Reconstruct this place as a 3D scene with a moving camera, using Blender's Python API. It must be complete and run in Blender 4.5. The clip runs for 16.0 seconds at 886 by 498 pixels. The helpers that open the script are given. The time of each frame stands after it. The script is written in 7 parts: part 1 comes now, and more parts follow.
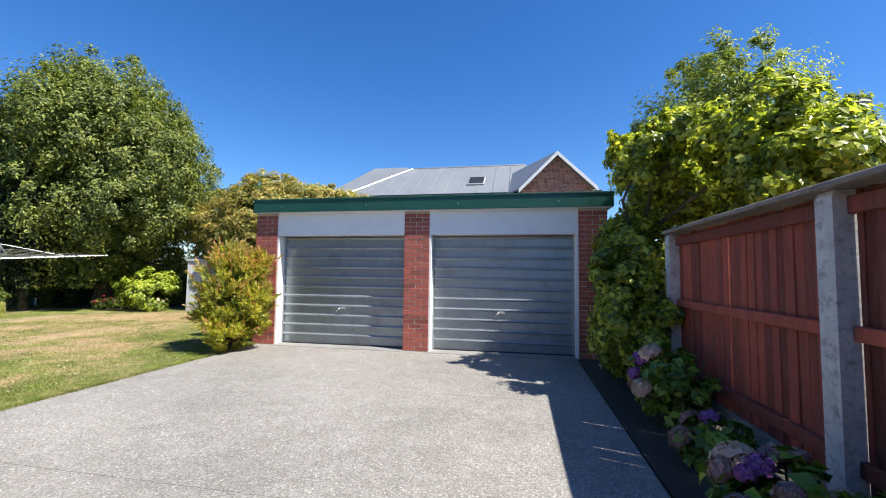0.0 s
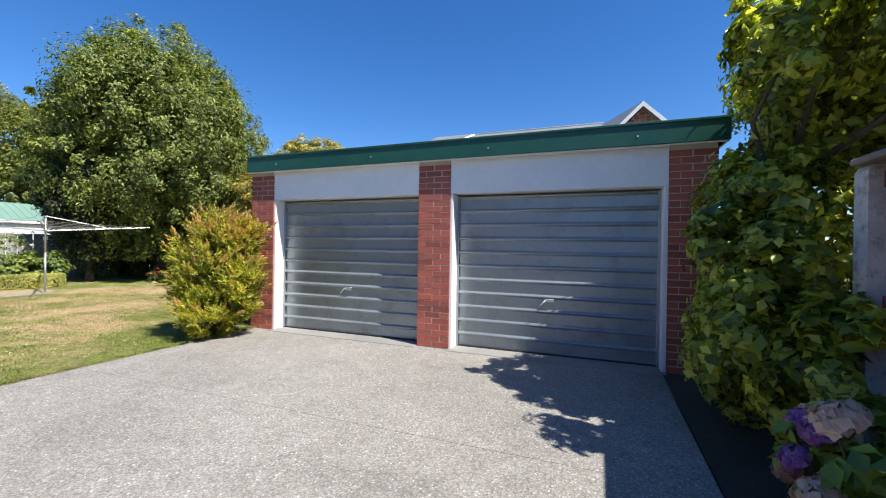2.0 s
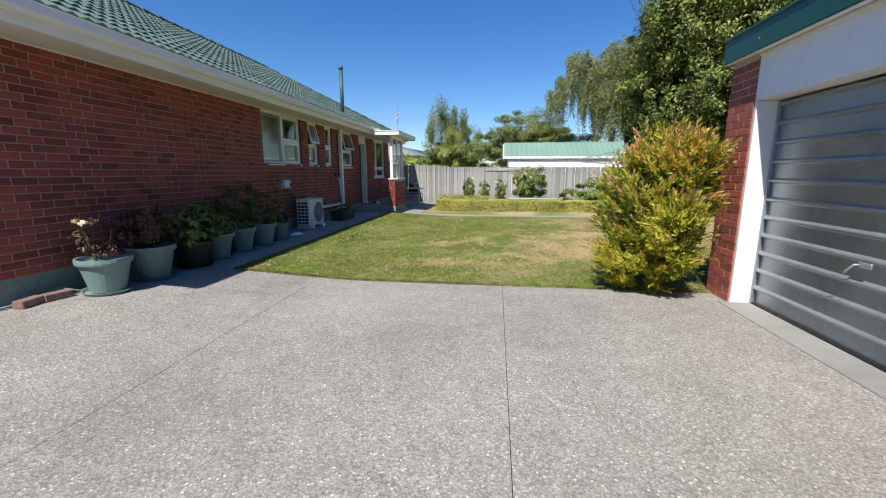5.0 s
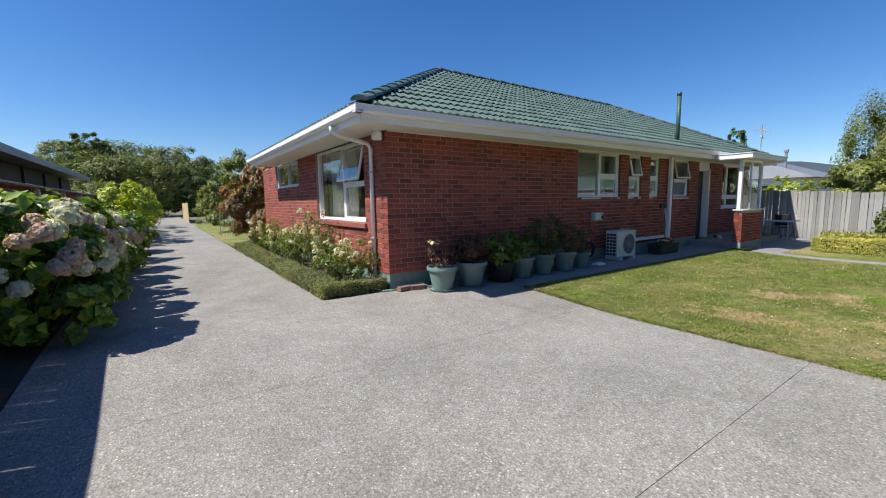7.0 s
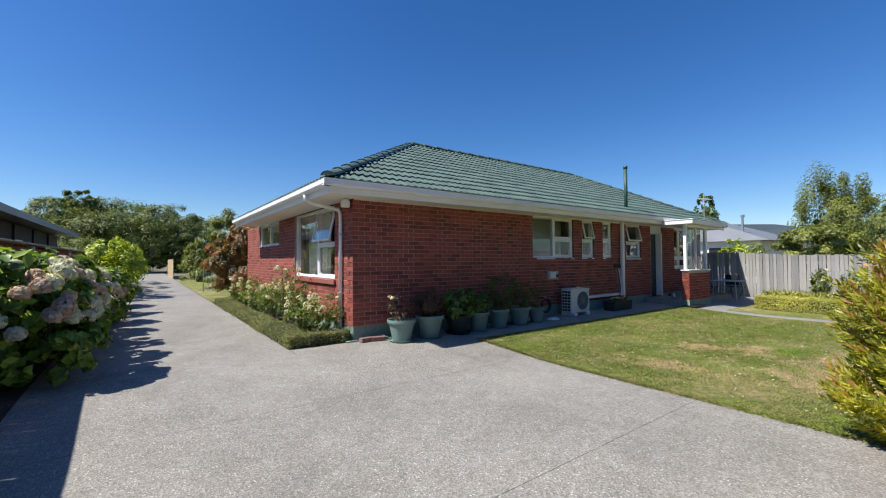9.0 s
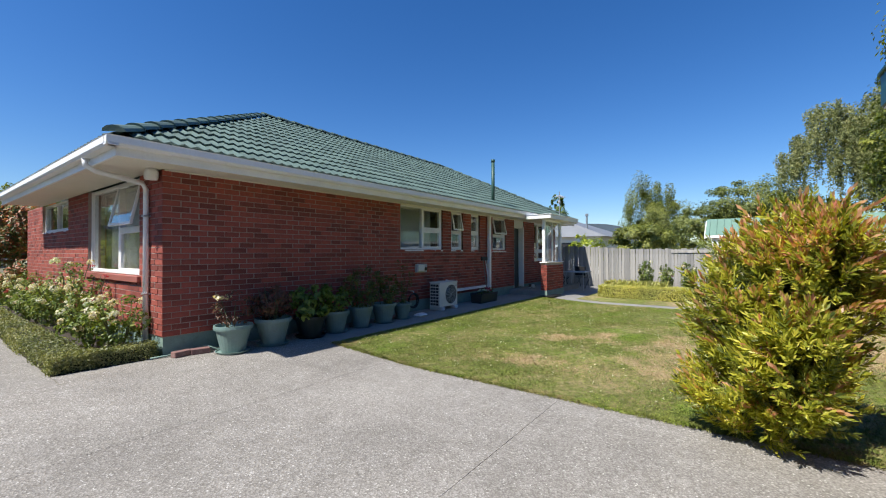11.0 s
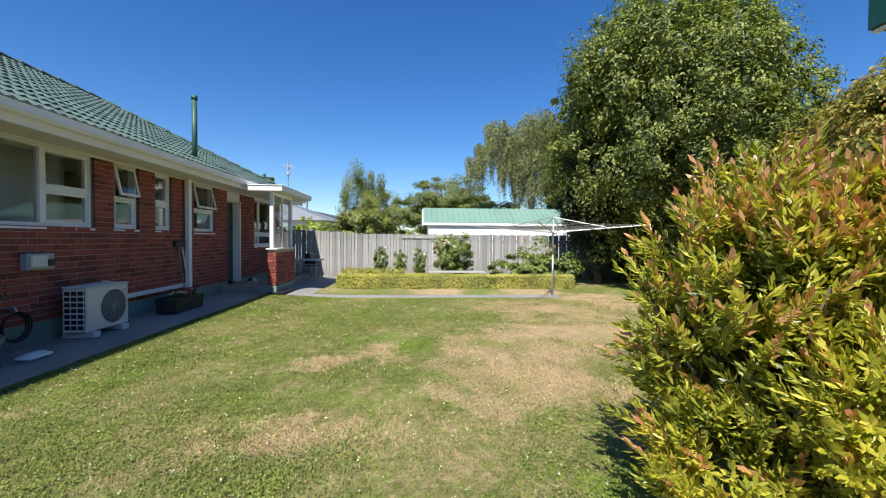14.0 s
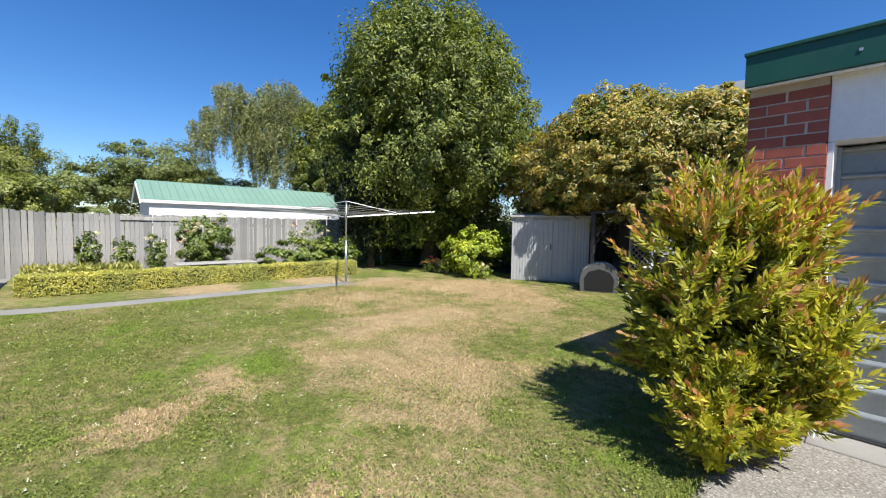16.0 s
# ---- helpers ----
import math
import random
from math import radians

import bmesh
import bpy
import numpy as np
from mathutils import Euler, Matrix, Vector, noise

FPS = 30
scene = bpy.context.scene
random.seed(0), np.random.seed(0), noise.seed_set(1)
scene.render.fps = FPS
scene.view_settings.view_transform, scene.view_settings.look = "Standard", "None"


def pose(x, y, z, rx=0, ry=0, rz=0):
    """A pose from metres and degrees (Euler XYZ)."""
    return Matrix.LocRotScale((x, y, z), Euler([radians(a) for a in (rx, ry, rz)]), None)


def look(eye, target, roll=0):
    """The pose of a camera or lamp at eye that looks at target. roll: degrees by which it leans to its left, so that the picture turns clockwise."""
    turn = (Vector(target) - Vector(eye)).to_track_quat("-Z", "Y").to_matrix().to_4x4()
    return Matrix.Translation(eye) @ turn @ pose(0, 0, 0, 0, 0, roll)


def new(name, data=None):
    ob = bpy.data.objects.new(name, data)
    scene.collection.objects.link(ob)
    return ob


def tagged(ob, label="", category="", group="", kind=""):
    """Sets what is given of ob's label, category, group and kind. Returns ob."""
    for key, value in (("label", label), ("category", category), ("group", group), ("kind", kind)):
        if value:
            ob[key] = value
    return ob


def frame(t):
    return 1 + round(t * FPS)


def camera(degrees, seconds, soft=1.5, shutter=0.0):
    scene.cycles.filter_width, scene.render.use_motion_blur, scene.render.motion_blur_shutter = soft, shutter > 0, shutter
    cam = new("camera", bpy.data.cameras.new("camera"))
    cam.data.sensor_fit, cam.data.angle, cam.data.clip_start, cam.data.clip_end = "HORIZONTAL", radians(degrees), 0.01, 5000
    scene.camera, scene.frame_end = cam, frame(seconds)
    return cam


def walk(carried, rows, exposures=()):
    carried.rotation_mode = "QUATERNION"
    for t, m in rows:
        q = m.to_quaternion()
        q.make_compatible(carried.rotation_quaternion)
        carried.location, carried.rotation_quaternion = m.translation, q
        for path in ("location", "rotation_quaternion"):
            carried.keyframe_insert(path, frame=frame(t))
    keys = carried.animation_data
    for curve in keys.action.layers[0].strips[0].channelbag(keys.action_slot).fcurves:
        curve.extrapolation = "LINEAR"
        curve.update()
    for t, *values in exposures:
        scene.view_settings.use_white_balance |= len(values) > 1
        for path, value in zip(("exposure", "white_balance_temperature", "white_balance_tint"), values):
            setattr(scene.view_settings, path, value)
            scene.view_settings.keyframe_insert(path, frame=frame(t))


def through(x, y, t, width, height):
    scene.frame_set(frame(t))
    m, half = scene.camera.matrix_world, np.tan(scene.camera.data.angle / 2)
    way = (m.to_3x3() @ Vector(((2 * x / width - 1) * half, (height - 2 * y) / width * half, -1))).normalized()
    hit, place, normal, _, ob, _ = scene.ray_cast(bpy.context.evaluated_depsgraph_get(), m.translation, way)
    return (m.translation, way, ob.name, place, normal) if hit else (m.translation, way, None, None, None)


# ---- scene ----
cam = camera(95.2, 16.0, soft=1.1)
METRES, EYE, TILT, LEAN, TURN = 12.6, 1.41, 0.0, -0.72, 10.7
ROWS = [
    (0.0, 0.0, 0.0, 0.0, 0.0, 3.56, 0.03),
    (0.5, 0.0129, 0.0439, -0.0003, 0.27, 4.03, 0.06),
    (1.0, 0.0257, 0.0822, -0.0013, 0.94, 4.05, 0.06),
    (1.5, 0.0373, 0.1205, -0.0032, 3.57, 3.21, -0.07),
    (2.0, 0.0515, 0.1566, -0.0023, 10.42, -0.05, -0.17),
    (2.5, 0.06, 0.192, -0.0032, 20.66, -4.18, -0.27),
    (3.0, 0.0687, 0.2283, -0.0023, 32.59, -7.21, -0.06),
    (3.5, 0.0728, 0.2652, -0.0012, 45.39, -8.53, -0.52),
    (4.0, 0.0752, 0.3016, -0.0007, 58.73, -9.14, -0.23),
    (4.5, 0.0716, 0.3347, 0.0001, 72.63, -9.68, -0.12),
    (5.0, 0.0663, 0.365, -0.0005, 86.73, -9.96, 0.03),
    (7.5, 0.0801, 0.4782, 0.0126, 138.47, -4.29, 0.01),
    (8.0, 0.0863, 0.5011, 0.0128, 138.08, -0.94, -0.04),
    (8.5, 0.0897, 0.5194, 0.0127, 136.15, 1.22, -0.07),
    (9.0, 0.0911, 0.5298, 0.0119, 132.95, 2.05, -0.14),
    (9.5, 0.0867, 0.5328, 0.0112, 128.74, 2.14, -0.12),
    (12.0, -0.0511, 0.4781, 0.0083, 106.8, 0.09, -0.28),
    (12.5, -0.0884, 0.4677, 0.0073, 101.98, -0.4, -0.34),
    (13.0, -0.1214, 0.4525, 0.0067, 95.22, -0.53, -0.45),
    (13.5, -0.1513, 0.4372, 0.0074, 86.62, -0.7, -0.42),
    (14.0, -0.1781, 0.4212, 0.0074, 75.75, -0.66, -0.25),
    (14.5, -0.2025, 0.3915, 0.0076, 63.77, -0.55, -0.48),
    (15.0, -0.2285, 0.3719, 0.0073, 53.74, -0.52, -0.26),
    (15.5, -0.2603, 0.3501, 0.0084, 44.87, -1.65, -0.43),
    (16.0, -0.2928, 0.3255, 0.0106, 37.31, -2.82, -0.45),
]
walk(cam, [(t, pose(0, 0, EYE, TILT, LEAN, TURN) @ pose(METRES * x, METRES * y, METRES * z, 90 + pitch, roll, yaw)) for t, x, y, z, yaw, pitch, roll in ROWS],
     exposures=[(0.0, 0.77), (1.5, 0.73), (2.5, 0.60), (5.0, 0.36), (7.5, 0.31), (9.5, 0.31), (12.5, 0.48), (16.0, 0.50)])

# sun over the house, from the south-east corner of the plan
SUN = Vector((0.69, -0.21, 1.0)).normalized()
world = bpy.data.worlds.new("world")
scene.world = world
world.use_nodes = True
sky = world.node_tree.nodes.new("ShaderNodeTexSky")
sky.sky_type, sky.sun_disc = "NISHITA", False
sky.sun_elevation, sky.sun_rotation = math.asin(SUN.z), math.atan2(SUN.x, SUN.y)
sky.air_density, sky.dust_density, sky.ozone_density, sky.altitude = 1.0, 0.35, 5.0, 200
back = world.node_tree.nodes["Background"]
back.inputs["Strength"].default_value = 0.112
deep = world.node_tree.nodes.new("ShaderNodeHueSaturation")
deep.inputs["Saturation"].default_value = 1.27
deep.inputs["Hue"].default_value = 0.508
world.node_tree.links.new(sky.outputs[0], deep.inputs["Color"])
world.node_tree.links.new(deep.outputs[0], back.inputs["Color"])
sun = new("sun", bpy.data.lights.new("sun", "SUN"))
sun.data.energy, sun.data.angle, sun.data.color = 5.4, radians(0.53), (1.0, 0.965, 0.91)
sun.matrix_world = look(SUN * 40, (0, 0, 0))


# ---------------------------------------------------------------- materials
def nodes_of(name):
    m = bpy.data.materials.new(name)
    m.use_nodes = True
    nt = m.node_tree
    return m, nt, nt.nodes["Principled BSDF"]


def node(nt, kind, **ins):
    n = nt.nodes.new(kind)
    for k, v in ins.items():
        n.inputs[k.replace("_", " ")].default_value = v
    return n


def noise_tex(nt, scale, detail=4, rough=0.6, coords=None):
    n = node(nt, "ShaderNodeTexNoise", Scale=scale, Detail=detail, Roughness=rough)
    if coords is not None:
        nt.links.new(coords, n.inputs["Vector"])
    return n.outputs["Fac"]


def ramp(nt, fac, stops):
    r = nt.nodes.new("ShaderNodeValToRGB")
    el = r.color_ramp.elements
    while len(el) < len(stops):
        el.new(0.5)
    for e, (p, c) in zip(el, stops):
        e.position = p
        e.color = (*c, 1) if len(c) == 3 else c
    nt.links.new(fac, r.inputs["Fac"])
    return r.outputs["Color"]


def mix(nt, fac, a, b, blend="MIX"):
    n = nt.nodes.new("ShaderNodeMix")
    n.data_type, n.blend_type = "RGBA", blend
    for sock, v in ((n.inputs[0], fac), (n.inputs[6], a), (n.inputs[7], b)):
        if isinstance(v, bpy.types.NodeSocket):
            nt.links.new(v, sock)
        elif isinstance(v, (int, float)):
            sock.default_value = v
        else:
            sock.default_value = (*v, 1)
    return n.outputs[2]


def calc(nt, op, a, b=0.0, clamp=False):
    n = nt.nodes.new("ShaderNodeMath")
    n.operation, n.use_clamp = op, clamp
    for sock, v in zip(n.inputs, (a, b)):
        if isinstance(v, bpy.types.NodeSocket):
            nt.links.new(v, sock)
        else:
            sock.default_value = v
    return n.outputs[0]


def bump(nt, bsdf, height, strength=0.3, distance=0.01):
    b = node(nt, "ShaderNodeBump", Strength=strength, Distance=distance)
    nt.links.new(height, b.inputs["Height"])
    nt.links.new(b.outputs[0], bsdf.inputs["Normal"])


def spot(v):
    return tuple(max(0.0, c) for c in v)


def surf(name, base, rough=0.6, vary=0.25, scale=3.0, fine=60.0, relief=0.25, depth=0.004, metal=0.0, piece=0.0, island=0.0, dirt=None, dirt_amount=0.0, spec=0.5, along=None):
    """A general surface: broad stains, fine grain, relief, and piece by piece differences."""
    m, nt, b = nodes_of(name)
    co = nt.nodes.new("ShaderNodeTexCoord").outputs["Object"]
    if along:
        st = nt.nodes.new("ShaderNodeVectorMath")
        st.operation = "MULTIPLY"
        nt.links.new(co, st.inputs[0])
        st.inputs[1].default_value = along
        co = st.outputs[0]
    broad, grain = noise_tex(nt, scale, 5, 0.65, co), noise_tex(nt, fine, 3, 0.6, co)
    dark, light = spot([c * (1 - vary) for c in base]), spot([min(1, c * (1 + vary)) for c in base])
    col = ramp(nt, broad, [(0.3, dark), (0.7, light)])
    col = mix(nt, 0.5 * vary + 0.1, col, ramp(nt, grain, [(0.3, spot([c * 0.6 for c in base])), (0.7, spot([min(1, c * 1.35) for c in base]))]))
    if piece:
        r = nt.nodes.new("ShaderNodeObjectInfo").outputs["Random"]
        col = mix(nt, 1.0, col, ramp(nt, r, [(0.0, (1 - piece,) * 3), (0.5, (1, 1, 1)), (1.0, (1 + piece * 0.5, 1 + piece * 0.4, 1 + piece * 0.3))]), "MULTIPLY")
    if island:
        r = nt.nodes.new("ShaderNodeNewGeometry").outputs["Random Per Island"]
        col = mix(nt, 1.0, col, ramp(nt, r, [(0.0, (1 - island,) * 3), (0.5, (1, 1, 1)), (1.0, (1 + island * 0.5, 1 + island * 0.4, 1 + island * 0.3))]), "MULTIPLY")
    if dirt:
        d = ramp(nt, noise_tex(nt, scale * 2.3, 6, 0.75, co), [(0.5, (0, 0, 0)), (0.72, (1, 1, 1))])
        col = mix(nt, calc(nt, "MULTIPLY", d, dirt_amount), col, dirt)
    nt.links.new(col, b.inputs["Base Color"])
    rr = ramp(nt, broad, [(0.2, (max(0.02, rough - 0.1),) * 3), (0.8, (min(1, rough + 0.1),) * 3)])
    nt.links.new(rr, b.inputs["Roughness"])
    b.inputs["Metallic"].default_value = metal
    b.inputs["Specular IOR Level"].default_value = spec
    if relief:
        bump(nt, b, grain, relief, depth)
    return m


def leafy(name, colours, rough=0.45, through=0.25):
    """Leaves: a colour for each leaf, a little light shining through."""
    m, nt, b = nodes_of(name)
    r = nt.nodes.new("ShaderNodeNewGeometry").outputs["Random Per Island"]
    col = ramp(nt, r, [(i / max(1, len(colours) - 1), c) for i, c in enumerate(colours)])
    co = nt.nodes.new("ShaderNodeTexCoord").outputs["Object"]
    col = mix(nt, 1.0, col, ramp(nt, noise_tex(nt, 1.3, 2, 0.5, co), [(0.3, (0.7, 0.75, 0.7)), (0.7, (1.2, 1.15, 1.0))]), "MULTIPLY")
    nt.links.new(col, b.inputs["Base Color"])
    b.inputs["Roughness"].default_value = rough
    t = nt.nodes.new("ShaderNodeBsdfTranslucent")
    nt.links.new(mix(nt, 1.0, col, (1.3, 1.35, 0.6), "MULTIPLY"), t.inputs["Color"])
    s = nt.nodes.new("ShaderNodeMixShader")
    s.inputs[0].default_value = through
    nt.links.new(b.outputs[0], s.inputs[1])
    nt.links.new(t.outputs[0], s.inputs[2])
    nt.links.new(s.outputs[0], nt.nodes["Material Output"].inputs["Surface"])
    return m


def aggregate():
    """Exposed aggregate concrete: pale pebbles in grey cement, broad tyre-worn stains."""
    m, nt, b = nodes_of("exposed_aggregate")
    co = nt.nodes.new("ShaderNodeTexCoord").outputs["Object"]
    v = node(nt, "ShaderNodeTexVoronoi", Scale=80.0)
    nt.links.new(co, v.inputs["Vector"])
    v2 = node(nt, "ShaderNodeTexVoronoi", Scale=42.0)
    nt.links.new(co, v2.inputs["Vector"])
    stone = ramp(nt, v.outputs["Color"], [(0.0, (0.19, 0.176, 0.156)), (0.35, (0.275, 0.259, 0.234)), (0.75, (0.34, 0.324, 0.296)), (1.0, (0.50, 0.48, 0.447))])
    gap = ramp(nt, v.outputs["Distance"], [(0.35, (1, 1, 1)), (0.75, (0.7, 0.69, 0.68))])
    col = mix(nt, 1.0, stone, gap, "MULTIPLY")
    chip = calc(nt, "GREATER_THAN", node_sep(nt, v2.outputs["Color"]), 0.91)
    chip = calc(nt, "MULTIPLY", chip, calc(nt, "LESS_THAN", v2.outputs["Distance"], 0.28))
    col = mix(nt, chip, col, (0.54, 0.525, 0.49))
    stain = ramp(nt, noise_tex(nt, 0.55, 6, 0.7, co), [(0.3, (0.74, 0.73, 0.71)), (0.5, (1.0, 0.99, 0.97)), (0.72, (1.18, 1.17, 1.15))])
    col = mix(nt, 1.0, col, stain, "MULTIPLY")
    col = mix(nt, 1.0, col, ramp(nt, noise_tex(nt, 4.0, 5, 0.75, co), [(0.3, (0.88, 0.87, 0.85)), (0.7, (1.08, 1.08, 1.08))]), "MULTIPLY")
    nt.links.new(col, b.inputs["Base Color"])
    b.inputs["Roughness"].default_value = 0.85
    bump(nt, b, v.outputs["Distance"], 0.5, 0.006)
    return m


def node_sep(nt, colour):
    s = nt.nodes.new("ShaderNodeSeparateColor")
    nt.links.new(colour, s.inputs[0])
    return s.outputs[0]


# dry patches of the lawn: x, y, radius
DRY = [(-7.7, 6.0, 0.95), (-6.9, 5.6, 0.45), (-8.6, 5.9, 0.7), (-9.4, 7.4, 1.3), (-9.5, 9.5, 1.1), (-11.5, 7.6, 1.3), (-8.05, 3.65, 0.30), (-8.3, 4.4, 0.32), (-6.25, 3.9, 0.30), (-11.0, 10.5, 1.4), (-12.6, 9.2, 1.2), (-14.4, 5.5, 0.7), (-14.4, 8.0, 0.8), (-6.6, 8.6, 0.5)]


def lawn_material(name, tall):
    """Mown turf: olive blades, brighter clover, straw-coloured thatch where it has dried out."""
    m, nt, b = nodes_of(name)
    co = nt.nodes.new("ShaderNodeTexCoord").outputs["Object"]
    warp = nt.nodes.new("ShaderNodeVectorMath")
    warp.operation = "MULTIPLY_ADD"
    nz = node(nt, "ShaderNodeTexNoise", Scale=1.5, Detail=6.0, Roughness=0.72)
    nt.links.new(co, nz.inputs["Vector"])
    nt.links.new(nz.outputs["Color"], warp.inputs[0])
    warp.inputs[1].default_value = (1.9, 1.9, 0)
    nt.links.new(co, warp.inputs[2])
    mask = None
    for x, y, r in DRY:
        d = nt.nodes.new("ShaderNodeVectorMath")
        d.operation = "DISTANCE"
        nt.links.new(warp.outputs[0], d.inputs[0])
        d.inputs[1].default_value = (x + 0.95, y + 0.95, 0.0)
        one = calc(nt, "SUBTRACT", 1.0, calc(nt, "DIVIDE", d.outputs["Value"], r * 1.35), True)
        mask = one if mask is None else calc(nt, "MAXIMUM", mask, one)
    fine = noise_tex(nt, 11.0, 6, 0.75, co)
    middle = noise_tex(nt, 2.7, 5, 0.7, co)
    broad = noise_tex(nt, 0.7, 4, 0.6, co)
    dry = calc(nt, "ADD", calc(nt, "MULTIPLY", mask, 2.2), calc(nt, "MULTIPLY", calc(nt, "SUBTRACT", fine, 0.49), 2.6))
    dry = calc(nt, "ADD", dry, calc(nt, "MULTIPLY", calc(nt, "SUBTRACT", middle, 0.48), 2.2))
    dry = calc(nt, "ADD", dry, calc(nt, "MULTIPLY", calc(nt, "SUBTRACT", broad, 0.45), 2.4), True)
    green = ramp(nt, noise_tex(nt, 34.0, 5, 0.75, co), [(0.25, (0.075, 0.093, 0.022)), (0.5, (0.175, 0.20, 0.048)), (0.75, (0.32, 0.335, 0.10))])
    lush = ramp(nt, noise_tex(nt, 0.95, 5, 0.7, co), [(0.5, (0, 0, 0)), (0.62, (1, 1, 1))])
    clover = ramp(nt, noise_tex(nt, 46.0, 4, 0.7, co), [(0.25, (0.09, 0.145, 0.02)), (0.55, (0.20, 0.285, 0.04)), (0.8, (0.34, 0.41, 0.075))])
    green = mix(nt, calc(nt, "MULTIPLY", lush, 0.85), green, clover)
    green = mix(nt, 1.0, green, ramp(nt, noise_tex(nt, 6.5, 5, 0.75, co), [(0.32, (0.60, 0.58, 0.60)), (0.5, (0.95, 0.96, 0.92)), (0.68, (1.22, 1.22, 1.05))]), "MULTIPLY")
    tan = ramp(nt, noise_tex(nt, 42.0, 5, 0.75, co), [(0.25, (0.23, 0.16, 0.085)), (0.5, (0.47, 0.35, 0.195)), (0.75, (0.68, 0.54, 0.34))])
    tan = mix(nt, 1.0, tan, ramp(nt, noise_tex(nt, 4.2, 5, 0.75, co), [(0.3, (0.74, 0.74, 0.70)), (0.7, (1.12, 1.12, 1.1))]), "MULTIPLY")
    col = mix(nt, dry, green, tan)
    if tall:
        r = nt.nodes.new("ShaderNodeNewGeometry").outputs["Random Per Island"]
        col = mix(nt, 1.0, col, ramp(nt, r, [(0.0, (0.62, 0.62, 0.62)), (1.0, (1.35, 1.35, 1.25))]), "MULTIPLY")
    nt.links.new(col, b.inputs["Base Color"])
    b.inputs["Roughness"].default_value = 0.75
    b.inputs["Specular IOR Level"].default_value = 0.2
    if not tall:
        bump(nt, b, noise_tex(nt, 55.0, 4, 0.8, co), 1.0, 0.025)
    return m


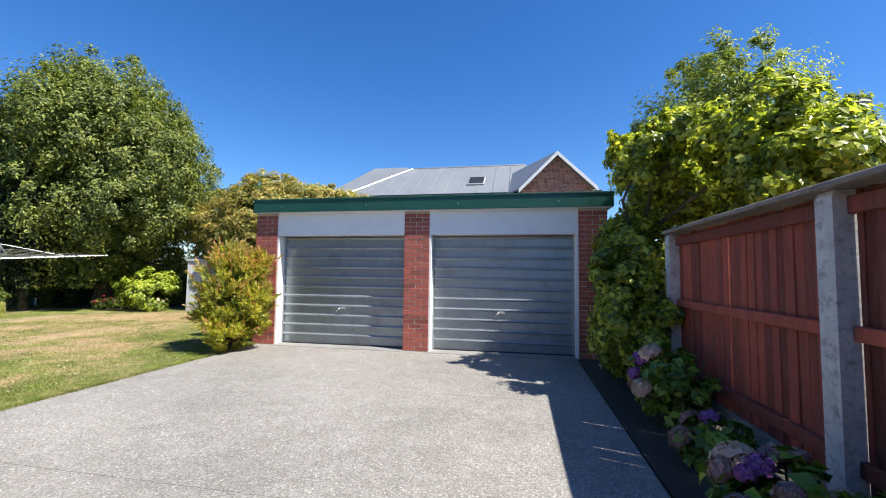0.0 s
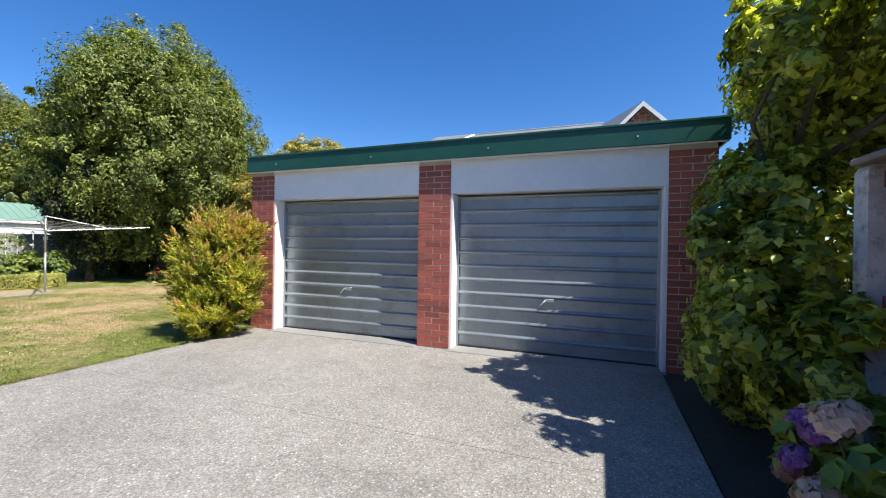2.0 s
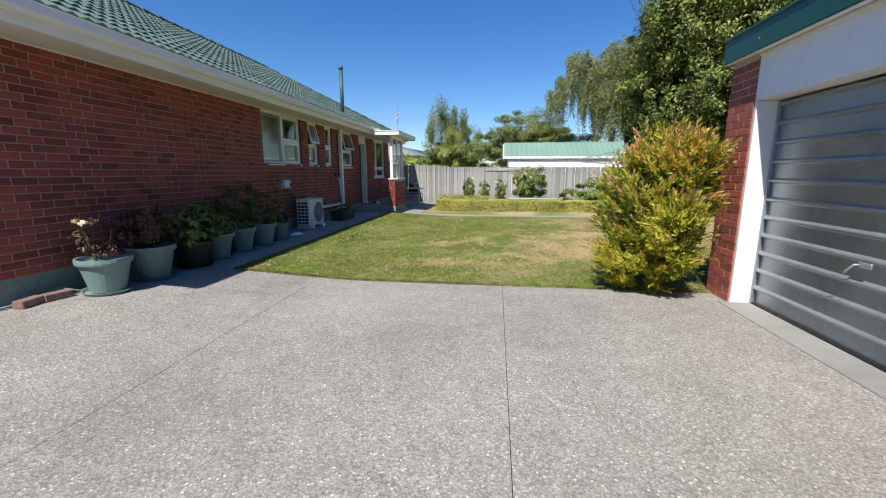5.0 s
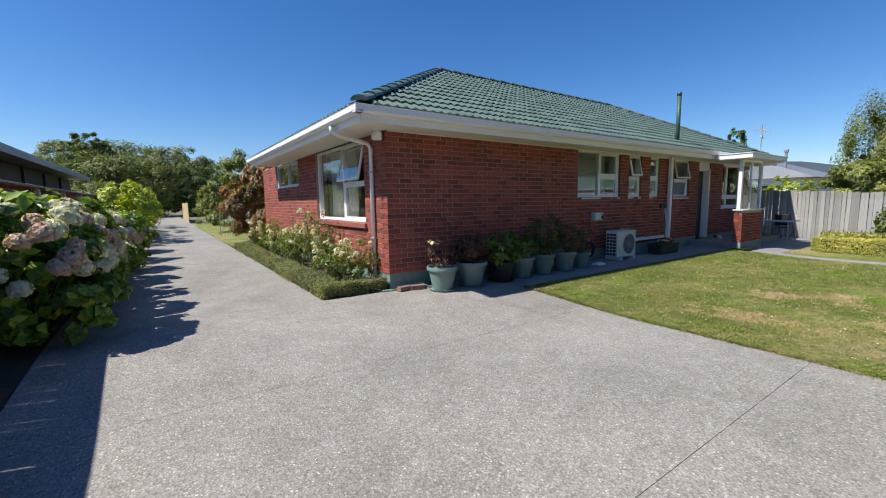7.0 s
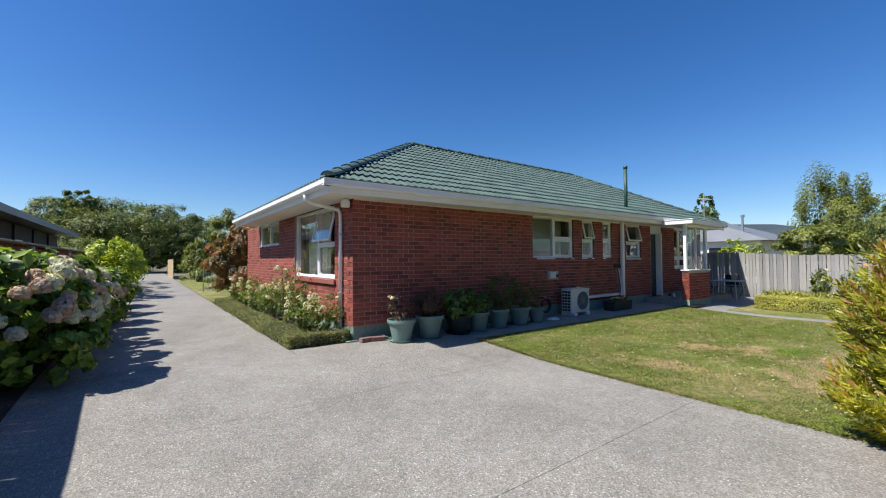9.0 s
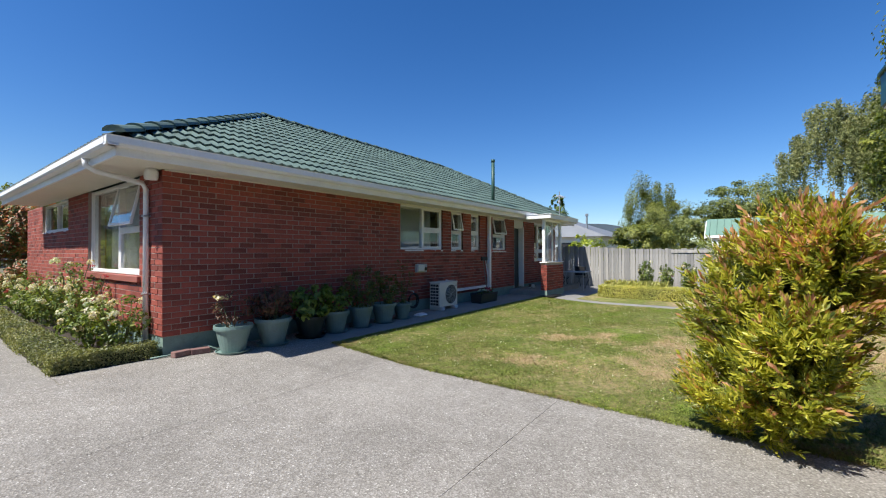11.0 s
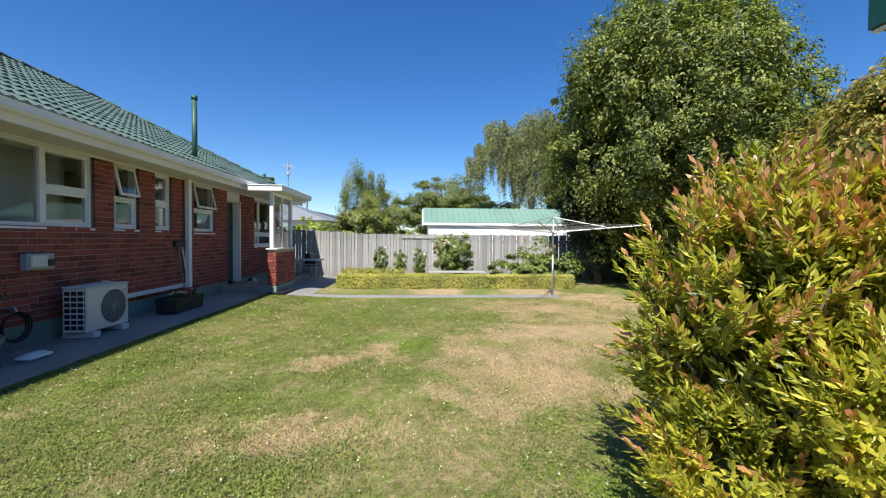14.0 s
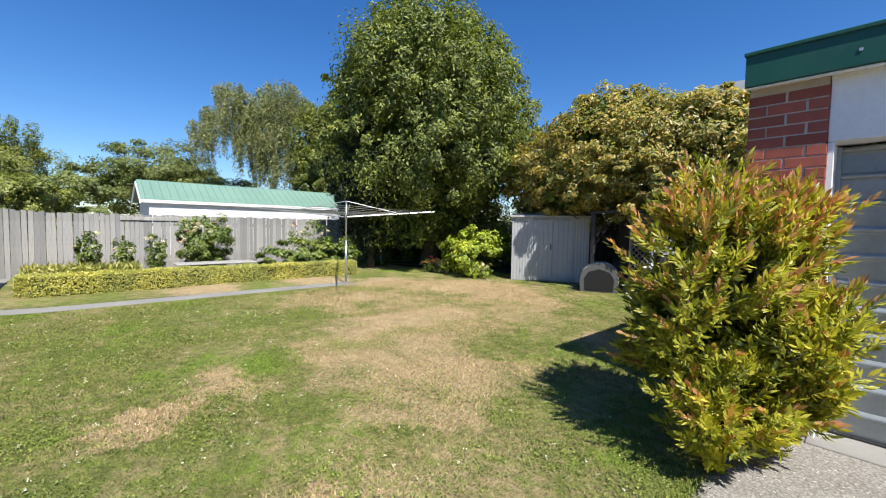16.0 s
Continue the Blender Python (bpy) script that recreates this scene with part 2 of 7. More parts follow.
MAT = dict(
    drive=aggregate(),
    lawn=lawn_material("lawn", False), blades=lawn_material("lawn_blades", True),
    soil=surf("soil", (0.045, 0.035, 0.025), 0.95, 0.5, 4, 40, 0.8, 0.02),
    dry_ground=surf("dry_ground", (0.16, 0.14, 0.08), 0.95, 0.4, 0.3, 6, 0.5, 0.02),
    concrete=surf("path_concrete", (0.26, 0.252, 0.232), 0.85, 0.2, 1.5, 90, 0.3, 0.003, dirt=(0.2, 0.19, 0.16), dirt_amount=0.5),
    brick=surf("brick_red", (0.36, 0.094, 0.062), 0.8, 0.22, 12, 120, 0.5, 0.003, piece=0.34, dirt=(0.36, 0.16, 0.11), dirt_amount=0.25),
    brick_rest=surf("brick_red_rest", (0.36, 0.094, 0.062), 0.8, 0.22, 12, 120, 0.5, 0.003, island=0.34, dirt=(0.36, 0.16, 0.11), dirt_amount=0.25),
    brick_house=surf("brick_dark_red", (0.28, 0.063, 0.042), 0.85, 0.26, 12, 120, 0.5, 0.003, piece=0.46, dirt=(0.38, 0.16, 0.11), dirt_amount=0.25),
    brick_house_rest=surf("brick_dark_red_rest", (0.28, 0.063, 0.042), 0.85, 0.26, 12, 120, 0.5, 0.003, island=0.46, dirt=(0.38, 0.16, 0.11), dirt_amount=0.25),
    mortar_house=surf("mortar_house", (0.34, 0.25, 0.205), 0.9, 0.2, 8, 150, 0.5, 0.003),
    mortar=surf("mortar", (0.52, 0.45, 0.38), 0.9, 0.2, 8, 150, 0.5, 0.003),
    plinth=surf("plinth_green", (0.20, 0.29, 0.245), 0.75, 0.15, 3, 50, 0.3, 0.003, dirt=(0.12, 0.12, 0.09), dirt_amount=0.4),
    white=surf("white_paint", (0.86, 0.85, 0.82), 0.45, 0.04, 2, 40, 0.08, 0.001, dirt=(0.6, 0.57, 0.5), dirt_amount=0.15),
    cream=surf("cream_soffit", (0.76, 0.73, 0.63), 0.55, 0.05, 2, 40, 0.06, 0.001),
    green=surf("green_fascia", (0.012, 0.075, 0.05), 0.38, 0.12, 2, 60, 0.08, 0.001, dirt=(0.05, 0.11, 0.085), dirt_amount=0.4),
    tile=surf("roof_tile_green", (0.10, 0.152, 0.128), 0.55, 0.2, 5, 140, 0.35, 0.003, piece=0.22, dirt=(0.10, 0.15, 0.12), dirt_amount=0.35),
    tile_rest=surf("roof_tile_green_rest", (0.10, 0.152, 0.128), 0.55, 0.2, 5, 140, 0.35, 0.003, island=0.22, dirt=(0.10, 0.15, 0.12), dirt_amount=0.35),
    door_metal=surf("garage_door_metal", (0.33, 0.365, 0.385), 0.36, 0.10, 1.2, 25, 0.05, 0.002, metal=0.55, dirt=(0.16, 0.165, 0.165), dirt_amount=0.5),
    metal=surf("galvanised", (0.52, 0.53, 0.53), 0.4, 0.1, 6, 80, 0.05, 0.001, metal=0.8),
    dark_metal=surf("dark_metal", (0.03, 0.03, 0.03), 0.5, 0.2, 6, 60, 0.1, 0.001, metal=0.2),
    flue=surf("flue_green", (0.03, 0.085, 0.065), 0.5, 0.15, 6, 60, 0.1, 0.001),
    red_wood=surf("red_stained_wood", (0.33, 0.074, 0.046), 0.72, 0.55, 9, 80, 0.5, 0.004, piece=0.7, dirt=(0.22, 0.11, 0.085), dirt_amount=0.75, along=(1, 1, 0.16)),
    grey_wood=surf("weathered_wood", (0.36, 0.35, 0.325), 0.9, 0.40, 6, 60, 0.5, 0.004, piece=0.30, dirt=(0.16, 0.15, 0.13), dirt_amount=0.6, along=(1, 1, 0.14)),
    cap_wood=surf("fence_cap_wood", (0.25, 0.215, 0.185), 0.9, 0.45, 8, 60, 0.5, 0.004, dirt=(0.10, 0.08, 0.065), dirt_amount=0.7, along=(1, 0.2, 1)),
    post=surf("post_concrete", (0.62, 0.60, 0.57), 0.9, 0.2, 6, 50, 0.6, 0.006, dirt=(0.10, 0.095, 0.085), dirt_amount=0.8),
    brick_pale=surf("brick_pink", (0.42, 0.19, 0.14), 0.85, 0.25, 8, 90, 0.4, 0.003, island=0.5),
    hill=surf("hazy_wooded_hill", (0.05, 0.07, 0.08), 0.95, 0.3, 0.02, 0.2, 0.3, 1.0),
    bark=surf("bark", (0.11, 0.085, 0.06), 0.95, 0.4, 6, 30, 0.9, 0.02),
    pale_bark=surf("pale_bark", (0.42, 0.39, 0.34), 0.9, 0.3, 5, 30, 0.6, 0.01),
    stem=surf("green_stem", (0.11, 0.12, 0.05), 0.8, 0.3, 8, 40, 0.3, 0.002),
    pot=surf("pot_green", (0.18, 0.27, 0.245), 0.5, 0.15, 5, 60, 0.15, 0.002, dirt=(0.2, 0.22, 0.19), dirt_amount=0.4),
    pot_dark=surf("pot_dark", (0.02, 0.03, 0.026), 0.5, 0.15, 5, 60, 0.15, 0.002),
    plastic=surf("cream_plastic", (0.70, 0.69, 0.64), 0.45, 0.06, 4, 60, 0.05, 0.001),
    grey_plastic=surf("grey_plastic", (0.42, 0.43, 0.43), 0.5, 0.1, 4, 60, 0.05, 0.001),
    black=surf("black_plastic", (0.015, 0.015, 0.016), 0.5, 0.2, 6, 60, 0.1, 0.001),
    shed=surf("shed_steel", (0.44, 0.45, 0.45), 0.55, 0.1, 2, 30, 0.05, 0.001, metal=0.2, dirt=(0.3, 0.3, 0.28), dirt_amount=0.4),
    roof_grey=surf("roof_steel_grey", (0.24, 0.25, 0.255), 0.5, 0.08, 0.8, 10, 0.05, 0.002, metal=0.2),
    roof_mint=surf("roof_steel_mint", (0.17, 0.285, 0.22), 0.6, 0.08, 0.8, 10, 0.05, 0.002),
    curtain=surf("net_curtain", (0.62, 0.62, 0.58), 0.9, 0.12, 6, 70, 0.2, 0.003),
    room=surf("room_wall", (0.30, 0.28, 0.25), 0.9, 0.1, 2, 30, 0.1, 0.002),
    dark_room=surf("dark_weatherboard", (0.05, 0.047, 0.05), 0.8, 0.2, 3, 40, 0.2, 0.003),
)


def glass_material():
    m, nt, b = nodes_of("window_glass")
    b.inputs["Base Color"].default_value = (0.9, 0.95, 0.95, 1)
    b.inputs["Roughness"].default_value = 0.02
    b.inputs["Transmission Weight"].default_value = 1.0
    b.inputs["IOR"].default_value = 1.45
    return m


MAT["glass"] = glass_material()


# ---------------------------------------------------------------- mesh building
def ease(t):
    t = min(1.0, max(0.0, t))
    return t * t * (3 - 2 * t)


def ground_at(x, y):
    """The ground climbs a little from the garage court to the house."""
    return 0.13 * ease((3.2 - y) / 3.0)


class Shape:
    """Collects corners and faces of one mesh."""

    def __init__(self):
        self.v, self.f = [], []

    def add(self, verts, faces, m=None):
        o = len(self.v)
        self.v += [tuple(m @ Vector(p)) if m is not None else tuple(p) for p in verts]
        self.f += [tuple(o + i for i in q) for q in faces]
        return self

    def box(self, x0, y0, z0, x1, y1, z1, b=0.0, m=None):
        lo, hi = (min(x0, x1), min(y0, y1), min(z0, z1)), (max(x0, x1), max(y0, y1), max(z0, z1))
        b = min(b, *((h - l) * 0.45 for l, h in zip(lo, hi)))
        if b <= 0:
            p = [(x, y, z) for z in (lo[2], hi[2]) for y in (lo[1], hi[1]) for x in (lo[0], hi[0])]
            return self.add(p, [(0, 2, 3, 1), (4, 5, 7, 6), (0, 1, 5, 4), (2, 6, 7, 3), (0, 4, 6, 2), (1, 3, 7, 5)], m)
        verts, idx = [], {}
        signs = [(i, j, k) for i in (0, 1) for j in (0, 1) for k in (0, 1)]
        for s in signs:
            for a in range(3):
                p = [(lo[c], hi[c])[s[c]] + (0 if c == a else (b, -b)[s[c]]) for c in range(3)]
                idx[s, a] = len(verts)
                verts.append(p)
        faces = []
        for a in range(3):
            u, w = [c for c in range(3) if c != a]
            for sa in (0, 1):
                def key(su, sw):
                    s = [0, 0, 0]
                    s[a], s[u], s[w] = sa, su, sw
                    return tuple(s)
                faces.append([idx[key(*q), a] for q in ((0, 0), (1, 0), (1, 1), (0, 1))])
            for su in (0, 1):
                for sw in (0, 1):
                    def key2(sa):
                        s = [0, 0, 0]
                        s[a], s[u], s[w] = sa, su, sw
                        return tuple(s)
                    faces.append([idx[key2(0), u], idx[key2(1), u], idx[key2(1), w], idx[key2(0), w]])
        for s in signs:
            faces.append([idx[s, 0], idx[s, 1], idx[s, 2]])
        mid = Vector([(l + h) / 2 for l, h in zip(lo, hi)])
        out = []
        for q in faces:
            p = [Vector(verts[i]) for i in q]
            n = (p[1] - p[0]).cross(p[2] - p[0])
            c = sum(p, Vector()) / len(p)
            out.append(tuple(q) if n.dot(c - mid) > 0 else tuple(reversed(q)))
        return self.add(verts, out, m)

    def tube(self, pts, radii, sides=8, caps=True):
        pts = [Vector(p) for p in pts]
        if not hasattr(radii, "__len__"):
            radii = [radii] * len(pts)
        verts, faces = [], []
        side = None
        for i, p in enumerate(pts):
            d = (pts[min(i + 1, len(pts) - 1)] - pts[max(i - 1, 0)]).normalized()
            if side is None:
                side = d.cross(Vector((0, 0, 1)) if abs(d.z) < 0.9 else Vector((1, 0, 0))).normalized()
            side = (side - d * side.dot(d)).normalized()
            up = d.cross(side)
            verts += [p + (side * math.cos(a) + up * math.sin(a)) * radii[i] for a in [2 * math.pi * k / sides for k in range(sides)]]
        for i in range(len(pts) - 1):
            for k in range(sides):
                a, b = i * sides + k, i * sides + (k + 1) % sides
                faces.append((a, b, b + sides, a + sides))
        if caps:
            faces += [tuple(reversed(range(sides))), tuple(range(len(verts) - sides, len(verts)))]
        return self.add(verts, faces)

    def lathe(self, profile, sides=24, at=(0, 0, 0)):
        verts, faces = [], []
        for r, z in profile:
            verts += [(at[0] + r * math.cos(2 * math.pi * k / sides), at[1] + r * math.sin(2 * math.pi * k / sides), at[2] + z) for k in range(sides)]
        for i in range(len(profile) - 1):
            for k in range(sides):
                a, b = i * sides + k, i * sides + (k + 1) % sides
                faces.append((a, b, b + sides, a + sides))
        faces.append(tuple(reversed(range(sides))))
        faces.append(tuple(range(len(verts) - sides, len(verts))))
        return self.add(verts, faces)

    def extrude(self, outline, axis, a, b):
        """A flat outline, pulled from a to b along the axis."""
        n = len(outline)
        def put(p, w):
            q = list(p)
            q.insert(axis, w)
            return q
        verts = [put(p, a) for p in outline] + [put(p, b) for p in outline]
        faces = [(i, (i + 1) % n, n + (i + 1) % n, n + i) for i in range(n)] + [tuple(reversed(range(n))), tuple(range(n, 2 * n))]
        return self.add(verts, faces)

    def mesh(self, name, material, smooth=False):
        me = bpy.data.meshes.new(name)
        me.from_pydata(self.v, [], self.f)
        me.materials.append(material)
        if smooth:
            me.shade_smooth()
        me.update()
        return me


def fix(me):
    bm = bmesh.new()
    bm.from_mesh(me)
    bmesh.ops.recalc_face_normals(bm, faces=bm.faces)
    bm.to_mesh(me)
    bm.free()
    return me


def part(name, shape, material, parent=None, label="", smooth=False, mend=True):
    me = shape if isinstance(shape, bpy.types.Mesh) else shape.mesh(name, material, smooth)
    if mend and not isinstance(shape, bpy.types.Mesh):
        fix(me)
    ob = new(name, me)
    if parent is not None:
        ob.parent = parent
    if label:
        ob["label"] = label
    return ob


def thing(name, label, category, group="", kind="", at=(0, 0, 0), rz=0.0):
    ob = new(name)
    ob.empty_display_size = 0.1
    ob.matrix_basis = pose(*at, 0, 0, rz)
    return tagged(ob, label, category, group, kind)


def structure(name, shape, material, label, category, smooth=False, mend=True):
    return tagged(part(name, shape, material, None, "", smooth, mend), label, category, kind="structure")


# ---------------------------------------------------------------- foliage
def leaf_mesh(name, centres, normals, sizes, material, aspect=0.45, rng=None, curl=0.25):
    """Folded, pointed leaves, each of two triangles, at the given places."""
    n = len(centres)
    r = rng.normal(size=(n, 3))
    nor = normals / (np.linalg.norm(normals, axis=1, keepdims=True) + 1e-9)
    along = r - nor * np.sum(r * nor, axis=1, keepdims=True)
    along /= np.linalg.norm(along, axis=1, keepdims=True) + 1e-9
    across = np.cross(nor, along)
    s = sizes[:, None]
    v = np.empty((n, 4, 3), dtype=np.float32)
    v[:, 0] = centres - along * s * 0.5
    v[:, 1] = centres + across * s * aspect * 0.5 + nor * s * curl * 0.4
    v[:, 2] = centres + along * s * 0.5 - nor * s * curl * 0.6
    v[:, 3] = centres - across * s * aspect * 0.5 + nor * s * curl * 0.4
    me = bpy.data.meshes.new(name)
    me.vertices.add(n * 4)
    me.vertices.foreach_set("co", v.reshape(-1))
    idx = np.arange(n)[:, None] * 4 + np.array([[0, 1, 2, 0, 2, 3]])
    me.loops.add(n * 6)
    me.loops.foreach_set("vertex_index", idx.reshape(-1).astype(np.int32))
    me.polygons.add(n * 2)
    me.polygons.foreach_set("loop_start", np.arange(0, n * 6, 3, dtype=np.int32))
    me.update(calc_edges=True)
    me.materials.append(material)
    me.shade_smooth()
    return me


def crown_points(blobs, n, rng, clump=0.22, clumps=60, inside=0.25, lumpy=0.2):
    """Leaf places in clumps near the skin of a few lumpy blobs (x, y, z, rx, ry, rz)."""
    vol = np.array([b[3] * b[4] + b[3] * b[5] + b[4] * b[5] for b in blobs])
    take = rng.multinomial(n, vol / vol.sum())
    cs, ns = [], []
    for (x, y, z, rx, ry, rz), k in zip(blobs, take):
        m = max(6, int(clumps * k / n * len(blobs) ** 0.5))
        d = rng.normal(size=(m, 3))
        d /= np.linalg.norm(d, axis=1, keepdims=True)
        rad = np.where(rng.random(m) < inside, rng.uniform(0.3, 0.8, m), rng.uniform(0.82, 1.0 + lumpy, m))
        which = rng.integers(0, m, k)
        g = rng.normal(size=(k, 3))
        g *= (rng.random((k, 1)) ** 0.5) / np.linalg.norm(g, axis=1, keepdims=True)
        p = d[which] * rad[which, None] + g * clump * rng.uniform(0.6, 1.5, m)[which, None]
        cs.append(p * np.array([rx, ry, rz]) + np.array([x, y, z]))
        ns.append(g * 0.9 + d[which] * 0.8 + np.array([0, 0, 0.45]) + rng.normal(size=(k, 3)) * 0.34)
    return np.concatenate(cs), np.concatenate(ns)


def crown(name, blobs, n, size, material, parent, seed, aspect=0.45, clump=0.22, clumps=60, inside=0.25, lumpy=0.2, floor=None, label=""):
    rng = np.random.default_rng(seed)
    c, nn = crown_points(blobs, n, rng, clump, clumps, inside, lumpy)
    if floor is not None:
        keep = c[:, 2] > floor
        c, nn = c[keep], nn[keep]
    me = leaf_mesh(name, c, nn, size * rng.uniform(0.6, 1.3, len(c)), material, aspect, rng)
    return part(name, me, material, parent, label)


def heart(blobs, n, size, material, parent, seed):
    """Dense foliage deep inside a crown stops the light; its dark colour adds shade."""
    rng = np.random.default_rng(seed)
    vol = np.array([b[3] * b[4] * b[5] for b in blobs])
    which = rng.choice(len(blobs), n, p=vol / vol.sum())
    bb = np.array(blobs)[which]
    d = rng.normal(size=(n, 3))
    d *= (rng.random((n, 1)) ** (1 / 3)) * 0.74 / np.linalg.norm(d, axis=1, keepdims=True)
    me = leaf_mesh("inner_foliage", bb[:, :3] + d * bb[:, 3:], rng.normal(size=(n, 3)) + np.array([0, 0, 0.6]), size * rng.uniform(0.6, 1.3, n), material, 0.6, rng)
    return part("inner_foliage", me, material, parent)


def branchy(name_trunk, root, height, radius, tips, material, parent, rng, limb_name="limb", sides=9):
    """A tapered, slightly bent trunk with limbs reaching to the tips."""
    root = Vector(root)
    top = root + Vector((rng.uniform(-0.15, 0.15), rng.uniform(-0.15, 0.15), height))
    n = 6
    pts = [root.lerp(top, i / n) + Vector((rng.uniform(-1, 1), rng.uniform(-1, 1), 0)) * radius * 0.35 * (0 < i < n) for i in range(n + 1)]
    pts[0] = root - Vector((0, 0, 0.1))
    part(name_trunk, Shape().tube(pts, [radius * (1.35 if i == 0 else 1 - 0.55 * i / n) for i in range(n + 1)], sides), material, parent, smooth=True)
    for t in tips:
        t = Vector(t)
        a = pts[int(rng.integers(max(1, n // 2), n + 1))]
        mid = a.lerp(t, 0.5) + Vector((rng.uniform(-1, 1), rng.uniform(-1, 1), rng.uniform(0, 1))) * 0.15 * (t - a).length
        part(limb_name, Shape().tube([a, a.lerp(mid, 0.6), mid, mid.lerp(t, 0.5), t], [radius * 0.5, radius * 0.4, radius * 0.3, radius * 0.2, radius * 0.06], 6), material, parent, smooth=True)


# ---------------------------------------------------------------- ground
def sheet(name, xs, ys, height, material, label, category, thick=0.0):
    v = [(x, y, height(x, y)) for y in ys for x in xs]
    nx = len(xs)
    f = [(j * nx + i, j * nx + i + 1, (j + 1) * nx + i + 1, (j + 1) * nx + i) for j in range(len(ys) - 1) for i in range(nx - 1)]
    s = Shape().add(v, f)
    if thick:
        rim = [i for i in range(nx)] + [j * nx + nx - 1 for j in range(1, len(ys))] + [(len(ys) - 1) * nx + i for i in range(nx - 2, -1, -1)] + [j * nx for j in range(len(ys) - 2, 0, -1)]
        low = [(v[i][0], v[i][1], v[i][2] - thick) for i in rim]
        o = len(s.v)
        s.v += low
        for k in range(len(rim)):
            n = (k + 1) % len(rim)
            s.f.append((rim[n], rim[k], o + k, o + n))
    return structure(name, s, material, label, category, mend=False)


def steps(a, b, n):
    return [a + (b - a) * i / n for i in range(n + 1)]


sheet("ground", [-900, -300, -120, -60, -35, -26] + steps(-22, 8, 30) + [14, 30, 60, 150, 400, 900],
      [-900, -300, -140, -70, -40, -20, -10, -5] + steps(-2, 5, 28) + [7, 10, 14, 20, 30, 60, 150, 400, 900],
      lambda x, y: ground_at(x, y) - 0.05, MAT["dry_ground"], "dry bare garden ground reaching to the horizon", "ground")

# drive slabs, with open joints between them
DRIVE_E, DRIVE_W, JOINTS = 0.95, -5.13, (-60.0, -31.0, -16.0, -8.0, -3.4, 0.42, 2.35, 4.78, 7.60)
drive = tagged(new("drive"), "pale grey exposed aggregate concrete driveway", "driveway", kind="structure")
for a, b in zip(JOINTS, JOINTS[1:]):
    w = -2.0 if b <= 0.42 else (-3.10 if a < 0.4 else DRIVE_W)
    cuts = [(w, DRIVE_E)]
    for x0, x1 in cuts:
        ys = steps(a + 0.0021, b - 0.0021, 10 if -9 < a < 5 else 3)
        xs = steps(x0, x1, 6)
        v = [(x, y, ground_at(x, y)) for y in ys for x in xs]
        nx = len(xs)
        s = Shape().add(v, [(j * nx + i, j * nx + i + 1, (j + 1) * nx + i + 1, (j + 1) * nx + i) for j in range(len(ys) - 1) for i in range(nx - 1)])
        for x, flip in ((x0, 1), (x1, 0)):
            pts = [(x, y, ground_at(x, y)) for y in ys] + [(x, y, ground_at(x, y) - 0.09) for y in reversed(ys)]
            s.add(pts, [tuple(range(len(pts))) if flip else tuple(reversed(range(len(pts))))])
        for y, flip in ((ys[0], 1), (ys[-1], 0)):
            pts = [(x0, y, ground_at(x0, y)), (x0, y, ground_at(x0, y) - 0.09), (x1, y, ground_at(x1, y) - 0.09), (x1, y, ground_at(x1, y))]
            s.add(pts, [(0, 1, 2, 3) if flip else (3, 2, 1, 0)])
        part("slab", s, MAT["drive"], drive, mend=False)

apron = Shape()
ys = steps(0.0, 0.418, 3)
apron.add([(x, y, ground_at(x, y)) for y in ys for x in (-5.13, -2.004)], [(2 * j, 2 * j + 1, 2 * j + 3, 2 * j + 2) for j in range(3)])
part("slab", apron, MAT["drive"], drive, mend=False)

# the path along the house wall, the porch paving and the strip to the clothes line
path = tagged(new("path"), "grey concrete path along the house wall and lawn", "path", kind="structure")
for x0, x1, y0, y1 in ((-8.2, -5.137, 0.0, 1.13), (-10.9, -8.206, 0.0, 1.13), (-13.3, -10.906, 0.0, 1.13)):
    s = Shape()
    n = 6
    ys = steps(y0, y1, n)
    v = [(x, y, ground_at(x, y)) for y in ys for x in (x0, x1)]
    s.add(v, [(2 * j, 2 * j + 1, 2 * j + 3, 2 * j + 2) for j in range(n)])
    part("slab", s, MAT["concrete"], path, mend=False)
for x0, x1, y0, y1 in ((-18.5, -13.31, 0.0, 2.1), (-13.8, -13.3, 2.106, 5.3), (-13.8, -13.3, 5.306, 8.5)):
    s = Shape()
    n = 8
    ys = steps(y0, y1, n)
    v = [(x, y, ground_at(x, y) + 0.012) for y in ys for x in (x0, x1)]
    s.add(v, [(2 * j, 2 * j + 1, 2 * j + 3, 2 * j + 2) for j in range(n)])
    part("slab", s, MAT["concrete"], path, mend=False)


def lawn_height(x, y):
    return ground_at(x, y) + 0.0 + 0.012 * noise.noise((x * 0.9, y * 0.9, 3.0)) + 0.012


lawn = tagged(new("lawn"), "patchy sun-dried lawn with bare tan areas and clover", "lawn", kind="structure")
for x0, x1, y0, y1 in ((-13.29, -5.11, 1.11, 13.6), (-18.5, -13.81, 2.11, 13.6), (-13.81, -13.29, 8.51, 13.6)):
    nx, ny = max(2, int((x1 - x0) / 0.25)), max(2, int((y1 - y0) / 0.25))
    xs, ys = steps(x0, x1, nx), steps(y0, y1, ny)
    s = Shape().add([(x, y, lawn_height(x, y)) for y in ys for x in xs], [(j * (nx + 1) + i, j * (nx + 1) + i + 1, (j + 1) * (nx + 1) + i + 1, (j + 1) * (nx + 1) + i) for j in range(ny) for i in range(nx)])
    part("turf", s, MAT["lawn"], lawn, smooth=True, mend=False)

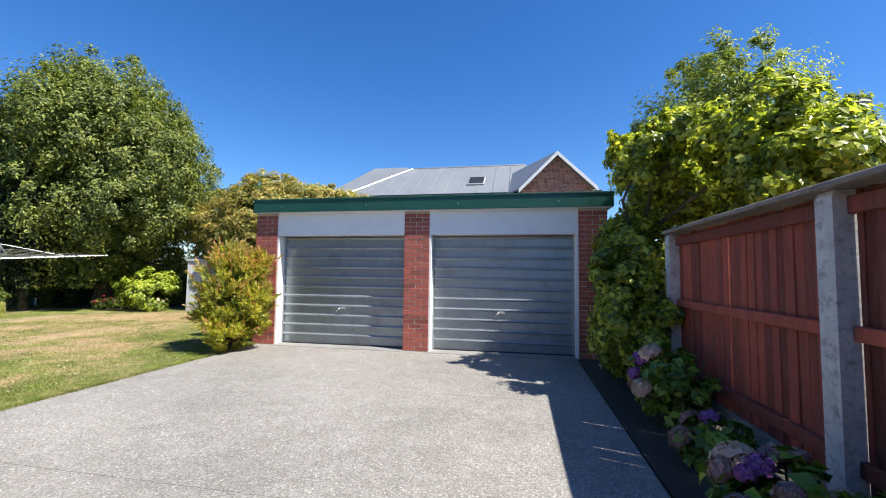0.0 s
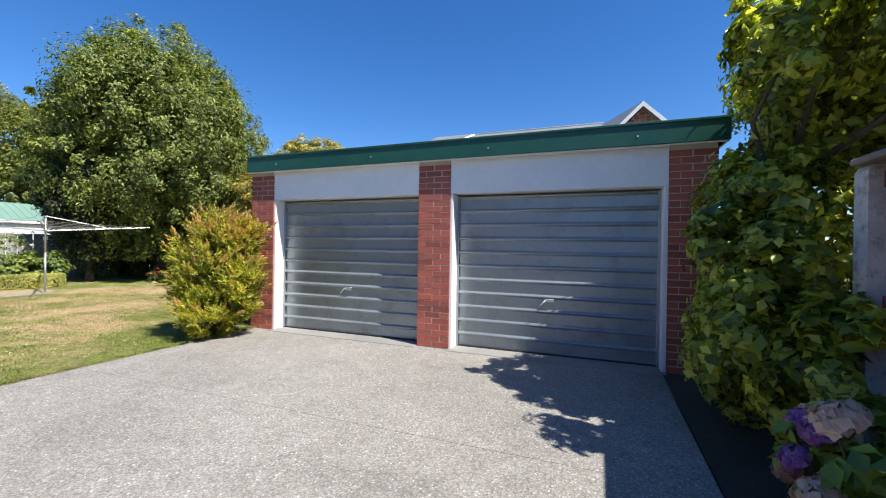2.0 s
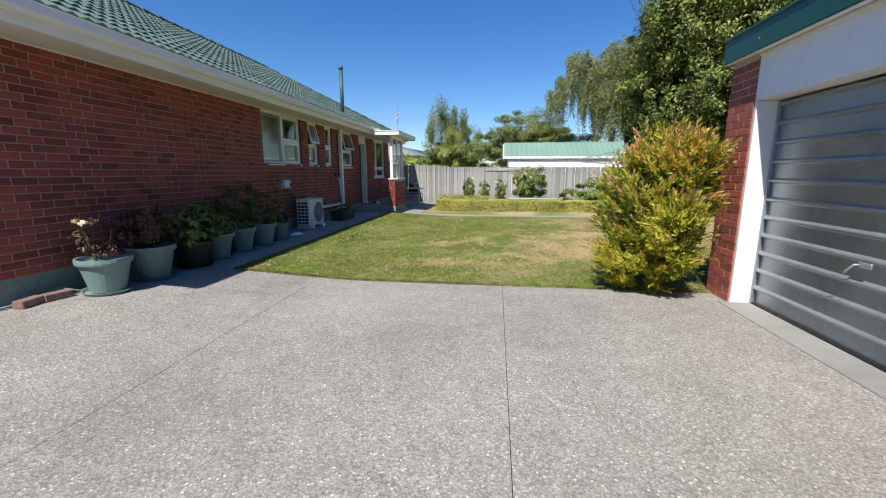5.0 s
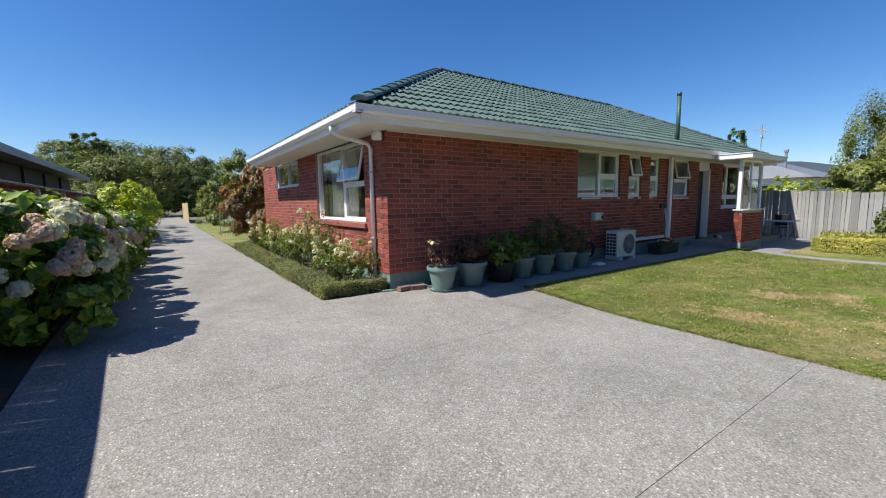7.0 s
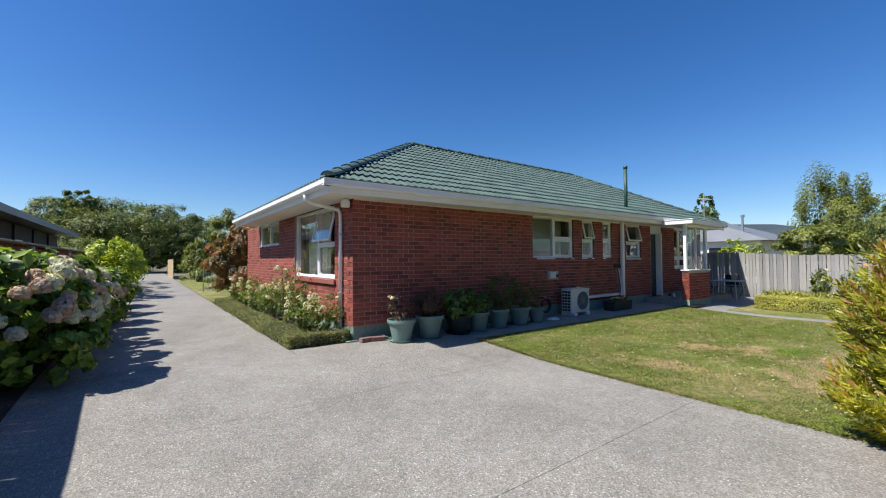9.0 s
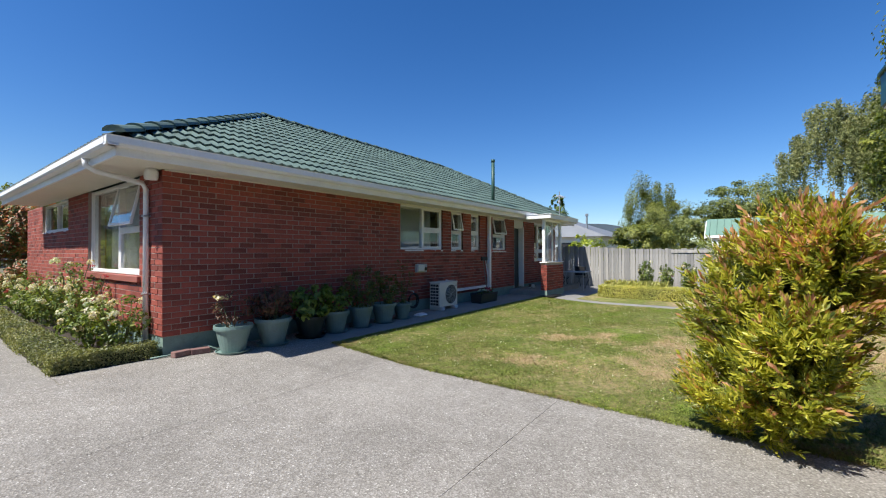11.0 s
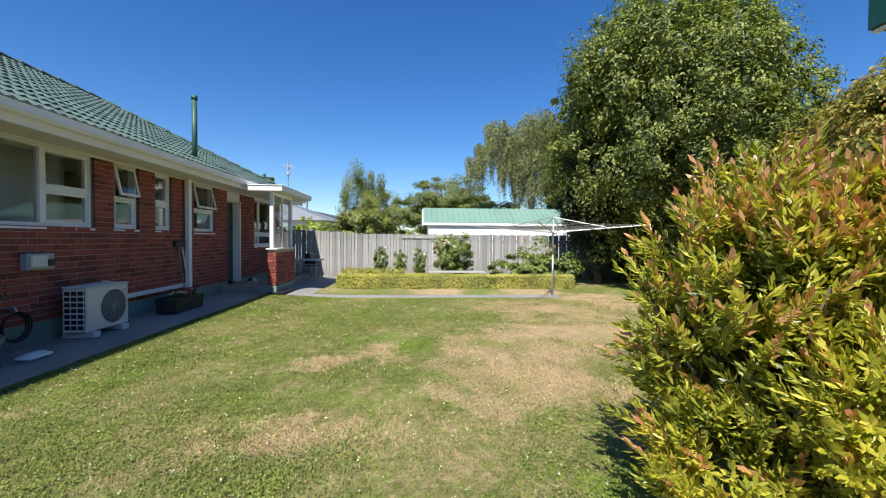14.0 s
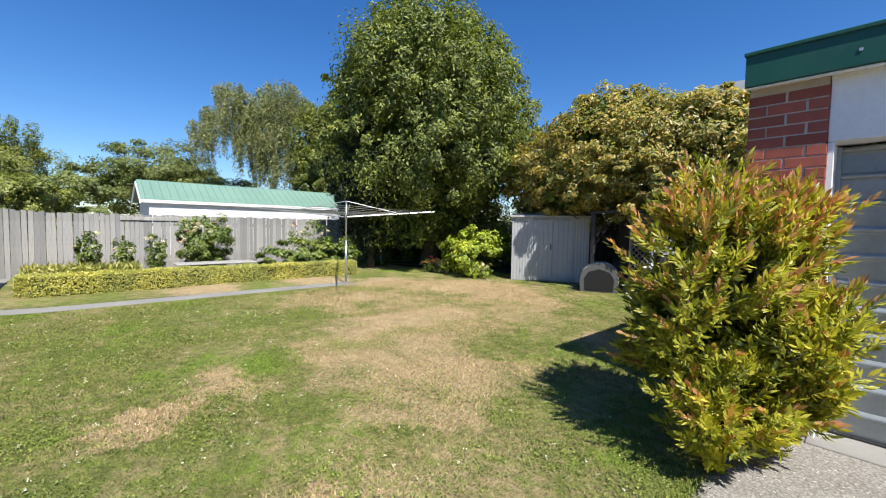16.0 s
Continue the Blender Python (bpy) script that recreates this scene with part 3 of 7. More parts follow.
# planting beds
sheet("bed_east", [0.955, 1.3, 1.9, 2.4], steps(-60, 9, 69), lambda x, y: ground_at(x, y) + 0.01 + 0.03 * noise.noise((x * 3, y * 3, 0)), MAT["soil"], "dark bare soil of the bed along the fence", "soil")
sheet("bed_house", [-3.2, -2.6, -2.005], steps(-9.5, -0.02, 30), lambda x, y: ground_at(x, y) + 0.005 + 0.03 * noise.noise((x * 3, y * 3, 0)), MAT["soil"], "dark soil of the rose bed beside the house", "soil")
sheet("verge", [-6.0, -4.5, -3.2, -2.6, -2.006], steps(-30, -9.51, 30), lambda x, y: ground_at(x, y) + 0.012, MAT["lawn"], "mown grass verge beside the long drive", "grass")
sheet("bed_west", steps(-18.5, -15.2, 8), steps(2.5, 9.45, 16), lambda x, y: ground_at(x, y) + 0.03 + 0.03 * noise.noise((x * 3, y * 3, 0)), MAT["soil"], "soil of the bed behind the clipped hedge", "soil")
sheet("bed_north", steps(-19, -9, 20), steps(11.6, 18, 12), lambda x, y: ground_at(x, y) - 0.02 + 0.03 * min(1, (y - 11.6) / 0.5) + 0.04 * min(1, (y - 11.6) / 0.8) * noise.noise((x * 2, y * 2, 0)), MAT["soil"], "shaded soil under the large trees", "soil")


# ---------------------------------------------------------------- brickwork
PITCH, COURSE, JOINT = 0.235, 0.0815, 0.011
brick_meshes = {}


def brick_mesh(length, look_of="brick"):
    k = (round(length, 2), look_of)
    if k not in brick_meshes:
        w, h, d, c = k[0] - JOINT, COURSE - JOINT, 0.03, 0.003
        v = [(0, 0, 0), (w, 0, 0), (w, 0, h), (0, 0, h), (0, -d + c, 0), (w, -d + c, 0), (w, -d + c, h), (0, -d + c, h), (c, -d, c), (w - c, -d, c), (w - c, -d, h - c), (c, -d, h - c)]
        f = [(4, 5, 9, 8), (5, 6, 10, 9), (6, 7, 11, 10), (7, 4, 8, 11), (8, 9, 10, 11), (0, 1, 5, 4), (1, 2, 6, 5), (2, 3, 7, 6), (3, 0, 4, 7)]
        me = bpy.data.meshes.new("brick")
        me.from_pydata(v, [], f)
        me.materials.append(MAT[look_of])
        brick_meshes[k] = me
    return brick_meshes[k]


def brick_face(wall, m, length, z0, z1, openings=(), near=None, limit=300, seed=1, look_of="brick"):
    """Running-bond bricks on the face of a wall; m carries the face's own x (along), -y (out) and z (up). Openings are (x0, x1, z0, z1)."""
    rng = random.Random(seed)
    rest = Shape()
    rows = int((z1 - z0) / COURSE + 0.3)
    made = 0
    for r in range(rows):
        z = z0 + r * COURSE
        zc = z + COURSE / 2
        spans = [(0.0, length)]
        for a, b, c, d in openings:
            if c < zc < d:
                spans = [q for s, e in spans for q in ((s, min(e, a)), (max(s, b), e)) if q[1] - q[0] > 0.03]
        for s, e in spans:
            x = s
            edges = [s]
            k = math.floor(s / PITCH) - 1
            while True:
                g = k * PITCH + (PITCH / 2 if r % 2 else 0)
                k += 1
                if g <= s + 0.05:
                    continue
                if g >= e - 0.05:
                    break
                edges.append(g)
            edges.append(e)
            for a, b in zip(edges, edges[1:]):
                out = rng.uniform(-0.0025, 0.0025)
                mm = m @ pose(a, -out, z, 0, 0, 0)
                if made < limit and (near is None or near(a, z)):
                    ob = new("brick", brick_mesh(b - a, look_of))
                    ob.parent = wall
                    ob.matrix_basis = mm
                    made += 1
                else:
                    me = brick_mesh(b - a, look_of)
                    rest.add([v.co for v in me.vertices], [tuple(p.vertices) for p in me.polygons], mm)
    if rest.v:
        tagged(part("brickwork", rest, MAT[look_of + "_rest"], wall, mend=False), kind="stuff")


def core(s, x0, x1, z0, z1, y0, y1, openings, swap=False):
    """The body of a wall in one piece, with its openings left out."""
    xs = sorted({x0, x1, *[o[0] for o in openings], *[o[1] for o in openings]})
    zs = sorted({z0, z1, *[min(z1, max(z0, z)) for o in openings for z in o[2:]]})
    solid = {(i, k) for i in range(len(xs) - 1) for k in range(len(zs) - 1)
             if not any(o[0] < (xs[i] + xs[i + 1]) / 2 < o[1] and o[2] < (zs[k] + zs[k + 1]) / 2 < o[3] for o in openings)}
    idx, verts, faces = {}, [], []

    def at(i, k, side):
        if (i, k, side) not in idx:
            idx[i, k, side] = len(verts)
            y = (y0, y1)[side]
            verts.append((y, xs[i], zs[k]) if swap else (xs[i], y, zs[k]))
        return idx[i, k, side]

    for i, k in solid:
        for side in (0, 1):
            faces.append((at(i, k, side), at(i + 1, k, side), at(i + 1, k + 1, side), at(i, k + 1, side)))
        for (di, dk), (a, b) in (((-1, 0), ((0, 0), (0, 1))), ((1, 0), ((1, 0), (1, 1))), ((0, -1), ((0, 0), (1, 0))), ((0, 1), ((0, 1), (1, 1)))):
            if (i + di, k + dk) not in solid:
                faces.append((at(i + a[0], k + a[1], 0), at(i + b[0], k + b[1], 0), at(i + b[0], k + b[1], 1), at(i + a[0], k + a[1], 1)))
    return s.add(verts, faces)


# ---------------------------------------------------------------- garage
GY = 7.25
garage = thing("garage", "double brick garage with grey roller doors and green fascia", "garage")
piers = [("pier", -5.19, -4.73), ("pier", -2.11, -1.64), ("pier", 1.00, 1.47)]
for name, a, b in piers:
    p = part(name, Shape().box(a + 0.005, GY + 0.005, -0.1, b - 0.005, GY + 0.42, 2.60), MAT["mortar"], garage)
    brick_face(p, pose(a, GY + 0.03, 0.012), b - a + JOINT, 0, 2.58, seed=int(a * 10))
    brick_face(p, pose(b - 0.03, GY + 0.03, 0.012, 0, 0, 90), 0.36, 0, 2.58, seed=int(b * 10) + 5)
    brick_face(p, pose(a + 0.03, GY + 0.39, 0.012, 0, 0, -90), 0.36, 0, 2.58, seed=int(b * 10) + 7)
for a, b in ((-4.728, -4.69), (-1.638, -1.60), (0.95, 0.998)):
    part("door_jamb", Shape().box(a, GY + 0.012, 0.0, b, GY + 0.33, 2.13, 0.004), MAT["white"], garage, "white painted timber jamb")
for a, b in ((-4.728, -2.112), (-1.638, 0.998)):
    part("header_panel", Shape().box(a, GY + 0.012, 2.132, b, GY + 0.33, 2.585, 0.004), MAT["white"], garage, "flat white painted panel over the door")
    part("cover_strip", Shape().box(a, GY - 0.004, 2.56, b, GY + 0.011, 2.585, 0.003), MAT["white"], garage)


def garage_door(x0, x1, y):
    door = part("garage_door", door_sheet(x0, x1, y), MAT["door_metal"], garage, "ribbed grey steel up-and-over door, shut")
    xm = (x0 + x1) / 2
    part("edge_rail", Shape().box(x0, y - 0.035, 0.02, x0 + 0.03, y, 2.12, 0.004), MAT["door_metal"], door)
    part("edge_rail", Shape().box(x1 - 0.03, y - 0.035, 0.02, x1, y, 2.12, 0.004), MAT["door_metal"], door)
    part("lock_plate", Shape().box(xm - 0.06, y - 0.045, 0.70, xm + 0.06, y - 0.03, 0.745, 0.006), MAT["metal"], door)
    part("handle", Shape().tube([(xm - 0.05, y - 0.03, 0.72), (xm - 0.05, y - 0.075, 0.72), (xm - 0.10, y - 0.08, 0.665), (xm - 0.115, y - 0.08, 0.64)], 0.009, 8), MAT["metal"], door, smooth=True)
    part("bottom_seal", Shape().box(x0, y - 0.03, 0.005, x1, y + 0.01, 0.03, 0.004), MAT["black"], door)


def door_sheet(x0, x1, y):
    """Pressed sheet: broad pans between narrow raised ribs."""
    prof, z, n = [], 0.03, 11
    step = 2.09 / n
    for i in range(n):
        prof += [(0.0, z), (0.0, z + step * 0.70), (-0.004, z + step * 0.74), (-0.030, z + step * 0.80), (-0.034, z + step * 0.86), (-0.030, z + step * 0.91), (-0.004, z + step * 0.985)]
        z += step
    prof.append((0.0, z))
    s = Shape()
    v = [(x, y + d, zz) for x in (x0, x1) for d, zz in prof]
    k = len(prof)
    s.add(v, [(i, k + i, k + i + 1, i + 1) for i in range(k - 1)])
    v2 = [(x, y + 0.02, zz) for x in (x0, x1) for zz in (0.03, z)]
    s.add(v2, [(0, 1, 3, 2)])
    return s


garage_door(-4.69, -2.112, GY + 0.24)
garage_door(-1.60, 0.95, GY + 0.24)
part("sill", Shape().box(-4.73, GY - 0.10, -0.06, -2.112, GY + 0.42, 0.012, 0.006), MAT["concrete"], garage)
part("sill", Shape().box(-1.64, GY - 0.10, -0.06, 1.0, GY + 0.42, 0.012, 0.006), MAT["concrete"], garage)
part("fascia", Shape().box(-5.205, GY - 0.10, 2.588, 1.56, GY - 0.07, 2.83, 0.004), MAT["green"], garage, "dark green painted fascia board")
part("fascia_trim", Shape().box(-5.215, GY - 0.115, 2.815, 1.57, GY - 0.06, 2.845, 0.006), MAT["green"], garage)
part("drip_strip", Shape().box(-5.20, GY - 0.085, 2.572, 1.55, GY - 0.05, 2.587, 0.003), MAT["white"], garage)
for k in range(4):
    part("fixing", Shape().box(-4.6 + k * 1.75, GY - 0.106, 2.68, -4.58 + k * 1.75, GY - 0.10, 2.70, 0.002), MAT["metal"], garage)
part("barge", Shape().box(-5.205, GY - 0.068, 2.588, -5.175, GY + 6.2, 2.83, 0.004), MAT["green"], garage)
part("barge", Shape().box(1.53, GY - 0.068, 2.588, 1.56, GY + 6.2, 2.83, 0.004), MAT["green"], garage)
part("soffit", Shape().box(-5.174, GY - 0.068, 2.59, 1.53, GY + 0.02, 2.60), MAT["cream"], garage)
part("roof", Shape().box(-5.174, GY - 0.068, 2.70, 1.53, GY + 6.2, 2.80), MAT["roof_grey"], garage)
part("side_wall", Shape().box(-5.17, GY + 0.42, -0.1, -4.95, GY + 6.1, 2.60), MAT["brick_rest"], garage)
part("side_wall", Shape().box(1.25, GY + 0.42, -0.1, 1.45, GY + 6.1, 2.60), MAT["brick_rest"], garage)
part("back_wall", Shape().box(-4.95, GY + 5.9, -0.1, 1.25, GY + 6.1, 2.60), MAT["brick_rest"], garage)
part("floor_slab", Shape().box(-4.95, GY + 0.42, -0.1, 1.25, GY + 5.9, 0.005), MAT["concrete"], garage)

# ---------------------------------------------------------------- house
HX, HZ, TOP = -3.10, 0.13, 2.68
house = thing("house", "single-storey red brick house with green tiled hip roof", "house")
BASE = HZ + 0.26
NORTH = [(-9.53, -7.88, 1.60, TOP), (-10.49, -9.92, 1.60, TOP), (-11.42, -10.93, 1.60, TOP), (-13.10, -12.20, 1.58, TOP), (-14.50, -13.72, 0.30, TOP), (-16.95, -15.42, 1.22, TOP)]
EAST = [(-3.52, -0.86, 1.20, TOP), (-7.36, -4.95, 2.03, TOP)]
LEN_N, LEN_E = 14.5, 9.2
wn = part("wall", core(Shape(), HX - LEN_N, HX - 0.009, BASE, TOP, -0.26, -0.005, NORTH), MAT["mortar_house"], house, "red brick wall with pale mortar")
we = part("wall", core(Shape(), -LEN_E, -0.262, BASE, TOP, HX - 0.26, HX - 0.005, EAST, True), MAT["mortar_house"], house, "red brick wall with pale mortar")
part("wall", Shape().box(HX - LEN_N, -LEN_E + 0.25, BASE, HX - LEN_N + 0.24, -0.27, TOP), MAT["brick_house_rest"], house)
part("wall", Shape().box(HX - LEN_N, -LEN_E, BASE, HX - 0.27, -LEN_E + 0.24, TOP), MAT["brick_house_rest"], house)
part("plinth", core(Shape(), HX - LEN_N, HX - 0.015, HZ - 0.25, BASE, -0.26, -0.015, [(-14.52, -13.70, 0.2, BASE)]), MAT["plinth"], house, "pale green painted concrete plinth")
part("plinth", Shape().box(HX - 0.26, -LEN_E, HZ - 0.25, HX - 0.015, -0.262, BASE), MAT["plinth"], house, "pale green painted concrete plinth")
part("ceiling", Shape().box(HX - LEN_N + 0.3, -LEN_E + 0.3, TOP - 0.06, HX - 0.3, -0.3, TOP - 0.01), MAT["cream"], house)
part("floor", Shape().box(HX - LEN_N + 0.3, -LEN_E + 0.3, 0.3, HX - 0.3, -0.3, 0.4), MAT["room"], house)
part("inner_wall", Shape().box(HX - LEN_N + 0.3, -3.6, 0.4, HX - 0.3, -3.5, TOP - 0.07), MAT["room"], house)
part("inner_wall", Shape().box(HX - 3.7, -LEN_E + 0.3, 0.4, HX - 3.6, -3.62, TOP - 0.07), MAT["room"], house)
for x in (-7.2, -10.7, -13.4):
    part("inner_wall", Shape().box(x - 0.05, -3.48, 0.4, x + 0.05, -0.3, TOP - 0.07), MAT["room"], house)


def window(m, w, h, bars, transom=None, open_top=None, sill=True, panes_label=""):
    """A painted timber window; m carries its lower left corner, x along, -y out. bars: where mullions stand; transom: height of the cross rail in the last bay."""
    win = part("window", Shape().box(0, 0.0, 0, 0.05, 0.10, h, 0.004).box(w - 0.05, 0, 0, w, 0.10, h, 0.004).box(0.0501, 0, h - 0.05, w - 0.0501, 0.10, h, 0.004).box(0.0501, 0, 0, w - 0.0501, 0.10, 0.05, 0.004), MAT["white"], house, "white painted timber window")
    win.matrix_basis = m
    edges = [0.05] + list(bars) + [w - 0.05]
    for x in bars:
        part("mullion", Shape().box(x - 0.03, 0.004, 0.0502, x + 0.03, 0.09, h - 0.0502, 0.004), MAT["white"], win)
    for i, (a, b) in enumerate(zip(edges, edges[1:])):
        a2, b2 = (a + (0.031 if i else 0)), (b - (0.031 if i < len(edges) - 2 else 0))
        if transom and i in transom:
            tz = transom[i]
            part("transom", Shape().box(a2, 0.004, tz - 0.03, b2, 0.09, tz + 0.03, 0.004), MAT["white"], win)
            levels = [(0.051, tz - 0.031, False), (tz + 0.031, h - 0.051, bool(open_top and i in open_top))]
        else:
            levels = [(0.051, h - 0.051, False)]
        for z0, z1, opened in levels:
            if opened:
                sash = Shape().box(a2, -0.02, z0 - z1, a2 + 0.04, 0.015, 0, 0.003).box(b2 - 0.04, -0.02, z0 - z1, b2, 0.015, 0, 0.003).box(a2 + 0.0402, -0.02, -0.04, b2 - 0.0402, 0.015, 0, 0.003).box(a2 + 0.0402, -0.02, z0 - z1, b2 - 0.0402, 0.015, z0 - z1 + 0.04, 0.003)
                o = part("sash", sash, MAT["white"], win)
                o.matrix_basis = pose(0, 0.0, z1, -12)
                g = part("pane", Shape().box(a2 + 0.04, -0.004, z0 - z1 + 0.04, b2 - 0.04, 0.001, -0.04), MAT["glass"], win)
                g.matrix_basis = pose(0, 0.0, z1, -12)
            else:
                if transom and i in transom:
                    part("sash", Shape().box(a2, 0.012, z0, a2 + 0.035, 0.06, z1, 0.003).box(b2 - 0.035, 0.012, z0, b2, 0.06, z1, 0.003).box(a2 + 0.0352, 0.012, z1 - 0.035, b2 - 0.0352, 0.06, z1, 0.003).box(a2 + 0.0352, 0.012, z0, b2 - 0.0352, 0.06, z0 + 0.035, 0.003), MAT["white"], win)
                    g = part("pane", Shape().box(a2 + 0.0354, 0.034, z0 + 0.0354, b2 - 0.0354, 0.039, z1 - 0.0354), MAT["glass"], win)
                else:
                    g = part("pane", Shape().box(a2, 0.045, z0, b2, 0.05, z1), MAT["glass"], win)
            g.visible_shadow = False
    if sill:
        part("sill", Shape().box(-0.02, -0.05, -0.04, w + 0.02, 0.06, -0.002, 0.006), MAT["white"], win)
    return win


NF = lambda x, z: pose(x, -0.05, z, 0, 0, 180)      # faces north: its own x runs west
def north_window(k, bars, transom=None, open_top=None):
    a, b, c, d = NORTH[k]
    return window(NF(b - 0.005, c + 0.005), b - a - 0.01, d - c - 0.01, bars, transom, open_top)


north_window(0, [0.86], {1: 0.50})
north_window(1, [], {0: 0.50}, (0,))
north_window(2, [], {0: 0.50})
north_window(3, [], {0: 0.50}, (0,))
north_window(5, [0.45], {0: 0.36, 1: 0.36})
a, b, c, d = EAST[0]
window(pose(HX - 0.05, a + 0.005, c + 0.005, 0, 0, 90), b - a - 0.01, d - c - 0.01, [1.55], {1: 0.72}, (1,), sill=False)
part("window_ledge", Shape().box(HX - 0.06, a - 0.06, c - 0.10, HX + 0.05, b + 0.06, c - 0.002, 0.008), surf("red_ledge", (0.30, 0.10, 0.075), 0.6, 0.15, 5, 60, 0.1, 0.001), house, "red painted sill under the corner window")
a, b, c, d = EAST[1]
window(pose(HX - 0.05, a + 0.005, c + 0.005, 0, 0, 90), b - a - 0.01, d - c - 0.01, [1.2])


def curtain(m, w, h, label, material, folds=9):
    n = folds * 8
    v = [(w * i / n, 0.035 * math.sin(i * math.pi / 4), z) for z in (0, h) for i in range(n + 1)]
    s = Shape().add(v, [(i, i + 1, n + 2 + i, n + 1 + i) for i in range(n)])
    o = part("curtain", s, material, None, smooth=True, mend=False)
    o.matrix_basis = m
    sol = o.modifiers.new("thick", "SOLIDIFY")
    sol.thickness = 0.004
    return tagged(o, label, "curtain")


curtain(pose(HX - 0.35, -3.45, 1.22, 0, 0, 90), 1.5, 1.4, "pale net curtain drawn behind the corner window", MAT["curtain"])
curtain(pose(-7.95, -0.36, 1.62, 0, 0, 180), 1.5, 1.0, "pale roller blind half down behind the window", MAT["curtain"], 1)
curtain(pose(-9.95, -0.36, 1.62, 0, 0, 180), 0.5, 0.95, "pale net curtain behind the narrow window", MAT["curtain"], 3)
curtain(pose(-10.95, -0.36, 1.62, 0, 0, 180), 0.46, 0.95, "pale net curtain behind the narrow window", MAT["curtain"], 3)

# back door in its deep reveal
door = part("door", Shape().box(-14.44, -0.235, 0.31, -13.78, -0.19, 2.40, 0.004), surf("door_dark_green", (0.035, 0.05, 0.045), 0.5, 0.15, 4, 50, 0.1, 0.001), house, "dark green panelled back door, shut")
part("handle", Shape().tube([(-13.86, -0.19, 1.33), (-13.86, -0.14, 1.33), (-13.97, -0.135, 1.33)], 0.01, 8), MAT["metal"], door, smooth=True)
part("door_frame", Shape().box(-14.50, -0.25, 0.30, -14.44, 0.0, 2.46, 0.004).box(-13.78, -0.25, 0.30, -13.72, -0.03, 2.46, 0.004).box(-14.44, -0.25, 2.40, -13.78, -0.03, 2.46, 0.004).box(-14.50, -0.25, 2.461, -13.72, -0.03, TOP, 0.004), MAT["white"], house, "white painted door frame")

# eaves, soffit, gutter
EX, EY, EW, ES = -2.43, 0.60, -18.25, -7.45
part("soffit", Shape().box(EW + 0.03, 0.0, TOP, EX - 0.03, EY - 0.03, TOP + 0.015).box(HX, ES + 0.03, TOP, EX - 0.03, -0.001, TOP + 0.015), MAT["cream"], house, "cream painted flat soffit lining")
part("frieze", Shape().box(HX - 4.75, 0.003, TOP - 0.02, HX - 0.02, 0.02, TOP - 0.001, 0.003).box(HX - LEN_N, 0.003, TOP - 0.035, HX - 4.77, 0.02, TOP - 0.001, 0.003), MAT["cream"], house)
part("fascia_board", Shape().box(EW, EY - 0.03, TOP - 0.03, EX, EY, 2.84, 0.004).box(EX - 0.03, ES, TOP - 0.03, EX, EY - 0.0302, 2.84, 0.004), MAT["white"], house)


def gutter_profile():
    return [(0.0, 0.0), (0.085, 0.0), (0.11, 0.03), (0.11, 0.10), (0.118, 0.112), (0.10, 0.112), (0.095, 0.04), (0.08, 0.012), (0.006, 0.012), (0.006, 0.10), (0.0, 0.10)]


part("gutter", Shape().extrude([(EY + 0.001 + u, 2.745 + w) for u, w in gutter_profile()], 0, EW, EX + 0.115), MAT["white"], house, "white painted metal gutter")
part("gutter", Shape().add([(EX + 0.001 + u, y, 2.745 + w) for y in (ES, EY + 0.115) for u, w in gutter_profile()],
     [(i, (i + 1) % 11, 11 + (i + 1) % 11, 11 + i) for i in range(11)] + [tuple(range(11)), tuple(range(21, 10, -1))]), MAT["white"], house, "white painted metal gutter")
part("downpipe", Shape().tube([(EX + 0.05, -0.40, 2.74), (EX + 0.05, -0.40, 2.66), (EX - 0.05, -0.40, 2.60), (HX + 0.09, -0.46, 2.52), (HX + 0.045, -0.46, 2.44), (HX + 0.045, -0.46, HZ)], 0.035, 10), MAT["white"], house, "white downpipe at the house corner", smooth=True)
for z in (0.95, 2.05):
    part("pipe_clip", Shape().box(HX, -0.51, z, HX + 0.09, -0.41, z + 0.02, 0.003), MAT["metal"], house)
part("porch_downpipe", Shape().box(-11.90, 0.03, HZ, -11.79, 0.12, TOP - 0.002, 0.008), MAT["white"], house, "square white downpipe")
part("flue", Shape().tube([(-11.98, 0.14, 2.9), (-11.98, 0.14, 4.34)], 0.052, 14).tube([(-11.98, 0.14, 4.34), (-11.98, 0.14, 4.42)], 0.062, 14), MAT["flue"], house, "tall green metal flue", smooth=True)
sl = part("security_light", Shape().lathe([(0.0, 0), (0.075, 0.0), (0.085, 0.03), (0.085, 0.10), (0.06, 0.15), (0, 0.15)], 16), MAT["white"], house, "white round lamp under the eave", smooth=True)
sl.matrix_basis = pose(HX + 0.10, -0.10, TOP - 0.15)

# roof: battens of interlocking tiles on the two slopes in view
RZ0, RIDGE_Y, RIDGE_Z = 2.86, -3.425, 4.98
HALF = EY - RIDGE_Y
PITCH_A = math.atan2(RIDGE_Z - RZ0, HALF)
RE, RW = EX - HALF, EW + HALF
s = Shape()
s.add([(EX, EY, RZ0 - 0.02), (EW, EY, RZ0 - 0.02), (RW, RIDGE_Y, RIDGE_Z - 0.02), (RE, RIDGE_Y, RIDGE_Z - 0.02), (EX, ES, RZ0 - 0.02), (EW, ES, RZ0 - 0.02)],
      [(0, 3, 2, 1), (4, 3, 0), (5, 2, 3, 4), (1, 2, 5), (0, 1, 5, 4)])
roof = part("roof", s, MAT["tile_rest"], house, "green concrete tile hip roof")
TW, TL = 0.300, 0.335


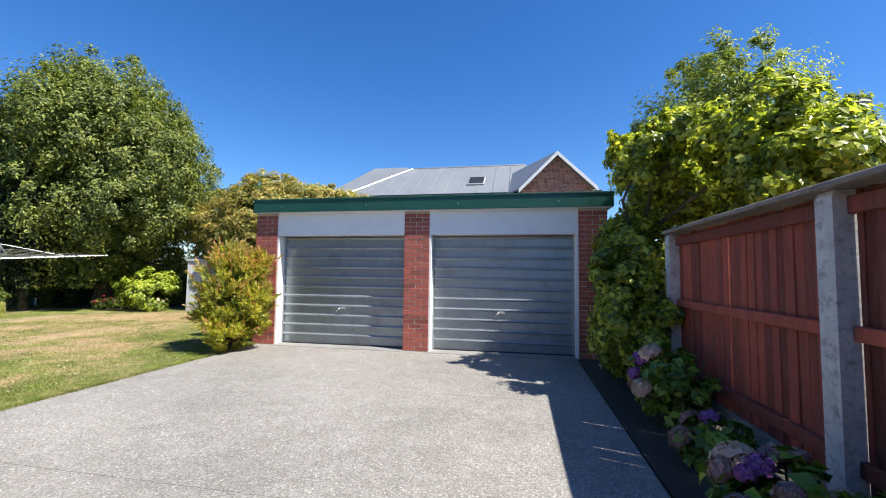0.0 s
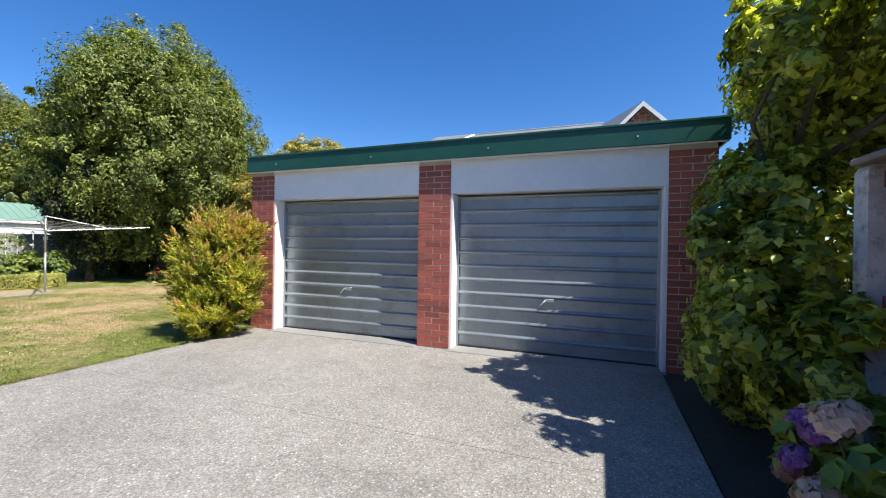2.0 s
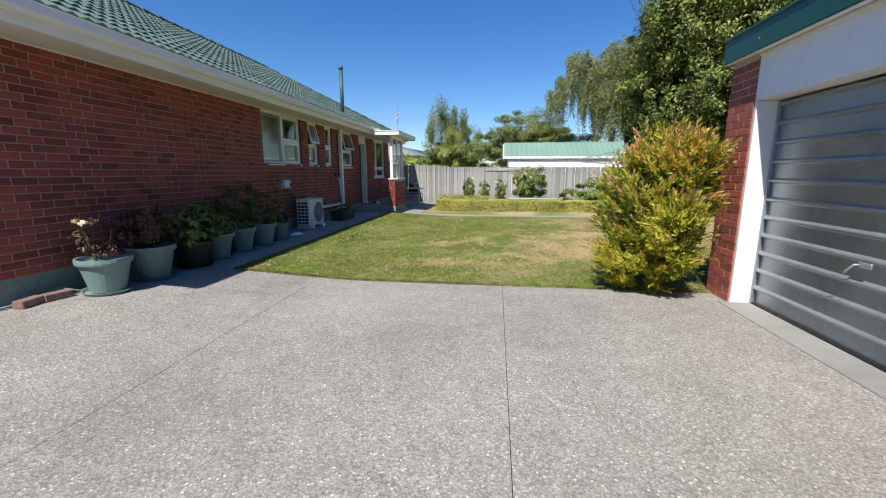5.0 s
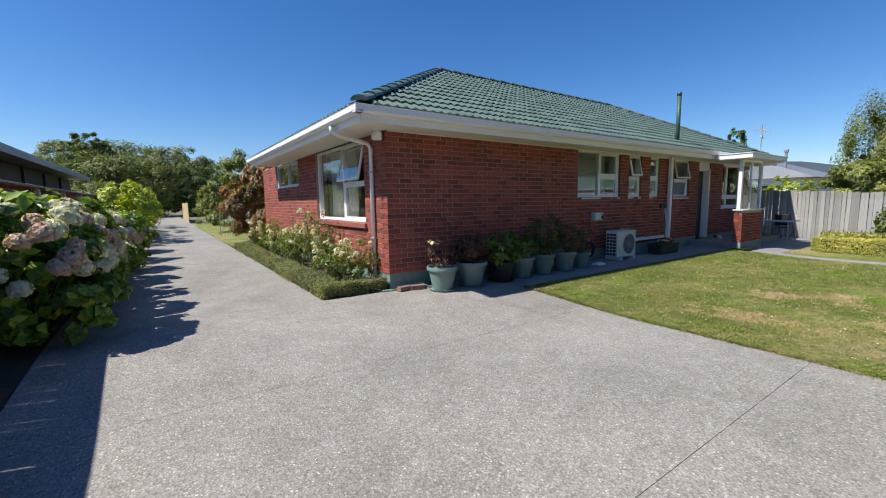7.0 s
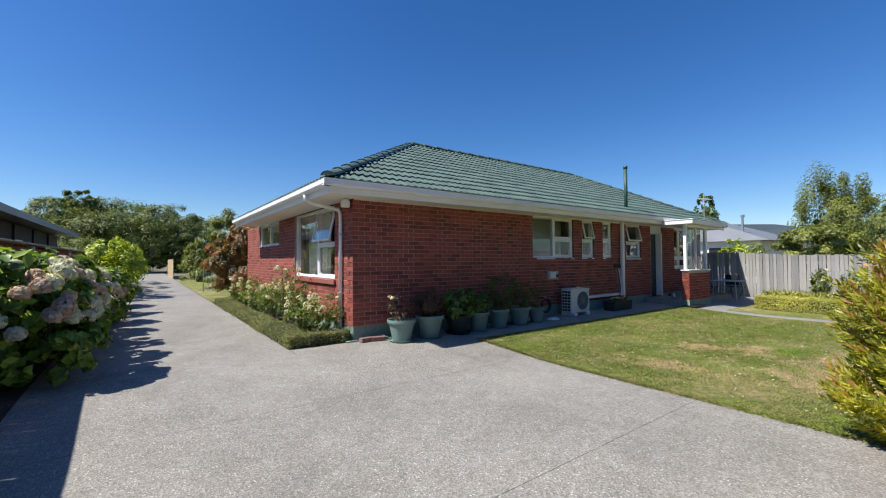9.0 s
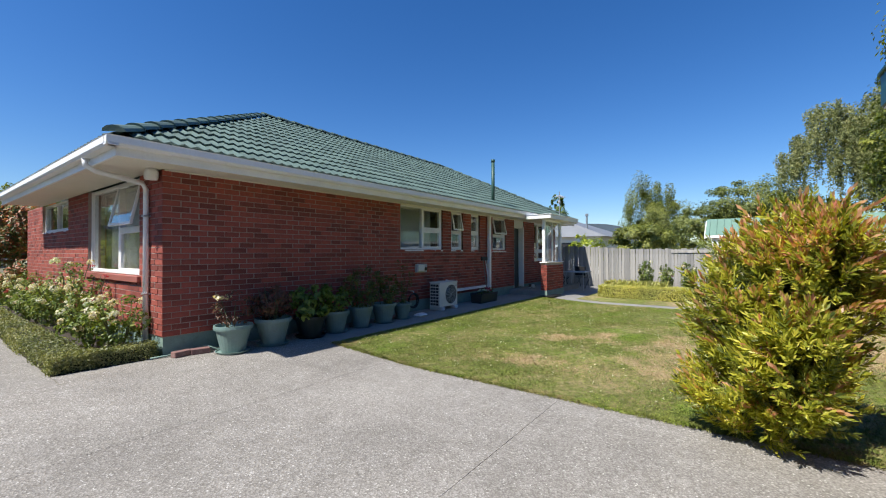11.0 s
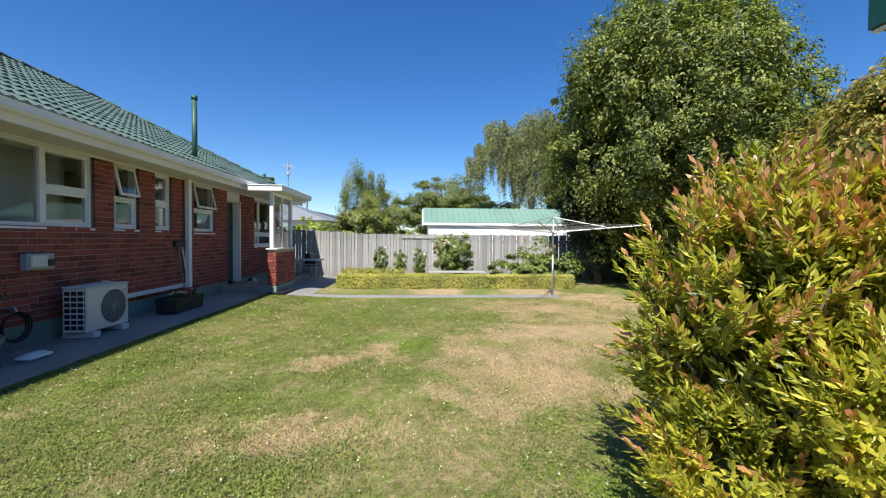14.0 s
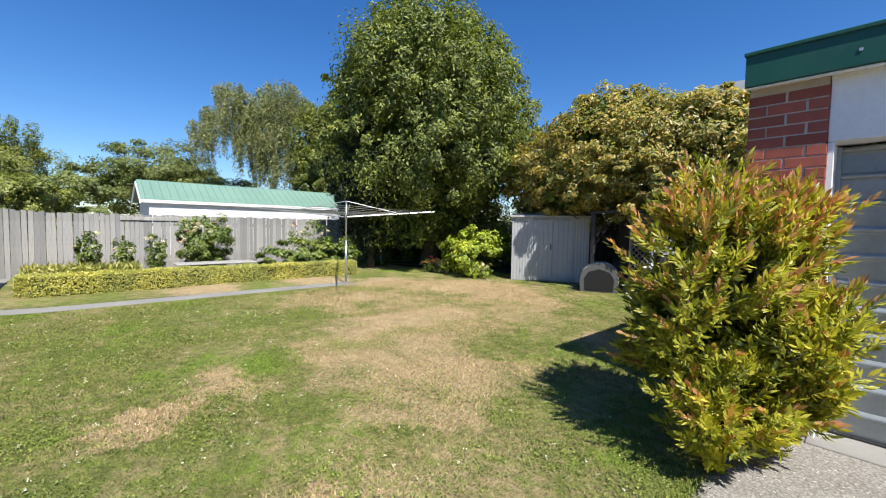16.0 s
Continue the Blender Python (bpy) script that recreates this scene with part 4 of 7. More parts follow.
def tile_shape(cut_left=0.0, cut_right=1.0):
    """One tile: two shallow waves across, a thick lower lip."""
    xs = [cut_left + (cut_right - cut_left) * i / 8 for i in range(9)]
    wave = lambda u: 0.030 * (0.5 - 0.5 * math.cos(4 * math.pi * u)) + (0.008 if u > 0.93 else 0)
    v = []
    for u in xs:
        v.append((u * TW, 0.0, wave(u) + 0.036))
    for u in xs:
        v.append((u * TW, TL + 0.04, wave(u) + 0.004))
    for u in xs:
        v.append((u * TW, 0.004, wave(u) + 0.006))
    f = [(i, i + 1, 10 + i, 9 + i) for i in range(8)] + [(18 + i, 19 + i, i + 1, i) for i in range(8)]
    return v, f


tv, tf = tile_shape()
tile_me = bpy.data.meshes.new("tile")
tile_me.from_pydata(tv, [], tf)
tile_me.materials.append(MAT["tile"])


def lay_tiles(origin, along, up, width_at, rows, near, limit):
    """Tiles row by row on one slope. along and up are unit vectors on the slope, width_at(s) the span at a distance s up it."""
    nrm = along.cross(up)
    rest, made = Shape(), 0
    rot = Matrix((along, up, nrm)).transposed().to_4x4()
    rng = random.Random(4)
    for r in range(rows):
        d = r * TL
        a, b = width_at(d + TL * 0.5)
        k = math.floor(a / TW)
        while k * TW < b:
            x0, x1 = max(a, k * TW), min(b, (k + 1) * TW)
            if x1 - x0 > 0.04:
                m = Matrix.Translation(origin + along * (k * TW) + up * d + nrm * rng.uniform(-0.002, 0.003)) @ rot
                whole = x1 - x0 > TW - 0.001
                if whole and made < limit and near(k * TW, d):
                    ob = new("tile", tile_me)
                    ob.parent = roof
                    ob.matrix_basis = m
                    made += 1
                else:
                    v, f = (tv, tf) if whole else tile_shape((x0 - k * TW) / TW, (x1 - k * TW) / TW)
                    rest.add(v, f, m)
            k += 1
    tagged(part("tiling", rest, MAT["tile_rest"], roof, mend=False), kind="stuff")


SL = HALF / math.cos(PITCH_A)
upn = Vector((0, -math.cos(PITCH_A), math.sin(PITCH_A)))
lay_tiles(Vector((EX, EY + 0.05, RZ0 - 0.01)), Vector((-1, 0, 0)), upn, lambda d: (d * math.cos(PITCH_A), (EX - EW) - d * math.cos(PITCH_A)), int(SL / TL) + 1, lambda x, d: x < 9, 300)
upe = Vector((-math.cos(PITCH_A), 0, math.sin(PITCH_A)))
lay_tiles(Vector((EX + 0.05, ES, RZ0 - 0.01)), Vector((0, 1, 0)), upe, lambda d: (d * math.cos(PITCH_A), (EY - ES) - d * math.cos(PITCH_A)), int(SL / TL) + 1, lambda x, d: False, 0)


def ridge_caps(a, b, n):
    """Overlapping half-round caps along a hip or ridge."""
    a, b = Vector(a), Vector(b)
    d = (b - a).normalized()
    side = d.cross(Vector((0, 0, 1))).normalized()
    up = side.cross(d)
    for i in range(n):
        p, q = a.lerp(b, i / n), a.lerp(b, (i + 1.12) / n)
        s = Shape()
        v = []
        for c, lift, r in ((p, 0.022, 0.125), (q, 0.0, 0.11)):
            v += [c + side * r * math.cos(t) + up * (r * 0.62 * math.sin(t) + lift) for t in [math.pi * k / 6 for k in range(7)]]
        s.add(v, [(k, k + 1, 8 + k, 7 + k) for k in range(6)] + [tuple(range(6, -1, -1))])
        part("ridge_cap", s, MAT["tile"], roof, mend=False)


ridge_caps((EX + 0.02, EY + 0.02, RZ0 + 0.03), (RE, RIDGE_Y, RIDGE_Z + 0.02), 15)
ridge_caps((RE, RIDGE_Y, RIDGE_Z + 0.025), (RW, RIDGE_Y, RIDGE_Z + 0.025), 18)
ridge_caps((EW - 0.02, EY + 0.02, RZ0 + 0.03), (RW, RIDGE_Y, RIDGE_Z + 0.02), 15)

# porch: floor, dwarf wall, glazed screen, flat roof
porch = thing("porch", "small glazed side porch with brick dwarf wall and flat roof", "porch")
part("floor_slab", Shape().box(-17.2, 0.01, HZ - 0.05, -13.30, 1.10, 0.295, 0.01), MAT["concrete"], porch, "raised grey concrete step")
pw = part("dwarf_wall", Shape().box(-14.85 + 0.02, 1.12, HZ + 0.01, -13.38, 1.30, 1.19), MAT["mortar"], porch)
part("footing", Shape().box(-14.88, 1.10, HZ - 0.1, -13.33, 1.335, HZ + 0.17, 0.005), MAT["plinth"], porch)
brick_face(pw, pose(-13.35, 1.295, HZ + 0.18, 0, 0, 180), 1.5, 0, 0.86, seed=3, look_of="brick_house")
brick_face(pw, pose(-13.375, 1.12, HZ + 0.18, 0, 0, 90), 0.19, 0, 0.86, seed=4, look_of="brick_house")
part("coping", Shape().box(-14.89, 1.09, 1.192, -13.32, 1.345, 1.222, 0.006), MAT["white"], porch)
part("corner_post", Shape().box(-13.44, 1.17, 1.223, -13.35, 1.26, 2.60, 0.005), MAT["white"], porch, "white painted post")
part("corner_post", Shape().box(-14.86, 1.17, 1.223, -14.77, 1.26, 2.60, 0.005), MAT["white"], porch, "white painted post")
part("glazing_bar", Shape().box(-14.12, 1.19, 1.223, -14.08, 1.24, 2.56, 0.004), MAT["white"], porch)
part("top_rail", Shape().box(-14.769, 1.18, 2.54, -13.441, 1.25, 2.60, 0.004), MAT["white"], porch)
for a, b in ((-14.768, -14.121), (-14.079, -13.442)):
    g = part("pane", Shape().box(a, 1.212, 1.224, b, 1.217, 2.539), MAT["glass"], porch)
    g.visible_shadow = False
part("flat_roof", Shape().box(-15.75, 0.72, 2.602, -13.15, 1.52, 2.69), MAT["cream"], porch)
part("fascia", Shape().box(-15.79, 1.521, 2.61, -13.11, 1.55, 2.73, 0.004).box(-13.149, 0.72, 2.61, -13.11, 1.5205, 2.73, 0.004), MAT["white"], porch, "white painted fascia")
part("roof_sheet", Shape().box(-15.8, 0.72, 2.732, -13.09, 1.57, 2.75, 0.004), MAT["white"], porch)

# bricks of the long walls come last among the structure
brick_face(wn, pose(HX, -0.03, BASE + 0.008, 0, 0, 180), LEN_N, 0, TOP - BASE - 0.02, [(HX - b, HX - a, c - BASE, d - BASE) for a, b, c, d in NORTH], lambda x, z: x < 3.2, 300, 11, "brick_house")
brick_face(we, pose(HX - 0.03, -LEN_E, BASE + 0.008, 0, 0, 90), LEN_E + 0.0, 0, TOP - BASE - 0.02, [(a + LEN_E, b + LEN_E, c - BASE, d - BASE) for a, b, c, d in EAST], lambda x, z: x > LEN_E - 3.6, 300, 12, "brick_house")


# ---------------------------------------------------------------- fences
def red_fence():
    """Stained paling fence on concrete posts along the drive."""
    f = thing("paling_fence", "red-brown stained timber paling fence with concrete posts", "fence")
    rng = random.Random(8)
    X, y0, y1 = 1.86, -21.0, 5.3
    posts = [5.2 - 2.52 * i for i in range(11)]
    for y in posts:
        z = 0.05
        s = Shape().extrude([(X - 0.14, z - 0.2), (X + 0.03, z - 0.2), (X + 0.03, 1.86 + z), (X - 0.12, 1.86 + z), (X - 0.14, 1.83 + z)], 1, y - 0.07, y + 0.07)
        part("post", s, MAT["post"], f, "weathered pale concrete post")
    for a, b in zip(posts[1:], posts):
        z = 0.05
        for h, t in ((0.30, 0.09), (1.02, 0.085), (1.72, 0.10)):
            part("rail", Shape().box(X - 0.075, a + 0.072, z + h, X - 0.03, b - 0.072, z + h + t, 0.006), MAT["red_wood"], f)
        part("gravel_board", Shape().box(X - 0.05, a + 0.072, z + 0.02, X - 0.02, b - 0.072, z + 0.19, 0.005), MAT["cap_wood"], f)
        part("cap", Shape().box(X - 0.20, a - 0.001, z + 1.862, X + 0.07, b - 0.003, z + 1.90, 0.008), MAT["cap_wood"], f, "grey weathered capping board")
        y = a + 0.075
        while y < b - 0.09:
            w = rng.uniform(0.088, 0.102)
            g = rng.choice((0.001, 0.001, 0.002, 0.003, 0.003, 0.004))
            d = rng.uniform(-0.009, 0.009)
            part("paling", Shape().box(X - 0.029 + d, y, z + 0.12 + rng.uniform(0, 0.03), X - 0.010 + d, min(y + w, b - 0.073), z + 1.855, 0.004), MAT["red_wood"], f, mend=False).matrix_basis = pose(0, 0, 0, rng.uniform(-0.12, 0.12))
            y += w + g
    return f


red_fence()


def grey_fence():
    f = thing("boundary_fence", "tall weathered grey timber paling fence", "fence")
    rng = random.Random(9)
    X = -18.6
    y = -7.0
    while y < 12.6:
        w = rng.uniform(0.092, 0.106)
        o = part("paling", Shape().box(0, 0, -0.02, 0.02, w, 1.66 + rng.uniform(-0.02, 0.02) + ground_at(X, y), 0.003), MAT["grey_wood"], f, mend=False)
        o.matrix_basis = pose(X + rng.uniform(-0.006, 0.006), y, 0, rng.uniform(-0.5, 0.5), 0, 0)
        y += w + rng.choice((0.002, 0.004, 0.008))
    for h in (0.4, 1.35):
        part("rail", Shape().box(X - 0.06, -7, h, X - 0.01, 12.6, h + 0.09, 0.005), MAT["grey_wood"], f)
    part("patch_board", Shape().box(X + 0.026, 4.2, 1.50, X + 0.05, 6.1, 1.60, 0.006), MAT["grey_wood"], f, "long grey board nailed along the top")
    return f


grey_fence()

# ---------------------------------------------------------------- trees and shrubs
L_BIG = leafy("leaf_broad_green", [(0.045, 0.066, 0.014), (0.115, 0.15, 0.03), (0.235, 0.275, 0.055), (0.37, 0.385, 0.10)], 0.55, 0.30)
L_ORANGE = leafy("leaf_ochre_green", [(0.09, 0.115, 0.028), (0.27, 0.28, 0.065), (0.50, 0.43, 0.11), (0.60, 0.39, 0.14), (0.22, 0.25, 0.065)], 0.4, 0.35)
L_LIME = leafy("leaf_lime", [(0.17, 0.24, 0.026), (0.35, 0.43, 0.04), (0.55, 0.58, 0.07)])
L_WILLOW = leafy("leaf_willow", [(0.15, 0.17, 0.065), (0.27, 0.29, 0.12), (0.42, 0.42, 0.20)])
L_CREEP = leafy("leaf_creeper", [(0.09, 0.12, 0.026), (0.22, 0.27, 0.05), (0.46, 0.50, 0.085), (0.74, 0.72, 0.16)], 0.28, 0.5)
L_TALL = leafy("leaf_small_olive", [(0.16, 0.20, 0.05), (0.30, 0.35, 0.09), (0.46, 0.48, 0.14)], 0.45, 0.40)
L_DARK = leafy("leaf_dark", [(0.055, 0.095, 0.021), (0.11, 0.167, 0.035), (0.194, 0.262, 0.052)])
L_HEDGE = leafy("leaf_box_hedge", [(0.36, 0.38, 0.08), (0.58, 0.56, 0.15), (0.76, 0.70, 0.30)])
L_FAR = leafy("leaf_far", [(0.085, 0.115, 0.03), (0.17, 0.21, 0.055), (0.32, 0.34, 0.10)])
L_ROUND = leafy("leaf_olive_green", [(0.10, 0.13, 0.03), (0.22, 0.25, 0.055), (0.38, 0.39, 0.10)], 0.45, 0.3)
# near-black green: shade is put into the leaf colour
L_SHADE = leafy("leaf_shaded_green", [(0.016, 0.026, 0.010), (0.035, 0.05, 0.016), (0.075, 0.095, 0.03)], 0.5, 0.1)
L_RED = leafy("leaf_red_tip", [(0.071, 0.098, 0.025), (0.143, 0.176, 0.04), (0.344, 0.137, 0.057), (0.568, 0.176, 0.081)])
L_LAVENDER = leafy("leaf_grey_green", [(0.151, 0.166, 0.074), (0.246, 0.263, 0.113), (0.358, 0.35, 0.166)])
L_HYDRA = leafy("leaf_hydrangea", [(0.08, 0.14, 0.02), (0.19, 0.30, 0.036), (0.42, 0.54, 0.07)])
L_ROSE = leafy("leaf_rose", [(0.087, 0.147, 0.033), (0.174, 0.235, 0.048), (0.304, 0.333, 0.081)])


def tree(label, root, height, radius, blobs, n, size, material, seed, bark="bark", name="tree", **kw):
    t = thing(name, label, "tree")
    rng = np.random.default_rng(seed)
    branchy("trunk", root, height, radius, [(b[0], b[1], b[2]) for b in blobs[:7]], MAT[bark], t, rng)
    crown("crown", blobs, n, size, material, t, seed, **kw)
    return t


def blob_tree(cx, cy, z0, z1, r, seed, n=9):
    """Overlapping lumps that fill a rounded crown."""
    rng = np.random.default_rng(seed)
    zc, h = (z0 + z1) / 2, (z1 - z0) / 2
    out = [(cx, cy, zc, r * 0.78, r * 0.78, h * 0.82)]
    for i in range(n):
        a = 2 * math.pi * (i + rng.uniform(-0.3, 0.3)) / n
        u = rng.uniform(-0.75, 0.75)
        k = math.sqrt(1 - u * u) * 0.68
        q = rng.uniform(0.22, 0.40)
        out.append((cx + r * k * math.cos(a), cy + r * k * math.sin(a), zc + h * u * 0.62, r * q, r * q, h * q * 0.9))
    out.append((cx, cy, z1 - h * 0.36, r * 0.42, r * 0.42, h * 0.36))
    return out


BIG = [(-15.8, 12.8, 4.6, 2.9, 3.0, 3.9), (-15.9, 12.6, 7.2, 2.2, 2.3, 2.0), (-16.9, 11.9, 7.0, 1.4, 1.4, 1.5), (-14.6, 13.6, 6.6, 1.5, 1.5, 1.7)]
big = tree("large dense broad-leaved green tree behind the lawn", (-15.8, 12.9, 0.1), 5.0, 0.26,
           BIG + blob_tree(-15.8, 12.8, 0.4, 9.8, 3.95, 3, 24), 240000, 0.125, L_BIG, 21, clump=0.19, clumps=460, lumpy=0.17, inside=0.3, floor=0.75)
# darker leaves put the shade of the crown's inside into colour
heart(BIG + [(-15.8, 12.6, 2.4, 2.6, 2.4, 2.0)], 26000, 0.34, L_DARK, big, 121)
# added tree whose blackened leaves stand for the large tree's shaded side
dark_tree = tree("dense evergreen beside the large tree, leaves blackened for shade", (-16.5, 10.9, 0.0), 2.5, 0.12, blob_tree(-16.5, 10.9, 0.3, 5.7, 1.45, 8, 9), 60000, 0.11, L_SHADE, 58, name="evergreen", clump=0.2, clumps=260)
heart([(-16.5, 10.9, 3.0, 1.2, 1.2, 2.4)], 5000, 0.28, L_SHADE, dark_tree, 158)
OCHRE = [(-9.3, 14.9, 3.3, 3.2, 2.4, 1.6), (-9.9, 14.5, 4.3, 1.5, 1.5, 1.0), (-7.3, 14.6, 3.5, 1.9, 1.7, 1.2), (-11.2, 14.2, 3.0, 1.6, 1.5, 1.2), (-10.2, 13.2, 2.6, 1.3, 1.0, 0.8), (-8.4, 13.0, 2.5, 1.4, 1.0, 0.8), (-11.4, 13.9, 2.2, 0.9, 0.9, 0.6)]
ochre = tree("rounded evergreen with yellowing ochre leaves over the shed", (-9.0, 15.2, 0.0), 2.8, 0.16, OCHRE, 130000, 0.115, L_ORANGE, 22, clump=0.13, clumps=620, lumpy=0.10, inside=0.2)
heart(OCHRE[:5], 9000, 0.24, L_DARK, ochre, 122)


def lime_shrub(at, r, h, seed):
    t = thing("lime_shrub", "low rounded shrub with bright lime-green leaves", "shrub")
    crown("leaves", [(at[0], at[1], h * 0.5, r, r * 0.9, h * 0.52), (at[0] + 0.3, at[1] - 0.2, h * 0.72, r * 0.5, r * 0.5, h * 0.33)], 5200, 0.13, L_LIME, t, seed, floor=0.06)
    part("stem", Shape().tube([(at[0], at[1], 0), (at[0], at[1], h * 0.5)], [0.03, 0.01], 6), MAT["stem"], t)


def dark_shrubs():
    t = thing("shade_shrubs", "dense dark evergreen shrubs in the shade under the large tree", "shrubs")
    crown("leaves", [(-17.2, 14.2, 1.0, 1.3, 1.6, 1.3), (-15.2, 15.6, 1.0, 1.6, 1.2, 1.4), (-13.0, 16.0, 0.9, 1.5, 1.0, 1.2), (-17.6, 12.2, 0.8, 0.8, 1.2, 1.1)], 26000, 0.13, L_DARK, t, 61, inside=0.35, clumps=120, floor=0.05)
    for x, y in ((-17.2, 14.2), (-15.2, 15.6), (-13.0, 16.0), (-17.6, 12.2)):
        part("stem", Shape().tube([(x, y, -0.02), (x + 0.05, y, 0.5), (x, y + 0.05, 1.1)], [0.04, 0.03, 0.01], 6), MAT["bark"], t)


dark_shrubs()
lime_shrub((-12.9, 12.3), 0.95, 1.35, 31)
tree("leafy shrub climbing over the fence end beside the garage", (1.75, 6.5, 0.0), 2.0, 0.07,
     [(1.72, 6.45, 1.1, 0.58, 0.7, 1.1), (1.66, 5.90, 3.10, 0.42, 0.50, 0.46), (2.6, 4.85, 2.85, 0.62, 0.50, 0.58), (2.12, 5.5, 3.15, 0.42, 0.42, 0.40), (2.95, 4.6, 2.45, 0.60, 0.55, 0.48), (2.5, 6.6, 2.9, 0.85, 0.8, 0.7), (3.5, 5.5, 2.45, 0.8, 0.9, 0.7), (1.50, 5.75, 0.75, 0.42, 0.65, 0.7), (2.4, 7.1, 2.8, 0.65, 0.7, 0.65), (4.0, 6.3, 2.35, 1.0, 1.0, 0.7), (1.60, 5.2, 0.55, 0.30, 0.42, 0.5), (4.7, 5.2, 2.1, 0.9, 0.9, 0.6), (1.36, 5.95, 1.38, 0.40, 0.42, 0.34), (1.62, 6.1, 1.85, 0.42, 0.40, 0.36)],
     76000, 0.098, L_CREEP, 23, name="climbing_shrub", clump=0.24, clumps=330, aspect=0.62, inside=0.2, lumpy=0.24, floor=0.05)
tree("tall small-leaved olive-green tree beyond the fence", (3.9, 9.3, 0.0), 3.5, 0.15, [(4.2, 9.2, 4.1, 1.6, 1.6, 1.5), (4.1, 9.0, 5.4, 0.9, 0.9, 0.75), (5.9, 9.0, 3.6, 1.1, 1.1, 0.9), (3.0, 9.0, 3.7, 0.9, 1.0, 1.0), (5.0, 9.1, 4.9, 0.6, 0.6, 0.6), (6.3, 9.2, 4.5, 0.45, 0.45, 0.6)], 70000, 0.085, L_TALL, 24, clumps=260, clump=0.2)


def satellite_dish():
    """Large open-mesh dish on a pole over the fence."""
    d = thing("satellite_dish", "large dark wire-mesh satellite dish beyond the fence", "satellite dish", at=(4.62, 7.15, 0.0))
    part("pole", Shape().tube([(0, 0, -0.02), (0, 0, 3.35)], 0.045, 10), MAT["dark_metal"], d, smooth=True)
    up = Vector((0.45, -0.55, 0.70)).normalized()
    u = up.cross(Vector((0, 0, 1))).normalized()
    w = u.cross(up)
    c, R = Vector((0.0, 0.05, 3.45)), 1.0

    def at(r, a):
        return c + (u * math.cos(a) + w * math.sin(a)) * r + up * (0.32 * r * r)
    for k in range(40):
        a = 2 * math.pi * k / 40
        part("rib", Shape().tube([at(R * f, a) for f in (0.06, 0.35, 0.7, 1.0)], 0.006 if k % 5 == 0 else 0.0022, 4), MAT["dark_metal"], d, mend=False)
    for q in range(1, 25):
        r = R * q / 24
        part("rim" if q == 24 else "wire_ring", Shape().tube([at(r, 2 * math.pi * k / 32) for k in range(33)], 0.014 if q == 24 else 0.0026, 4), MAT["dark_metal"], d, mend=False)
    tip = c + up * 0.78
    for k in range(3):
        part("feed_arm", Shape().tube([at(R * 0.9, 0.5 + 2.094 * k), tip], 0.011, 5), MAT["dark_metal"], d, mend=False)
    part("feed_horn", Shape().tube([tip - up * 0.09, tip + up * 0.03], 0.05, 10), MAT["grey_plastic"], d)


satellite_dish()


def strands(parent, heads, drop, per, size, material, seed):
    """Hanging leafy strands from the heads of a weeping crown."""
    rng = np.random.default_rng(seed)
    c = []
    for x, y, z, r in heads:
        for k in range(int(64 * r)):
            a = rng.uniform(0, 6.28)
            q = r * math.sqrt(rng.uniform(0.2, 1.1))
            n = rng.uniform(0.4, 1.0) * drop
            s = np.linspace(0, 1, per)
            c.append(np.stack([x + q * math.cos(a) + 0.12 * np.sin(s * 3 + a), y + q * math.sin(a) + 0.12 * np.cos(s * 3 + a), z + 0.6 * r * (1 - (q / r) ** 2) - s * n], 1) + rng.normal(0, 0.06, (per, 3)))
    c = np.concatenate(c)
    me = leaf_mesh("strands", c, rng.normal(size=c.shape) + np.array([1, 0, 0.3]), np.full(len(c), size), material, 0.3, rng)
    part("hanging_foliage", me, material, parent)


willow = tree("weeping pale-barked willow tree behind the neighbouring garage", (-31, 12.8, 0), 7.0, 0.3, [(-31, 12.9, 8.6, 1.2, 1.3, 0.9), (-31, 10.3, 9.0, 0.8, 0.7, 0.5), (-30.6, 11.6, 8.0, 0.9, 0.9, 0.6), (-31, 9.2, 7.4, 0.5, 0.5, 0.4), (-30.4, 12.4, 6.2, 1.2, 1.4, 1.2)], 9000, 0.15, L_WILLOW, 25, bark="pale_bark", aspect=0.25, clumps=170, clump=0.3)
strands(willow, [(-30.9, 8.7, 6.9, 0.7), (-30.8, 9.3, 7.7, 0.8), (-30.6, 10.1, 9.1, 0.9), (-30.4, 10.8, 8.2, 0.8), (-30.2, 11.6, 8.7, 1.0), (-30, 12.7, 9.5, 1.2), (-29.8, 13.6, 8.8, 1.2), (-30.2, 12.2, 7.2, 1.4), (-30.2, 11.0, 6.6, 1.0), (-30, 12.6, 5.4, 1.5)], 2.7, 60, 0.16, L_WILLOW, 91)
round_tree = tree("round olive-green tree beyond the neighbouring garage", (-28, 15.6, 0), 4.0, 0.25, blob_tree(-28.2, 15.4, 1.6, 9.0, 3.0, 44, 9) + [(-28, 18.6, 5.6, 3.0, 3.2, 3.0)], 130000, 0.17, L_ROUND, 26, clump=0.2, clumps=300)
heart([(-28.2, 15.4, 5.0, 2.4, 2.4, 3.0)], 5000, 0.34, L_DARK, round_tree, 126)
tree("upright poplar-like tree far off", (-42, -0.4, 0), 5.0, 0.25, [(-42, -0.4, 4.6, 1.8, 1.8, 3.0), (-42, 1.2, 4.2, 1.5, 1.5, 2.4)], 36000, 0.16, L_ROUND, 27, inside=0.5, clump=0.3)
